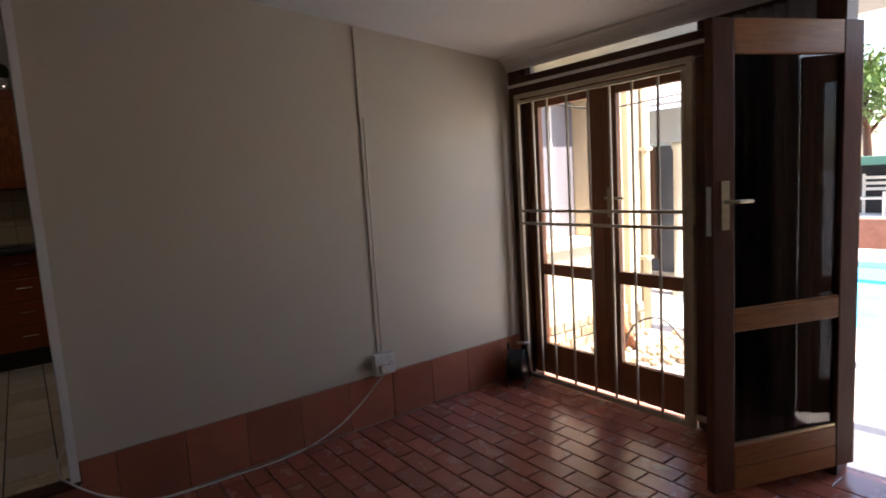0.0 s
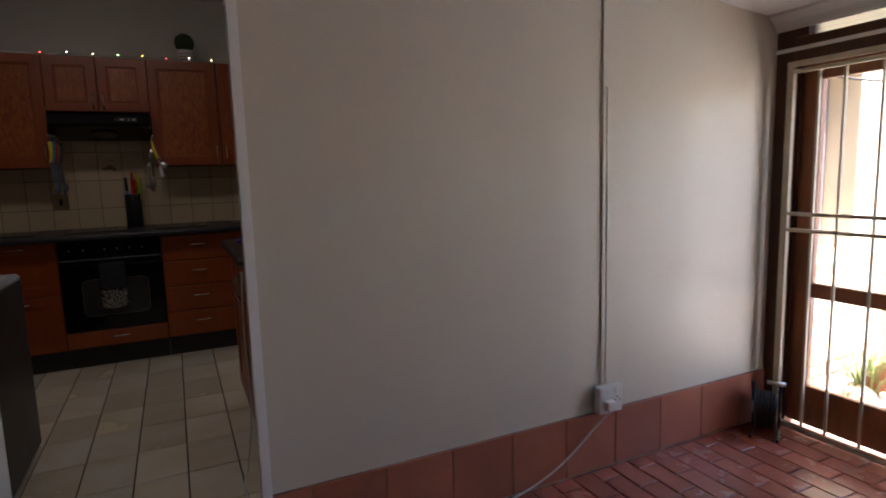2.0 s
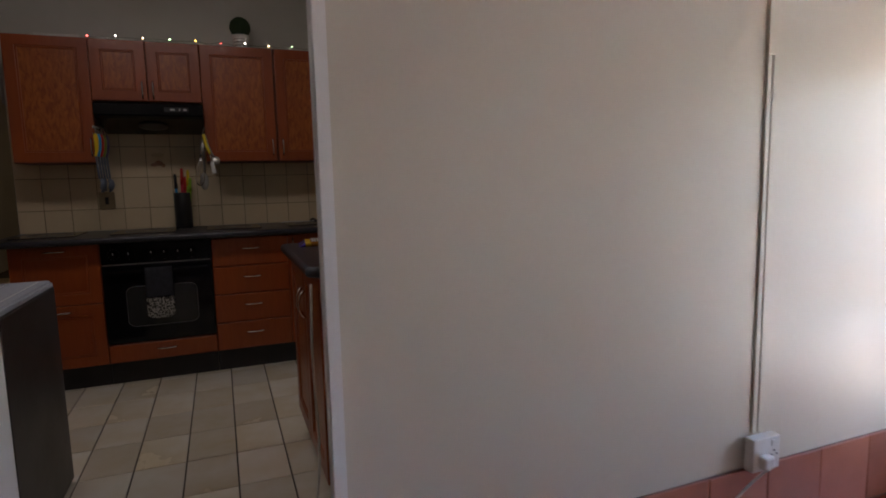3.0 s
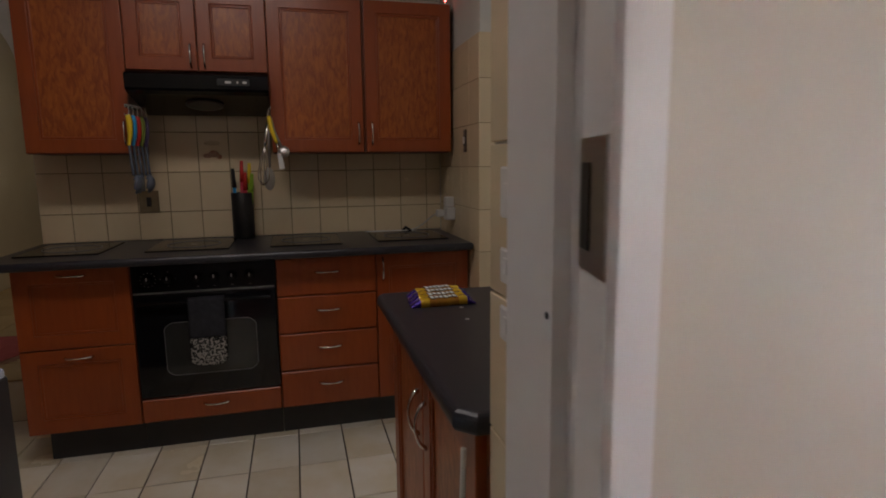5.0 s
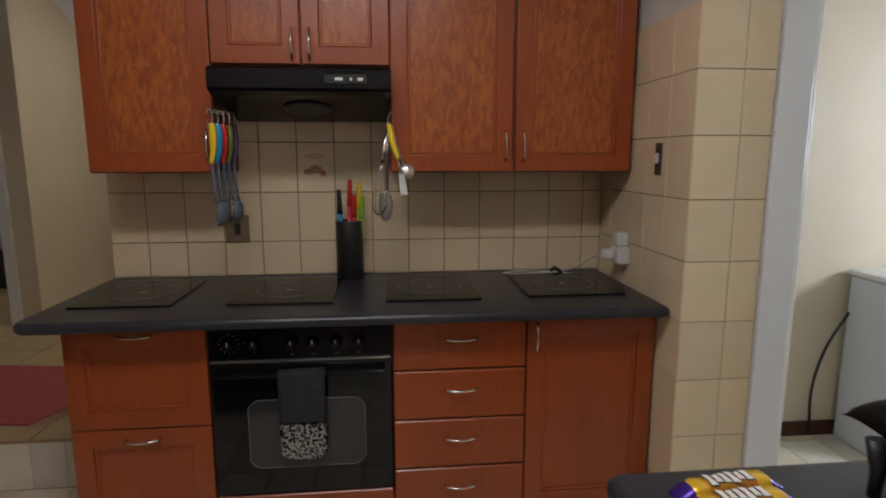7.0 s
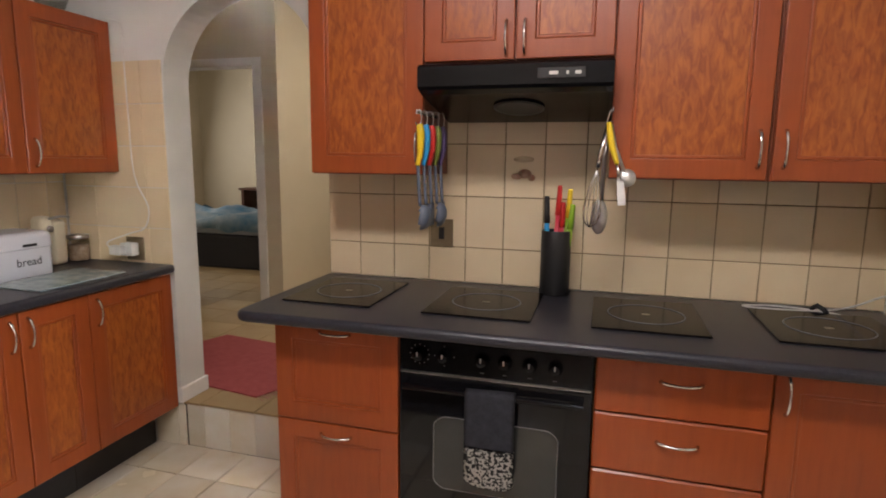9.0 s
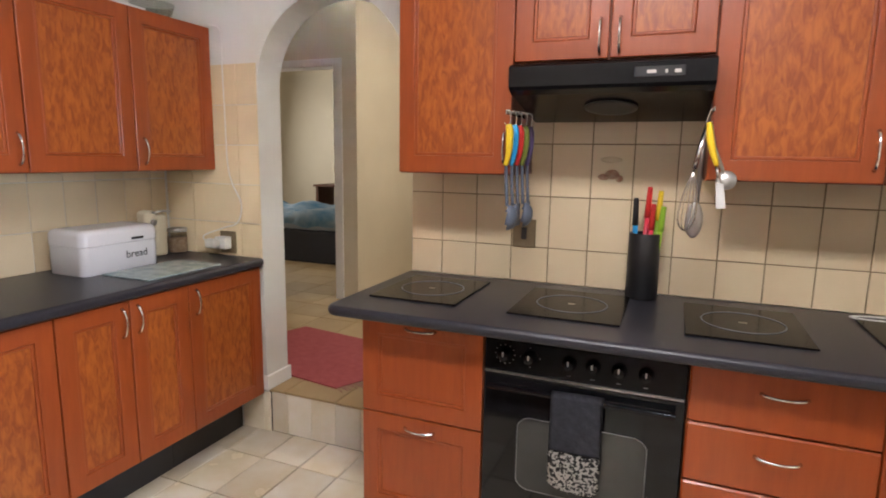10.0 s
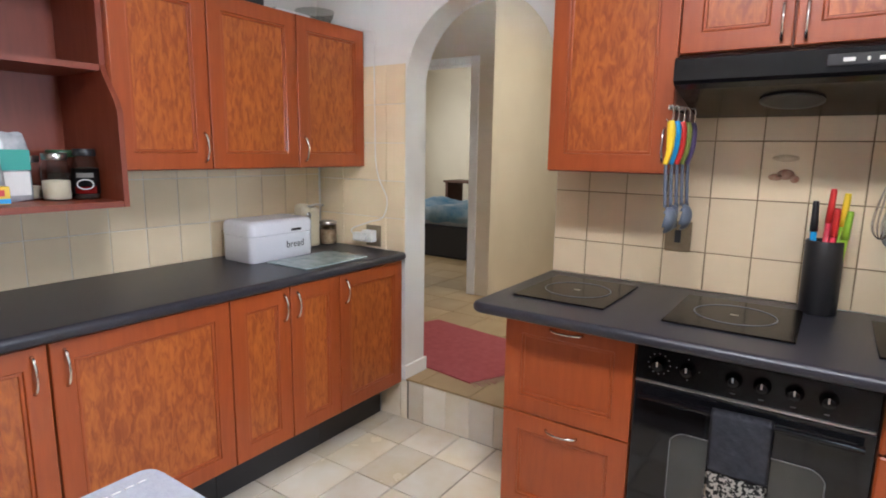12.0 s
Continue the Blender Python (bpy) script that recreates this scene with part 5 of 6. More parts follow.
# chocolate bars
GOLD = material("golden_wrapper", (0.62, 0.33, 0.03), 0.25, second=(0.36, 0.13, 0.02), scale=18, mix=0.5, metal=0.3, bump=0.4, bump_scale=60)
VIOLET = material("violet_foil", (0.07, 0.025, 0.30), 0.22, metal=0.5, second=(0.03, 0.012, 0.16), scale=30, bump=0.6, bump_scale=70)
WRAP_Y = material("yellow_wrapper_foil", (0.78, 0.50, 0.03), 0.22, metal=0.3, second=(0.60, 0.36, 0.02), scale=30, bump=0.5, bump_scale=80)
for i, (x, y, rz) in enumerate(((0.150, 3.548, 2), (0.154, 3.588, 3), (0.160, 3.632, 5), (0.163, 3.673, 7))):
    c = thing("chocolate_bar", (x, y, CZ), "chocolate bar in a golden wrapper with violet ends", "chocolate bar", "chocolate bars on the worktop", turn=(0, 0, radians(rz)))
    bm = bmesh.new()
    rings = []
    for k in range(23):
        t = -1 + 2 * k / 22
        w = 0.0185 * (1 - 0.10 * abs(t) ** 6) + (0.0022 * math.sin(k * 2.6 + i) if abs(t) > 0.8 else 0)
        h = 0.021 * (1 - 0.86 * max(0, abs(t) - 0.70) / 0.30) + 0.0012 * math.sin(k * 2.1 + i * 1.7)
        rings.append([bm.verts.new((0.088 * t, w * sy, max(0.001, h * sz))) for sy, sz in ((-1, 0.05), (-1, 0.6), (-0.7, 1), (0, 1.06), (0.7, 1), (1, 0.6), (1, 0.05))])
    for a, b in zip(rings, rings[1:]):
        for q in range(6):
            bm.faces.new((a[q], b[q], b[q + 1], a[q + 1])).smooth = True
        bm.faces.new((a[6], b[6], b[0], a[0]))
    for f in bm.faces:
        d = abs(f.calc_center_median().x)
        f.material_index = 1 if d > 0.066 else 2 if d > 0.042 else 0
    part("wrapper", bm, [GOLD, VIOLET, WRAP_Y], c)
    for nme, grow, z, mt, lb in (("logo_shadow", 0.0010, 0.0232, COFFEE, "dark outline of the logo"), ("logo", 0.0, 0.0238, LABEL, "white logo shapes")):
        bm = bmesh.new()
        for q in range(6):
            x0, up = -0.036 + 0.0124 * q, 0.0030 * ((q * 2) % 3) - 0.002
            g = grow
            prism(bm, [(x0 - g, -0.012 + up - g), (x0 + 0.0105 + g, -0.0135 + up - g), (x0 + 0.0100 + g, -0.001), (x0 + 0.0105 + g, 0.011 + g), (x0 + 0.001 - g, 0.012 - up + g), (x0 + 0.003 - g, 0.001)], "z", z - 0.001, z)
        part(nme, bm, mt, c, lb)
for i, (x, y) in enumerate(((0.184, 3.500), (0.165, 3.386))):
    solid("crumb", boxed(x, y, CZ, x + 0.010, y + 0.006, CZ + 0.002, 0.0008), LABEL, "tiny pale crumb on the dark worktop", "crumb", group="crumbs on the worktop")

# electric griddle with its domed lid
NONSTICK = material("black_nonstick", (0.016, 0.014, 0.013), 0.36, second=(0.024, 0.021, 0.019), scale=50, bump=0.05)
gr = thing("electric_griddle", (0.47, 3.25, CZ), "long black electric griddle on short feet", "griddle")
bm = box(bmesh.new(), 0.400, 2.90, CZ + 0.014, 0.600, 3.525, CZ + 0.062, 0.010, 3)
part("body", bm, NONSTICK, gr)
bm = bmesh.new()
for q in ((0.400, 2.90, 0.412, 3.525), (0.588, 2.90, 0.600, 3.525), (0.412, 2.90, 0.588, 2.912), (0.412, 3.513, 0.588, 3.525)):
    box(bm, q[0], q[1], CZ + 0.060, q[2], q[3], CZ + 0.072, 0.003)
part("rim", bm, NONSTICK, gr)
for x, y in ((0.425, 2.94), (0.575, 2.94), (0.425, 3.48), (0.575, 3.48)):
    part("foot", lathe(bmesh.new(), [(0.012, 0), (0.014, 0.004), (0.017, 0.015)], (x, y, CZ), 14), PLASTIC_B, gr)
dome = thing("griddle_lid", (0.475, 3.60, CZ), "black pillow-shaped lid with pointed corners standing on legs", "lid")
bm = bmesh.new()
n = 22
vals = []
ca, sa = math.cos(radians(-13)), math.sin(radians(-13))
for j in range(n + 1):
    row = []
    for i in range(n + 1):
        u, v = -1 + 2 * i / n, -1 + 2 * j / n
        f = max(0.0, (1 - abs(u) ** 3) * (1 - abs(v) ** 3)) ** 0.55
        pinch_u, pinch_v = 1 - 0.07 * (1 - v * v), 1 - 0.07 * (1 - u * u)
        px, py = 0.108 * u * pinch_u, 0.118 * v * pinch_v
        droop = 0.010 * (u * v) ** 4
        row.append(bm.verts.new((0.474 + ca * px - sa * py, 3.602 + sa * px + ca * py, CZ + 0.090 + 0.052 * f - droop)))
    vals.append(row)
for a, b in zip(vals, vals[1:]):
    for i in range(n):
        bm.faces.new((a[i], a[i + 1], b[i + 1], b[i])).smooth = True
bmesh.ops.solidify(bm, geom=bm.faces[:], thickness=0.016)
part("dome", bm, NONSTICK, dome)
for x, y in ((0.372, 3.640), (0.560, 3.655)):
    part("leg", tube(bmesh.new(), [(x, y, CZ), (x + 0.002, y - 0.002, CZ + 0.04), (x - 0.002, y + 0.006, CZ + 0.088)], 0.012, 8, lambda t: 0.75 + 0.4 * t), PLASTIC_B, dome)
for x in (0.425, 0.57):
    part("leg", tube(bmesh.new(), [(x, 3.519, CZ + 0.072), (x, 3.519, CZ + 0.090)], 0.008, 8), PLASTIC_B, dome)
part("clip", boxed(0.395, 3.512, CZ + 0.086, 0.409, 3.520, CZ + 0.092, 0.001), CHROME, dome, "small chrome clip")

# light switches on the tiled wall by the doorway
for z, h in ((1.436, 0.066), (1.340, 0.046), (1.262, 0.046)):
    s = thing("light_switch", (SX, 2.793, z), "white switch plate on the beige tiles", "switch", "switches by the doorway")
    part("plate", boxed(SX - 0.0055, 2.772, z - h / 2, SX - 0.0012, 2.818, z + h / 2, 0.003), PLASTIC_W, s)
    part("rocker", boxed(SX - 0.0075, 2.787, z - 0.010, SX - 0.0055, 2.799, z + 0.012, 0.001), PLASTIC_W, s)

# wire spice rack
spice = thing("spice_rack", (RX - 0.03, 3.40, 1.62), "dark wire spice rack hung on the tiled wall", "spice rack")
WIRE = material("dark_chrome_wire", (0.20, 0.18, 0.17), 0.3, metal=1.0)
R0, R1 = RX - 0.065, RX - 0.004
for z in (1.625, 1.675, 1.795, 1.845):
    part("wire", tube(bmesh.new(), curve_pts([(R1, 3.50, z), (R0 + 0.015, 3.545, z), (R0, 3.50, z), (R0, 3.35, z), (R0, 3.22, z), (R0 + 0.015, 3.20, z), (R1, 3.20, z)], 5), 0.0028, 6), WIRE, spice)
for y in (3.26, 3.44):
    part("upright", tube(bmesh.new(), [(R1, y, 1.61), (R1, y, 2.02)], 0.003, 6), WIRE, spice)
for z in (1.623, 1.793):
    for y in (3.24, 3.30, 3.36, 3.42, 3.48):
        part("wire", tube(bmesh.new(), [(R0, y, z), (R1, y, z)], 0.002, 6), WIRE, spice)
for i, (y, z) in enumerate(((3.455, 1.6255), (3.39, 1.6255), (3.33, 1.6255), (3.45, 1.7955), (3.38, 1.7955))):
    b = thing("spice_bottle", ((R0 + R1) / 2, y, z), "glass spice bottle with a red cap and a pale label", "spice bottle", "spice bottles in the rack")
    x = (R0 + R1) / 2
    part("bottle", lathe(bmesh.new(), [(0.021, 0), (0.022, 0.003), (0.022, 0.075), (0.019, 0.082)], (x, y, z), 20), material("red_spice_glass", (0.30, 0.03, 0.02), 0.15) if i == 0 else MATS["red_spice_glass"], b)
    part("cap", lathe(bmesh.new(), [(0.021, 0.080), (0.0225, 0.084), (0.0225, 0.112), (0.020, 0.115)], (x, y, z), 20), RED, b)
    part("label_band", lathe(bmesh.new(), [(0.0222, 0.025), (0.0224, 0.026), (0.0224, 0.06), (0.0222, 0.061)], (x, y, z), 20), LABEL, b)

# white appliance in the scullery
app = thing("washing_machine", (2.25, 5.14, KF), "white top loading machine against the scullery wall", "washing machine")
part("body", boxed(1.90, 5.13, KF, 2.55, 5.42, 1.030, 0.01, 2), material("grey_white_enamel", (0.55, 0.57, 0.60), 0.35), app)
part("lid", boxed(1.89, 5.12, 1.033, 2.56, 5.43, 1.060, 0.008, 2), PLASTIC_W, app)
part("hose", tube(bmesh.new(), curve_pts([(1.895, 5.40, 0.85), (1.80, 5.41, 0.66), (1.76, 5.42, 0.45), (1.78, 5.43, KF + 0.02)], 8), 0.007, 6), RUBBER, app)

# dark appliance with a quilted cover by the doorway
wash = thing("dishwasher", (-1.17, 3.28, KF), "dark grey dishwasher under a quilted cover", "dishwasher")
part("body", boxed(-1.465, 2.97, KF + 0.02, -0.875, 3.575, 1.008, 0.008, 2), material("dark_grey_steel", (0.055, 0.050, 0.048), 0.4, second=(0.045, 0.04, 0.038), scale=5, metal=0.3), wash)
part("base", boxed(-1.45, 2.985, KF, -0.89, 3.55, KF + 0.02), PLASTIC_B, wash)
bm = prism(bmesh.new(), corner(-1.43, 3.55, 0.035, 180, 90, 6) + corner(-0.91, 3.55, 0.035, 90, 0, 6) + corner(-0.91, 2.995, 0.03, 0, -90, 5) + corner(-1.43, 2.995, 0.03, -90, -180, 5), "z", 1.009, 1.030)
bmesh.ops.bevel(bm, geom=[e for e in bm.edges if all(v.co.z > 1.029 for v in e.verts)], offset=0.008, segments=3, affect="EDGES")
cover = thing("appliance_cover", (-1.17, 3.28, 1.009), "light grey quilted cloth with white stitching", "cover")
part("cloth", bm, material("light_grey_cloth", (0.33, 0.34, 0.38), 0.95, second=(0.28, 0.29, 0.33), scale=60, bump=0.4, bump_scale=120), cover)
for k in range(6):
    x = -1.42 + 0.10 * k
    bm = bmesh.new()
    for q in range(26):
        tube(bm, [(x, 2.995 + 0.0215 * q, 1.0302), (x, 3.003 + 0.0215 * q, 1.0310), (x, 3.010 + 0.0215 * q, 1.0302)], 0.0014, 5)
    part("stitching", bm, LABEL, cover)

# on top of the cabinets over the hobs
UT = 2.285
pot = thing("cactus_pot", (-0.05, 5.17, UT), "round dark green cactus in a white lettered pot", "pot plant")
part("pot", lathe(bmesh.new(), [(0.042, 0), (0.045, 0.004), (0.055, 0.085), (0.057, 0.095), (0.050, 0.095), (0.047, 0.08)], (-0.05, 5.17, UT), 24), LABEL, pot)
for z, h in ((0.022, 0.008), (0.043, 0.010), (0.064, 0.008)):
    part("lettering_band", wrap(0.0455 + 0.11 * z, -0.05, 5.17, UT + z, UT + z + h, -150, -60), PLASTIC_B, pot)
bm = bmesh.new()
bmesh.ops.create_icosphere(bm, subdivisions=5, radius=1, matrix=Matrix.Translation((-0.05, 5.17, UT + 0.148)))
for v in bm.verts:
    d = v.co - Vector((-0.05, 5.17, UT + 0.148))
    v.co = Vector((-0.05, 5.17, UT + 0.148)) + d * (0.066 + 0.008 * noise.noise(d * 14)) * Vector((1, 1, 1)).x
part("cactus", bm, material("dark_cactus_green", (0.022, 0.045, 0.020), 0.9, second=(0.045, 0.075, 0.03), scale=60, bump=0.6, bump_scale=150), pot)
strip = thing("string_lights", (-0.4, 5.06, UT), "string of tiny coloured lights along the cabinet tops", "string lights")
xs = [-0.93 + 0.075 * i for i in range(21)]
part("wire", tube(bmesh.new(), curve_pts([(x, 5.062 + 0.012 * math.sin(i * 2.3), UT + 0.006 + 0.010 * abs(math.sin(i * 1.7))) for i, x in enumerate(xs)], 5), 0.0014, 5), GREEN, strip)
GLOW = [material("glow_" + nme, c, 0.4, emit=(c, 0.6)) for nme, c in (("red", (1.0, 0.10, 0.08)), ("warm", (1.0, 0.75, 0.4)), ("yellow", (1.0, 0.55, 0.08)), ("white", (1.0, 0.92, 0.8)), ("green", (0.5, 1.0, 0.4)))]
for i, x in enumerate(xs[::2]):
    bm = bmesh.new()
    bmesh.ops.create_icosphere(bm, subdivisions=2, radius=0.0045, matrix=Matrix.Translation((x, 5.058, UT + 0.012 + 0.010 * abs(math.sin(i * 1.3)))))
    part("bulb", bm, GLOW[(i * 3) % 5], strip, smooth=True)
solid("folded_cloth", boxed(-1.22, 5.10, UT, -0.98, 5.30, UT + 0.022, 0.008, 2), LABEL, "pale folded cloth on top of the cabinet", "cloth")
solid("small_box", boxed(-0.90, 5.12, UT, -0.83, 5.2, UT + 0.03, 0.004, 2), LABEL, "small pale box on top of the cabinet", "box")
# on top of the left cabinets
LT = 2.190
solid("black_bag", box(bmesh.new(), -2.80, 4.55, LT, -2.56, 4.76, LT + 0.06, 0.02, 3), PLASTIC_B, "black bag lying on top of the cabinet", "bag")
solid("paper_stack", boxed(-2.78, 4.80, LT, -2.55, 5.0, LT + 0.018, 0.003), LABEL, "white papers lying on top of the cabinet", "papers")
bowl = solid("glass_bowl", lathe(bmesh.new(), [(0.05, 0), (0.08, 0.03), (0.095, 0.075), (0.092, 0.075), (0.077, 0.032), (0.048, 0.005)], (-2.66, 5.13, LT), 28), JARGLASS, "clear glass bowl on top of the cabinet", "bowl")
bowl.visible_shadow = False

# ceiling tube
tubeob = thing("ceiling_light", (-0.62, 3.58, KCEIL), "white fluorescent ceiling light with one tube", "ceiling light")
part("base", boxed(-1.20, 3.54, KCEIL - 0.05, -0.04, 3.62, KCEIL), PLASTIC_W, tubeob)
part("tube", tube(bmesh.new(), [(-1.16, 3.58, KCEIL - 0.066), (-0.08, 3.58, KCEIL - 0.066)], 0.013, 10), material("lit_tube", (1, 0.96, 0.88), 0.5, emit=((1, 0.95, 0.85), 0.5)), tubeob)

# ---- hall: rug, bed and bedside ----
rug = thing("rug", (-2.3, 5.85, HF), "worn red woven rug with a fringed edge", "rug")
RUGM = material("faded_red_rug", (0.36, 0.075, 0.075), 0.95, second=(0.27, 0.045, 0.05), scale=25, mix=0.6, bump=0.6, bump_scale=160)
quad = [(-2.95, 5.62), (-1.93, 5.465), (-1.60, 6.12), (-2.70, 6.28)]
bm = prism(bmesh.new(), quad, "z", HF + 0.001, HF + 0.009)
part("rug", bm, RUGM, rug)
bm = bmesh.new()
for k in range(46):
    t = (k + 0.5) / 46
    p = Vector((*quad[1], 0)).lerp(Vector((*quad[2], 0)), t)
    d = Vector((0.89, -0.45, 0)) * rng.uniform(0.04, 0.07) + Vector((rng.uniform(-0.012, 0.012), rng.uniform(-0.012, 0.012), 0))
    tube(bm, [(p.x, p.y, HF + 0.006), (p.x + d.x, p.y + d.y, HF + 0.004)], 0.003, 4)
tagged(part("fringe", bm, material("pale_fringe", (0.42, 0.24, 0.19), 0.95), rug), kind="stuff")
bed = thing("bed", (-4.6, 9.0, HF), "unmade bed with rumpled blue and white bedding on a dark base", "bed")
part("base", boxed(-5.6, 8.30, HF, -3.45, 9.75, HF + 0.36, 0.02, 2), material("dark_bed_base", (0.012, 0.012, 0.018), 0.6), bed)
part("mattress", boxed(-5.58, 8.32, HF + 0.36, -3.47, 9.73, HF + 0.50, 0.04, 3), material("white_mattress", (0.35, 0.38, 0.42), 0.9), bed)
bm = bmesh.new()
g = []
for j in range(25):
    row = []
    for i in range(33):
        x, y = -5.6 + 2.18 * i / 32, 8.26 + 1.5 * j / 24
        z = HF + 0.53 + 0.11 * noise.noise(Vector((x * 2.2, y * 2.2, 0))) + 0.04 * noise.noise(Vector((x * 7, y * 7, 3))) + 0.10 * max(0, (x + 4.6)) * 0.8
        if j == 0:
            z = HF + 0.42 + 0.05 * noise.noise(Vector((x * 4, 1, 0)))
        row.append(bm.verts.new((x, y, z)))
    g.append(row)
for a, b in zip(g, g[1:]):
    for i in range(32):
        bm.faces.new((a[i], a[i + 1], b[i + 1], b[i])).smooth = True
bmesh.ops.solidify(bm, geom=bm.faces[:], thickness=0.02)
part("bedding", bm, material("blue_white_bedding", (0.09, 0.25, 0.40), 0.95, second=(0.45, 0.52, 0.56), scale=3.2, mix=0.35, bump=0.3, bump_scale=20), bed)
stand = thing("bedside_table", (-4.2, 10.2, HF), "dark wooden table behind the bed", "table")
part("top", boxed(-5.2, 9.95, HF + 0.74, -3.3, 10.4, HF + 0.77, 0.004), MATS["dark_varnished_wood"], stand)
for x in (-5.15, -3.35):
    part("side", boxed(x - 0.02, 9.97, HF, x + 0.02, 10.38, HF + 0.74), MATS["dark_varnished_wood"], stand)
solid("dark_box", boxed(-4.70, 10.1, HF + 0.77, -4.42, 10.3, HF + 0.95, 0.004), FRAME_W, "dark wooden box on the bedroom table", "box")
solid("paper_stack", boxed(-4.38, 10.05, HF + 0.77, -4.05, 10.25, HF + 0.79, 0.002), LABEL, "papers on the bedroom table", "papers")

HERE[0] = ROOM
# ---- room: conduit, socket, cable and cable reel ----
CD = 1.525
cond = thing("wall_conduit", (CD, 2.49, 0.41), "cream painted cable trunking running up the wall", "conduit")
part("trunking", boxed(CD - 0.011, 2.491, 0.42, CD + 0.011, 2.5, 1.78, 0.002), PAINT, cond)
part("trunking", boxed(CD - 0.013, 2.489, 1.78, CD + 0.015, 2.5, 2.258, 0.002), PAINT, cond)
part("cable", tube(bmesh.new(), [(CD + 0.017, 2.494, 0.42), (CD + 0.018, 2.494, 0.9), (CD + 0.016, 2.494, 1.5), (CD + 0.018, 2.494, 1.78)], 0.0045, 6), PAINT, cond)
sock = thing("wall_socket", (1.53, 2.486, 0.35), "white surface mounted wall socket with a plug in it", "socket", "wall sockets")
bx = part("box", boxed(1.468, 2.445, 0.293, 1.602, 2.485, 0.420, 0.005, 2), PLASTIC_W, sock)
part("switch", boxed(1.555, 2.441, 0.385, 1.572, 2.445, 0.408, 0.001), PLASTIC_W, bx)
for x, z in ((1.572, 0.365), (1.558, 0.350), (1.586, 0.350)):
    part("hole", lathe(bmesh.new(), [(0.0045, 0), (0.0045, 0.0012), (0.002, 0.0012)], m=Matrix.Translation((x, 2.445, z)) @ Matrix.Rotation(radians(90), 4, "X"), sides=10), PLASTIC_B, bx)
part("plug", box(bmesh.new(), 1.488, 2.412, 0.312, 1.542, 2.445, 0.362, 0.01, 2), PLASTIC_W, sock)
cab = solid("power_cable", tube(bmesh.new(), curve_pts([(1.515, 2.415, 0.318), (1.490, 2.440, 0.28), (1.430, 2.468, 0.205), (1.339, 2.470, 0.136), (1.216, 2.470, 0.065), (1.03, 2.462, 0.012), (0.841, 2.442, 0.0065), (0.609, 2.448, 0.0065), (0.425, 2.456, 0.0065), (0.300, 2.470, 0.012), (0.207, 2.474, 0.040), (0.110, 2.474, 0.090), (0.030, 2.468, 0.150), (-0.06, 2.465, KF + 0.045), (-0.065, 2.56, KF + 0.013), (-0.065, 2.78, KF + 0.0045), (-0.035, 2.895, KF + 0.03), (-0.004, 2.928, 0.45), (-0.010, 2.930, 0.80), (-0.002, 2.936, 1.045)], 10), 0.0045, 8), PLASTIC_W, "white power cable trailing along the floor and up beside the peninsula", "cable")

reel = thing("cable_reel", (2.52, 2.37, 0.0), "black extension cable reel on a tube stand", "cable reel")
rc, ra = Vector((2.515, 2.36, 0.135)), Euler((0, radians(90), radians(-58)))
rm = Matrix.Translation(rc) @ ra.to_matrix().to_4x4()
for s in (-0.05, 0.05):
    part("flange", lathe(bmesh.new(), [(0.02, -0.003), (0.108, -0.003), (0.112, 0), (0.108, 0.003), (0.02, 0.003)], m=rm @ Matrix.Translation((0, 0, s)), sides=36), PLASTIC_B, reel)
part("drum", lathe(bmesh.new(), [(0.055, -0.047), (0.055, 0.047)], m=rm, sides=24), PLASTIC_B, reel)
pts = [rm @ Vector(((0.062 + 0.011 * (k // 200)) * math.cos(k * 0.31), (0.062 + 0.011 * (k // 200)) * math.sin(k * 0.31), -0.04 + 0.08 * abs(((k / 100) % 2) - 1))) for k in range(760)]
part("cable", tube(bmesh.new(), pts, 0.0052, 5), RUBBER, reel, "coiled black cable")
dirv = rm.to_3x3() @ Vector((0, 0, 1))
sidev = Vector((0, 0, 1)).cross(dirv).normalized()
for s in (-0.062, 0.062):
    o = rc + dirv * s
    part("stand", tube(bmesh.new(), curve_pts([o + sidev * -0.10 + Vector((0, 0, -0.127)), o + sidev * -0.02 + Vector((0, 0, -0.127)), o + sidev * 0.09 + Vector((0, 0, -0.12)), o + sidev * 0.05 + Vector((0, 0, 0.02)), o + Vector((0, 0, 0.11)), o + Vector((0, 0, 0.145))], 6), 0.008, 8), PLASTIC_B, reel)
part("handle", tube(bmesh.new(), [rc + dirv * 0.0 + Vector((0, 0, 0.148)), rc + dirv * 0.085 + Vector((0, 0, 0.148))], 0.012, 10), STEEL, reel, "grey carrying handle")
part("outlet", lathe(bmesh.new(), [(0.034, 0), (0.034, 0.008), (0.02, 0.010)], m=rm @ Matrix.Translation((0, 0, -0.053)) @ Matrix.Rotation(math.pi, 4, "X"), sides=20), PLASTIC_W, reel)

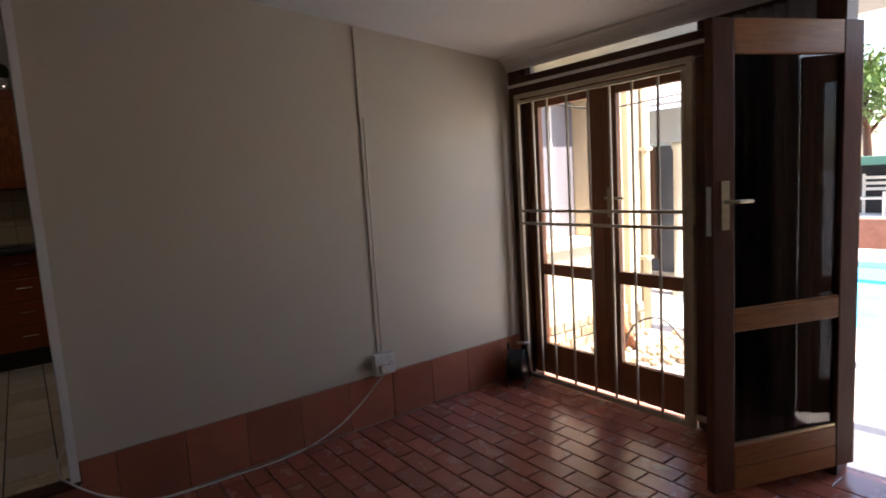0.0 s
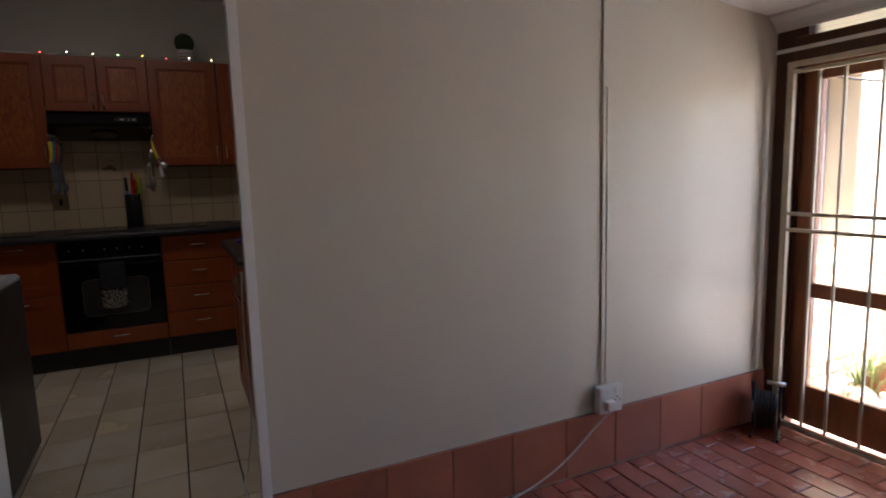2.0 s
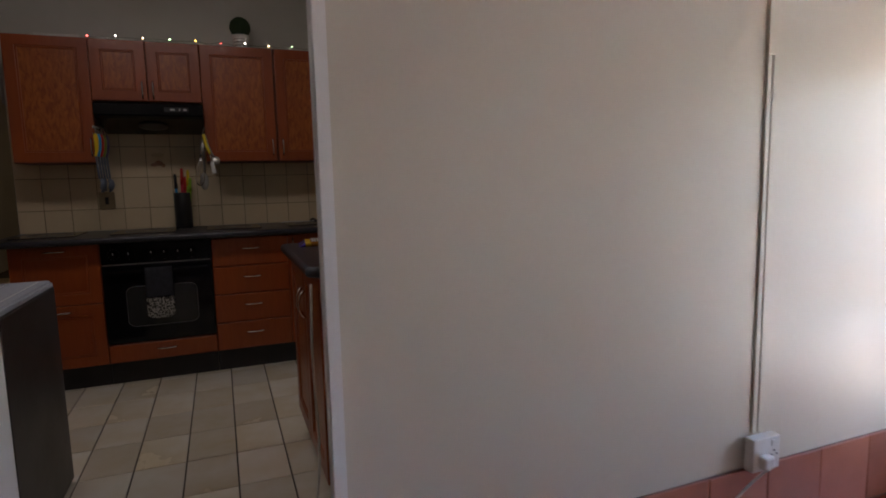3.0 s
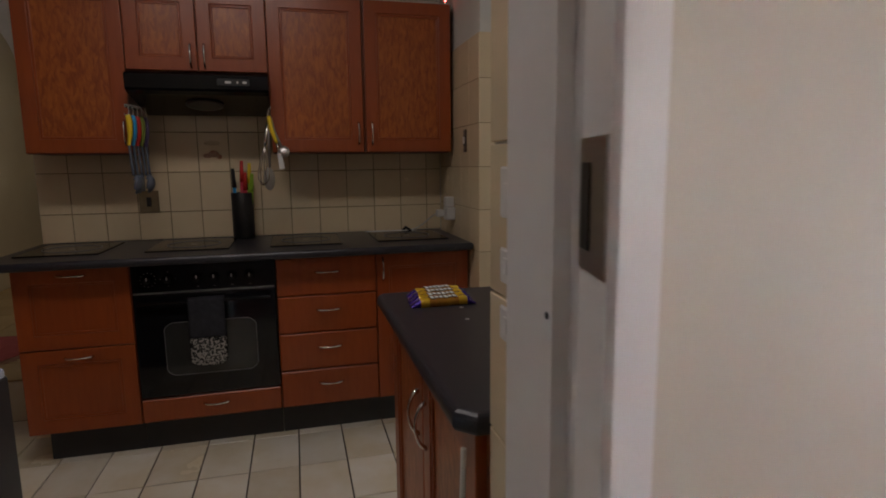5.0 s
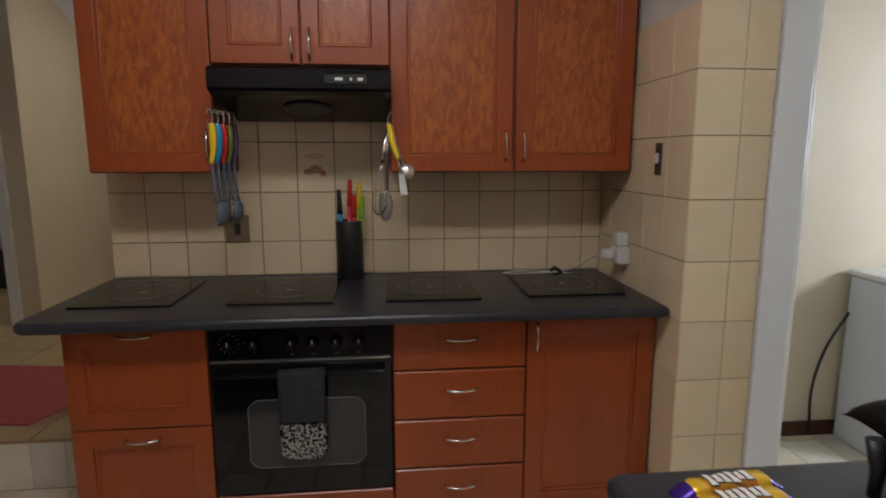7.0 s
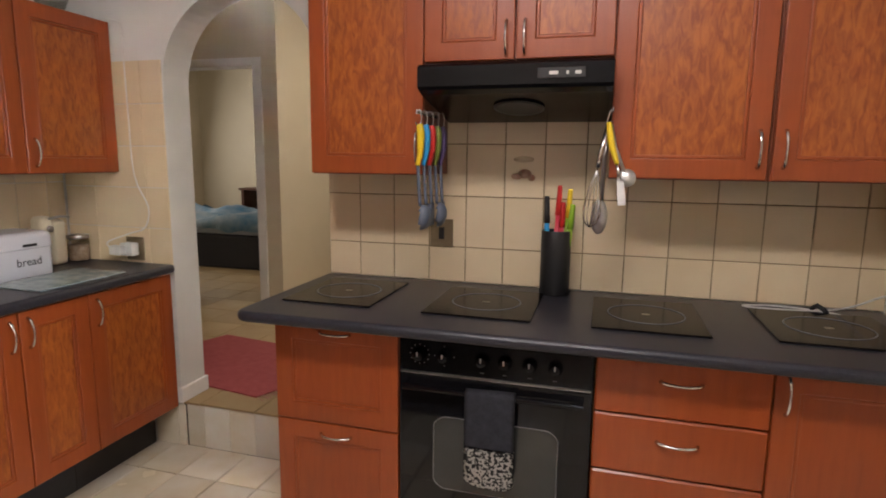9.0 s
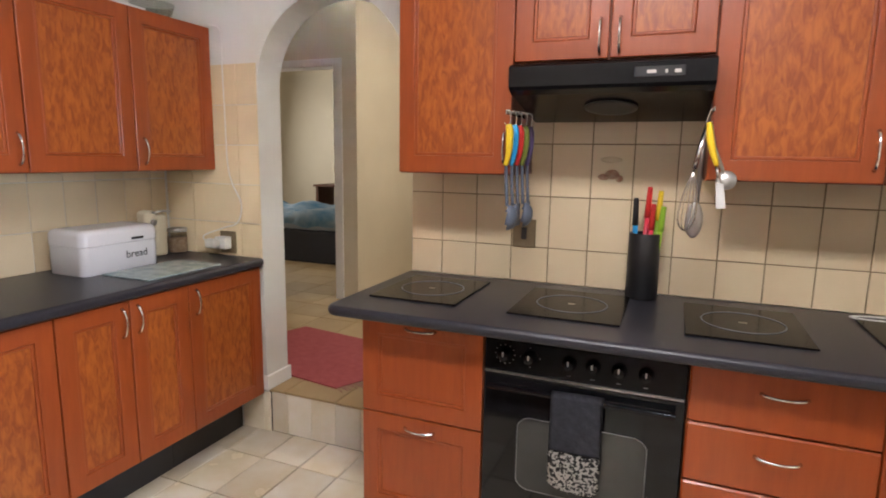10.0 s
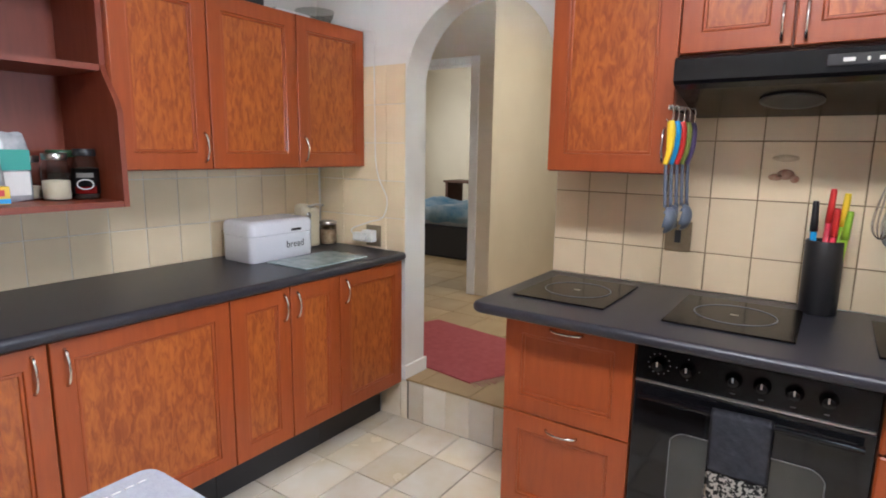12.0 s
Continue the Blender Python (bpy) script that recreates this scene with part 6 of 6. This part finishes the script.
# ---- outside ----
WY = 2.665
wing = thing("house_wing", (4.0, WY, -0.03), "cream plastered wing of the house with a stone plinth", "house", kind="structure")
bm = bmesh.new()
box(bm, 2.82, WY, -0.05, 2.92, WY + 0.3, 3.0)
box(bm, 3.75, WY, -0.05, 4.40, WY + 0.3, 3.0)
box(bm, 2.92, WY, -0.05, 3.75, WY + 0.3, 0.86)
box(bm, 2.92, WY, 2.00, 3.75, WY + 0.3, 3.0)
part("wall", bm, OUT_WALL, wing)
part("roof", boxed(2.82, WY - 0.03, 2.95, 4.45, 8.0, 3.05), OUT_WALL, wing)
win = part("window_pane", boxed(2.92, WY + 0.20, 0.86, 3.75, WY + 0.21, 2.00), material("grey_curtained_glass", (0.20, 0.20, 0.225), 0.3, second=(0.13, 0.13, 0.15), scale=9, stretch=(3, 3, 0.2), spec=0.2), wing, "window with a grey curtain behind it")
for x in (3.18, 3.46):
    part("mullion", boxed(x - 0.012, WY + 0.18, 0.86, x + 0.012, WY + 0.2, 2.0), material("pale_window_frame", (0.5, 0.5, 0.5), 0.5) if x < 3.2 else MATS["pale_window_frame"], win)
part("window_sill", boxed(2.90, WY - 0.05, 0.80, 3.78, WY + 0.2, 0.86), OUT_WALL, wing)
part("end_wall", boxed(4.20, WY + 0.3, -0.05, 4.40, 8.0, 3.0), OUT_WALL, wing)
part("corner_post", boxed(4.15, WY - 0.06, -0.03, 4.42, WY, 2.95), OUT_WALL, wing)
part("downpipe", tube(bmesh.new(), [(4.34, WY - 0.10, -0.03), (4.34, WY - 0.10, 2.9)], 0.035, 12), MATS["cream_outdoor_plaster"], wing, "cream painted downpipe")
for z in (0.6, 1.55, 2.4):
    part("pipe_bracket", boxed(4.29, WY - 0.14, z, 4.39, WY - 0.06, z + 0.03), MATS["cream_outdoor_plaster"], wing)
# stone plinth, stone by stone
for course in range(3):
    x = 2.90 - 0.06 * (course % 2)
    while x < 4.40:
        w = rng.uniform(0.10, 0.2)
        dpt = 0.02 + rng.uniform(0, 0.012) + (0.06 if x > 4.08 else 0)
        piece("stone", wing, (w - 0.012, 0.072, dpt), (x + w / 2, WY - dpt, -0.03 + 0.04 + 0.082 * course), FACE["-y"], STONE, 0.006)
        x += w
# far wing with a white fascia and columns
far = thing("far_house", (6.4, 5.0, -0.03), "far wing with a white fascia, dark windows and columns", "house", kind="structure")
part("wall", boxed(6.6, 2.6, -0.03, 6.8, 9, 1.70), material("dark_reflective_glass", (0.10, 0.10, 0.115), 0.2, second=(0.05, 0.05, 0.06), scale=4, spec=0.3), far)
part("base", boxed(6.5, 2.6, -0.03, 6.6, 9, 0.04), OUT_WALL, far)
part("fascia", boxed(5.62, 2.62, 1.66, 6.8, 9, 2.02), material("white_fascia", (0.34, 0.34, 0.325), 0.6), far)
roof = part("roof", prism(bmesh.new(), [(5.4, 2.03), (8.6, 2.75), (8.6, 2.78), (5.4, 2.06)], "y", 2.5, 9.2), material("grey_roof_sheet", (0.5, 0.47, 0.47), 0.5), far)
for k in range(24):
    part("rib", tube(bmesh.new(), [(5.4, 2.55 + 0.28 * k, 2.065), (8.6, 2.55 + 0.28 * k, 2.785)], 0.02, 6), MATS["grey_roof_sheet"], roof)
for y in (3.9, 5.2, 6.6):
    part("window_frame", boxed(6.55, y, 0.22, 6.6, y + 0.06, 1.66), FRAME_W, far)
for y in (3.06, 4.5, 6.2):
    part("column", lathe(bmesh.new(), [(0.11, 0), (0.11, 0.08), (0.085, 0.10), (0.08, 1.60), (0.10, 1.63), (0.10, 1.69)], (5.75, y, -0.03), 20), MATS["cream_outdoor_plaster"], far)
# pots and a wire hoop on the paving
TERR = material("terracotta_pot_clay", (0.33, 0.13, 0.07), 0.8, second=(0.25, 0.10, 0.05), scale=20)
pot2 = thing("flower_pot", (3.72, 2.38, -0.03), "tipped terracotta flower pot among pebbles", "flower pot", turn=(radians(70), 0, radians(40)))
part("pot", lathe(bmesh.new(), [(0.07, -0.10), (0.11, 0.06), (0.125, 0.065), (0.125, 0.10), (0.105, 0.10), (0.06, -0.08)], (0, 0.09, 0), 24), TERR, pot2)
bm = bmesh.new()
for k in range(170):
    a, r_ = rng.uniform(0, 6.28), rng.uniform(0, 0.42) ** 0.8
    s = rng.uniform(0.018, 0.045)
    bmesh.ops.create_icosphere(bm, subdivisions=1, radius=s, matrix=Matrix.Translation((3.80 + r_ * math.cos(a), 2.20 + r_ * math.sin(a) * 0.8, -0.02 + s * 0.4)))
solid("pebbles", bm, STONE, "heap of pale garden pebbles and rubble", "pebbles", "stuff")
bm = bmesh.new()
for k in range(70):
    a = rng.uniform(0, 6.28)
    h, o = rng.uniform(0.12, 0.34), rng.uniform(0.05, 0.2)
    p = Vector((3.62 + rng.uniform(-0.06, 0.06), 2.45 + rng.uniform(-0.05, 0.05), -0.03))
    tube(bm, [p, p + Vector((math.cos(a) * o * 0.4, math.sin(a) * o * 0.4, h * 0.7)), p + Vector((math.cos(a) * o, math.sin(a) * o, h))], 0.006, 4, lambda t: 1 - 0.8 * t)
solid("tufted_plant", bm, material("strap_leaf_green", (0.10, 0.16, 0.05), 0.6, second=(0.16, 0.2, 0.07), scale=10), "tufted garden plant with narrow leaves", "plant")
solid("wire_hoop", tube(bmesh.new(), curve_pts([(3.60, 2.32, -0.03), (3.64, 2.22, 0.20), (3.72, 2.05, 0.26), (3.74, 1.88, 0.12), (3.72, 1.80, -0.03)], 8), 0.008, 6), RUBBER, "bent dark hose hoop on the paving", "hose")
wirec = solid("overhead_wire", tube(bmesh.new(), curve_pts([(3.0, WY - 0.02, 1.95), (3.3, 2.25, 1.84), (3.6, 1.9, 1.88), (4.2, 1.2, 2.0)], 8), 0.006, 6), RUBBER, "thin dark cable slung outside the doors", "cable")
# pool, wall, shelter and trees seen through the open door
pool = thing("swimming_pool", (7.2, 1.6, -0.03), "bright blue swimming pool set in the paving", "pool", kind="structure")
part("basin", boxed(5.42, 0.32, -0.75, 8.98, 3.0, -0.70), material("pool_blue", (0.05, 0.38, 0.62), 0.4), pool)
part("water", boxed(5.42, 0.32, -0.20, 8.98, 3.0, -0.16), material("pool_water", (0.06, 0.45, 0.68), 0.08, second=(0.10, 0.55, 0.75), scale=3, bump=0.15, bump_scale=6), pool)
part("step", boxed(8.1, 0.32, -0.20, 8.98, 3.0, -0.12), MATS["pool_blue"], pool)
RBRICK = material("garden_brick", (0.22, 0.09, 0.06), 0.85, second=(0.15, 0.06, 0.04), scale=14, bump=0.3)
structure("garden_wall", boxed(10.2, 0.5, -0.03, 10.4, 3.6, 0.42), RBRICK, "low red brick garden wall beyond the pool", "wall")
shel = thing("garden_shelter", (12.4, 3.0, -0.03), "low garden shelter with a green sheet roof", "shelter", kind="structure")
part("roof", boxed(11.4, 1.2, 1.22, 14.0, 6.0, 1.36), material("green_roof_sheet", (0.05, 0.14, 0.10), 0.5), shel)
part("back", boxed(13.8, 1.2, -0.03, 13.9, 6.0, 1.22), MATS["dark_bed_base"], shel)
for y in (1.25, 3.5, 5.9):
    part("post", boxed(11.5, y, -0.03, 11.6, y + 0.08, 1.22), FRAME_W, shel)
part("shelf", boxed(11.7, 1.4, 0.30, 12.3, 5.8, 0.34), MATS["grey_white_enamel"], shel)
ch = thing("garden_chair", (11.9, 3.1, 0.34), "pale slatted garden chair standing in the shelter", "chair", "stacked garden chairs")
for dy in (-0.2, 0.2):
    part("leg", boxed(11.75, 3.1 + dy - 0.02, 0.34, 11.79, 3.1 + dy + 0.02, 0.75), PLASTIC_W, ch)
    part("leg", boxed(12.1, 3.1 + dy - 0.02, 0.34, 12.14, 3.1 + dy + 0.02, 1.05), PLASTIC_W, ch)
part("seat", boxed(11.75, 2.88, 0.62, 12.14, 3.32, 0.65), PLASTIC_W, ch)
for z in (0.76, 0.86, 0.96):
    part("slat", boxed(12.10, 2.9, z, 12.13, 3.3, z + 0.05), PLASTIC_W, ch)
perg = solid("pergola_beam", boxed(4.4, -1.0, 2.30, 4.55, 2.2, 2.42), OUT_WALL, "pale pergola beam over the terrace", "beam", "structure")
part("post", boxed(4.42, 2.1, -0.03, 4.53, 2.2, 2.30), OUT_WALL, perg)


def tree(x, y, h, crown_r, seed):
    r = random.Random(seed)
    t = thing("tree", (x, y, -0.03), "leafy green garden tree in sunlight", "tree", "garden trees")
    bm = tube(bmesh.new(), [(x, y, -0.03), (x + 0.05, y, h * 0.3), (x - 0.04, y + 0.05, h * 0.6), (x, y, h * 0.85)], 0.12, 8, lambda q: 1 - 0.7 * q)
    for k in range(7):
        a, z = r.uniform(0, 6.28), h * r.uniform(0.3, 0.6)
        tube(bm, [(x, y, z), (x + math.cos(a) * crown_r * 0.4, y + math.sin(a) * crown_r * 0.4, z + h * 0.15), (x + math.cos(a) * crown_r * 0.8, y + math.sin(a) * crown_r * 0.8, z + h * 0.22)], 0.05, 6, lambda q: 1 - 0.8 * q)
    part("trunk", bm, FRAME_W, t)
    v, f = [], []
    for k in range(5200):
        cl = r.randrange(26)
        rr = random.Random(seed * 100 + cl)
        ca, ce, cr = rr.uniform(0, 6.28), rr.uniform(-0.5, 1.4), crown_r * rr.uniform(0.3, 0.95)
        cx, cy, cz = x + cr * math.cos(ca) * math.cos(ce), y + cr * math.sin(ca) * math.cos(ce), h * 0.62 + cr * 0.75 * math.sin(ce)
        p = Vector((cx + r.gauss(0, 0.26), cy + r.gauss(0, 0.26), cz + r.gauss(0, 0.2)))
        n1 = Vector((r.gauss(0, 1), r.gauss(0, 1), r.gauss(0, 1))).normalized()
        n2 = n1.cross(Vector((0.3, 0.2, 0.9))).normalized()
        s = r.uniform(0.05, 0.10)
        i = len(v)
        v += [p - n1 * s, p + n2 * s * 0.45, p + n1 * s, p - n2 * s * 0.45]
        f.append((i, i + 1, i + 2, i + 3))
    d = bpy.data.meshes.new("crown")
    d.from_pydata([tuple(q) for q in v], [], f)
    d.materials.append(LEAFM)
    o = new("crown", d)
    o.parent = t
    o.location = -ORG[t]
    return t


LEAFM = material("sunlit_leaf", (0.10, 0.17, 0.035), 0.55, second=(0.06, 0.11, 0.02), scale=2, island=0.3)
tree(15.6, 4.3, 4.2, 1.6, 11)
tree(17.5, 6.6, 5.0, 2.0, 12)
tree(16.5, 1.6, 4.0, 1.5, 13)
structure("boundary_wall", boxed(20, -20, -0.03, 20.2, 30, 2.2), OUT_WALL, "cream plastered boundary wall", "wall")
HERE[0] = Vector((0, 0, 0))

# ---- tiles, pavers and stones ----
part("grout", boxed(AX1 + 0.004, BY - 0.0045, CZ + 0.001, PX, BY - 0.0005, 1.904), GROUT, wall_back)
part("grout", boxed(RX + 0.0035, SYE + 0.012, CZ + 0.001, RX + 0.0075, REND - 0.001, 2.078), GROUT, wall_right)
part("grout", box(boxed(PX + 0.0035, PY + 0.0035, KF + 0.001, 0.869, PY + 0.0075, 2.062), PX + 0.0035, PY + 0.0075, KF + 0.001, PX + 0.0075, BY - 0.013, 2.062), GROUT, pier)
tile_field(wall_back, "-y", BY - 0.008, AX1 + 0.002, PX, CZ - 0.002, 1.905, 0.1537, 0.206, -1.317, 1.245 - 0.206, WTILE, gap=0.0034)
tile_field(pier, "-y", PY, PX + 0.001, 0.870, KF, 2.063, 0.153, 0.2, PX, 2.063 - 2.0, WTILE, gap=0.0024)
tile_field(pier, "-x", PX, PY + 0.001, BY - 0.012, KF, 2.063, 0.155, 0.2, PY, 2.063 - 2.0, WTILE, gap=0.0024)
tile_field(wall_stub, "-x", SX, 2.737, SYE, KF, 2.12, 0.21, 0.206, SYE, 1.50 - 0.206 * 7, WTILE)
tile_field(wall_stub, "+y", SYE, SX, 0.60, CZ, 2.12, 0.155, 0.206, SX, 1.50 - 0.206 * 7, WTILE)
tile_field(wall_right, "-x", RX, SYE + 0.01, REND, CZ - 0.01, 2.08, 0.164, 0.2115, REND, 1.485 - 0.2115 * 5, WTILE, gap=0.0026)
tile_field(wall_arch, "-y", AY - 0.008, LX + 0.01, AX0 - 0.001, CZ - 0.01, 2.020, 0.30, 0.189, AX0 - 0.12, 2.020 - 0.189 * 8, WTILE, gap=0.003)
tile_field(bpy.data.objects["wall_left"], "+x", LX + 0.0035, 2.695, 5.31, CZ - 0.01, 1.70, 0.148, 0.205, 4.628, 1.266 - 0.205, WTILE, gap=0.003)
floor_kitchen = bpy.data.objects["floor_kitchen"]
floor_field(floor_kitchen, LX, 1.0, 2.515, 5.33, KF, 0.2045, 0.303, -0.255, 5.09, FTILE, gap=0.0062)
floor_field(floor_kitchen, 1.0, 3.2, 4.0, 5.5, KF, 0.2045, 0.303, -0.255, 5.09, FTILE)
floor_hall = bpy.data.objects["floor_hall"]
floor_field(floor_hall, -4.6, -1.3, AY + 0.004, 8.6, HF, 0.303, 0.303, -2.15, AY + 0.004, HTILE)
bricks = floor_field(floor_room, -2.9, GX, -2.6, 2.486, 0, 0.112, 0.236, GX - 0.112, 2.4, BRICK, bond=True)
near = sorted(bricks, key=lambda q: (q[0] - 2.1) ** 2 + (q[2] - 1.6) ** 2)
for a, b, c, d in near[:300]:
    piece("paver", floor_room, (b - a - 0.006, d - c - 0.006, 0.02), ((a + b) / 2, (c + d) / 2, rng.uniform(-0.001, 0.001)), (rng.uniform(-0.003, 0.003), rng.uniform(-0.004, 0.004), 0), BRICK, 0.003)
verts, faces = [], []
for a, b, c, d in near[300:]:
    k, z = len(verts), rng.uniform(-0.001, 0.001)
    e = 0.003
    verts += [(a + e, c + e, -0.02), (b - e, c + e, -0.02), (b - e, d - e, -0.02), (a + e, d - e, -0.02), (a + 2 * e, c + 2 * e, z), (b - 2 * e, c + 2 * e, z), (b - 2 * e, d - 2 * e, z), (a + 2 * e, d - 2 * e, z)]
    faces += [(k + 4, k + 5, k + 6, k + 7)] + [(k + i, k + (i + 1) % 4, k + 4 + (i + 1) % 4, k + 4 + i) for i in range(4)]
data = bpy.data.meshes.new("pavers")
data.from_pydata(verts, [], faces)
data.materials.append(BRICK)
rest = new("pavers", data)
rest.parent = floor_room
tagged(rest, kind="stuff")
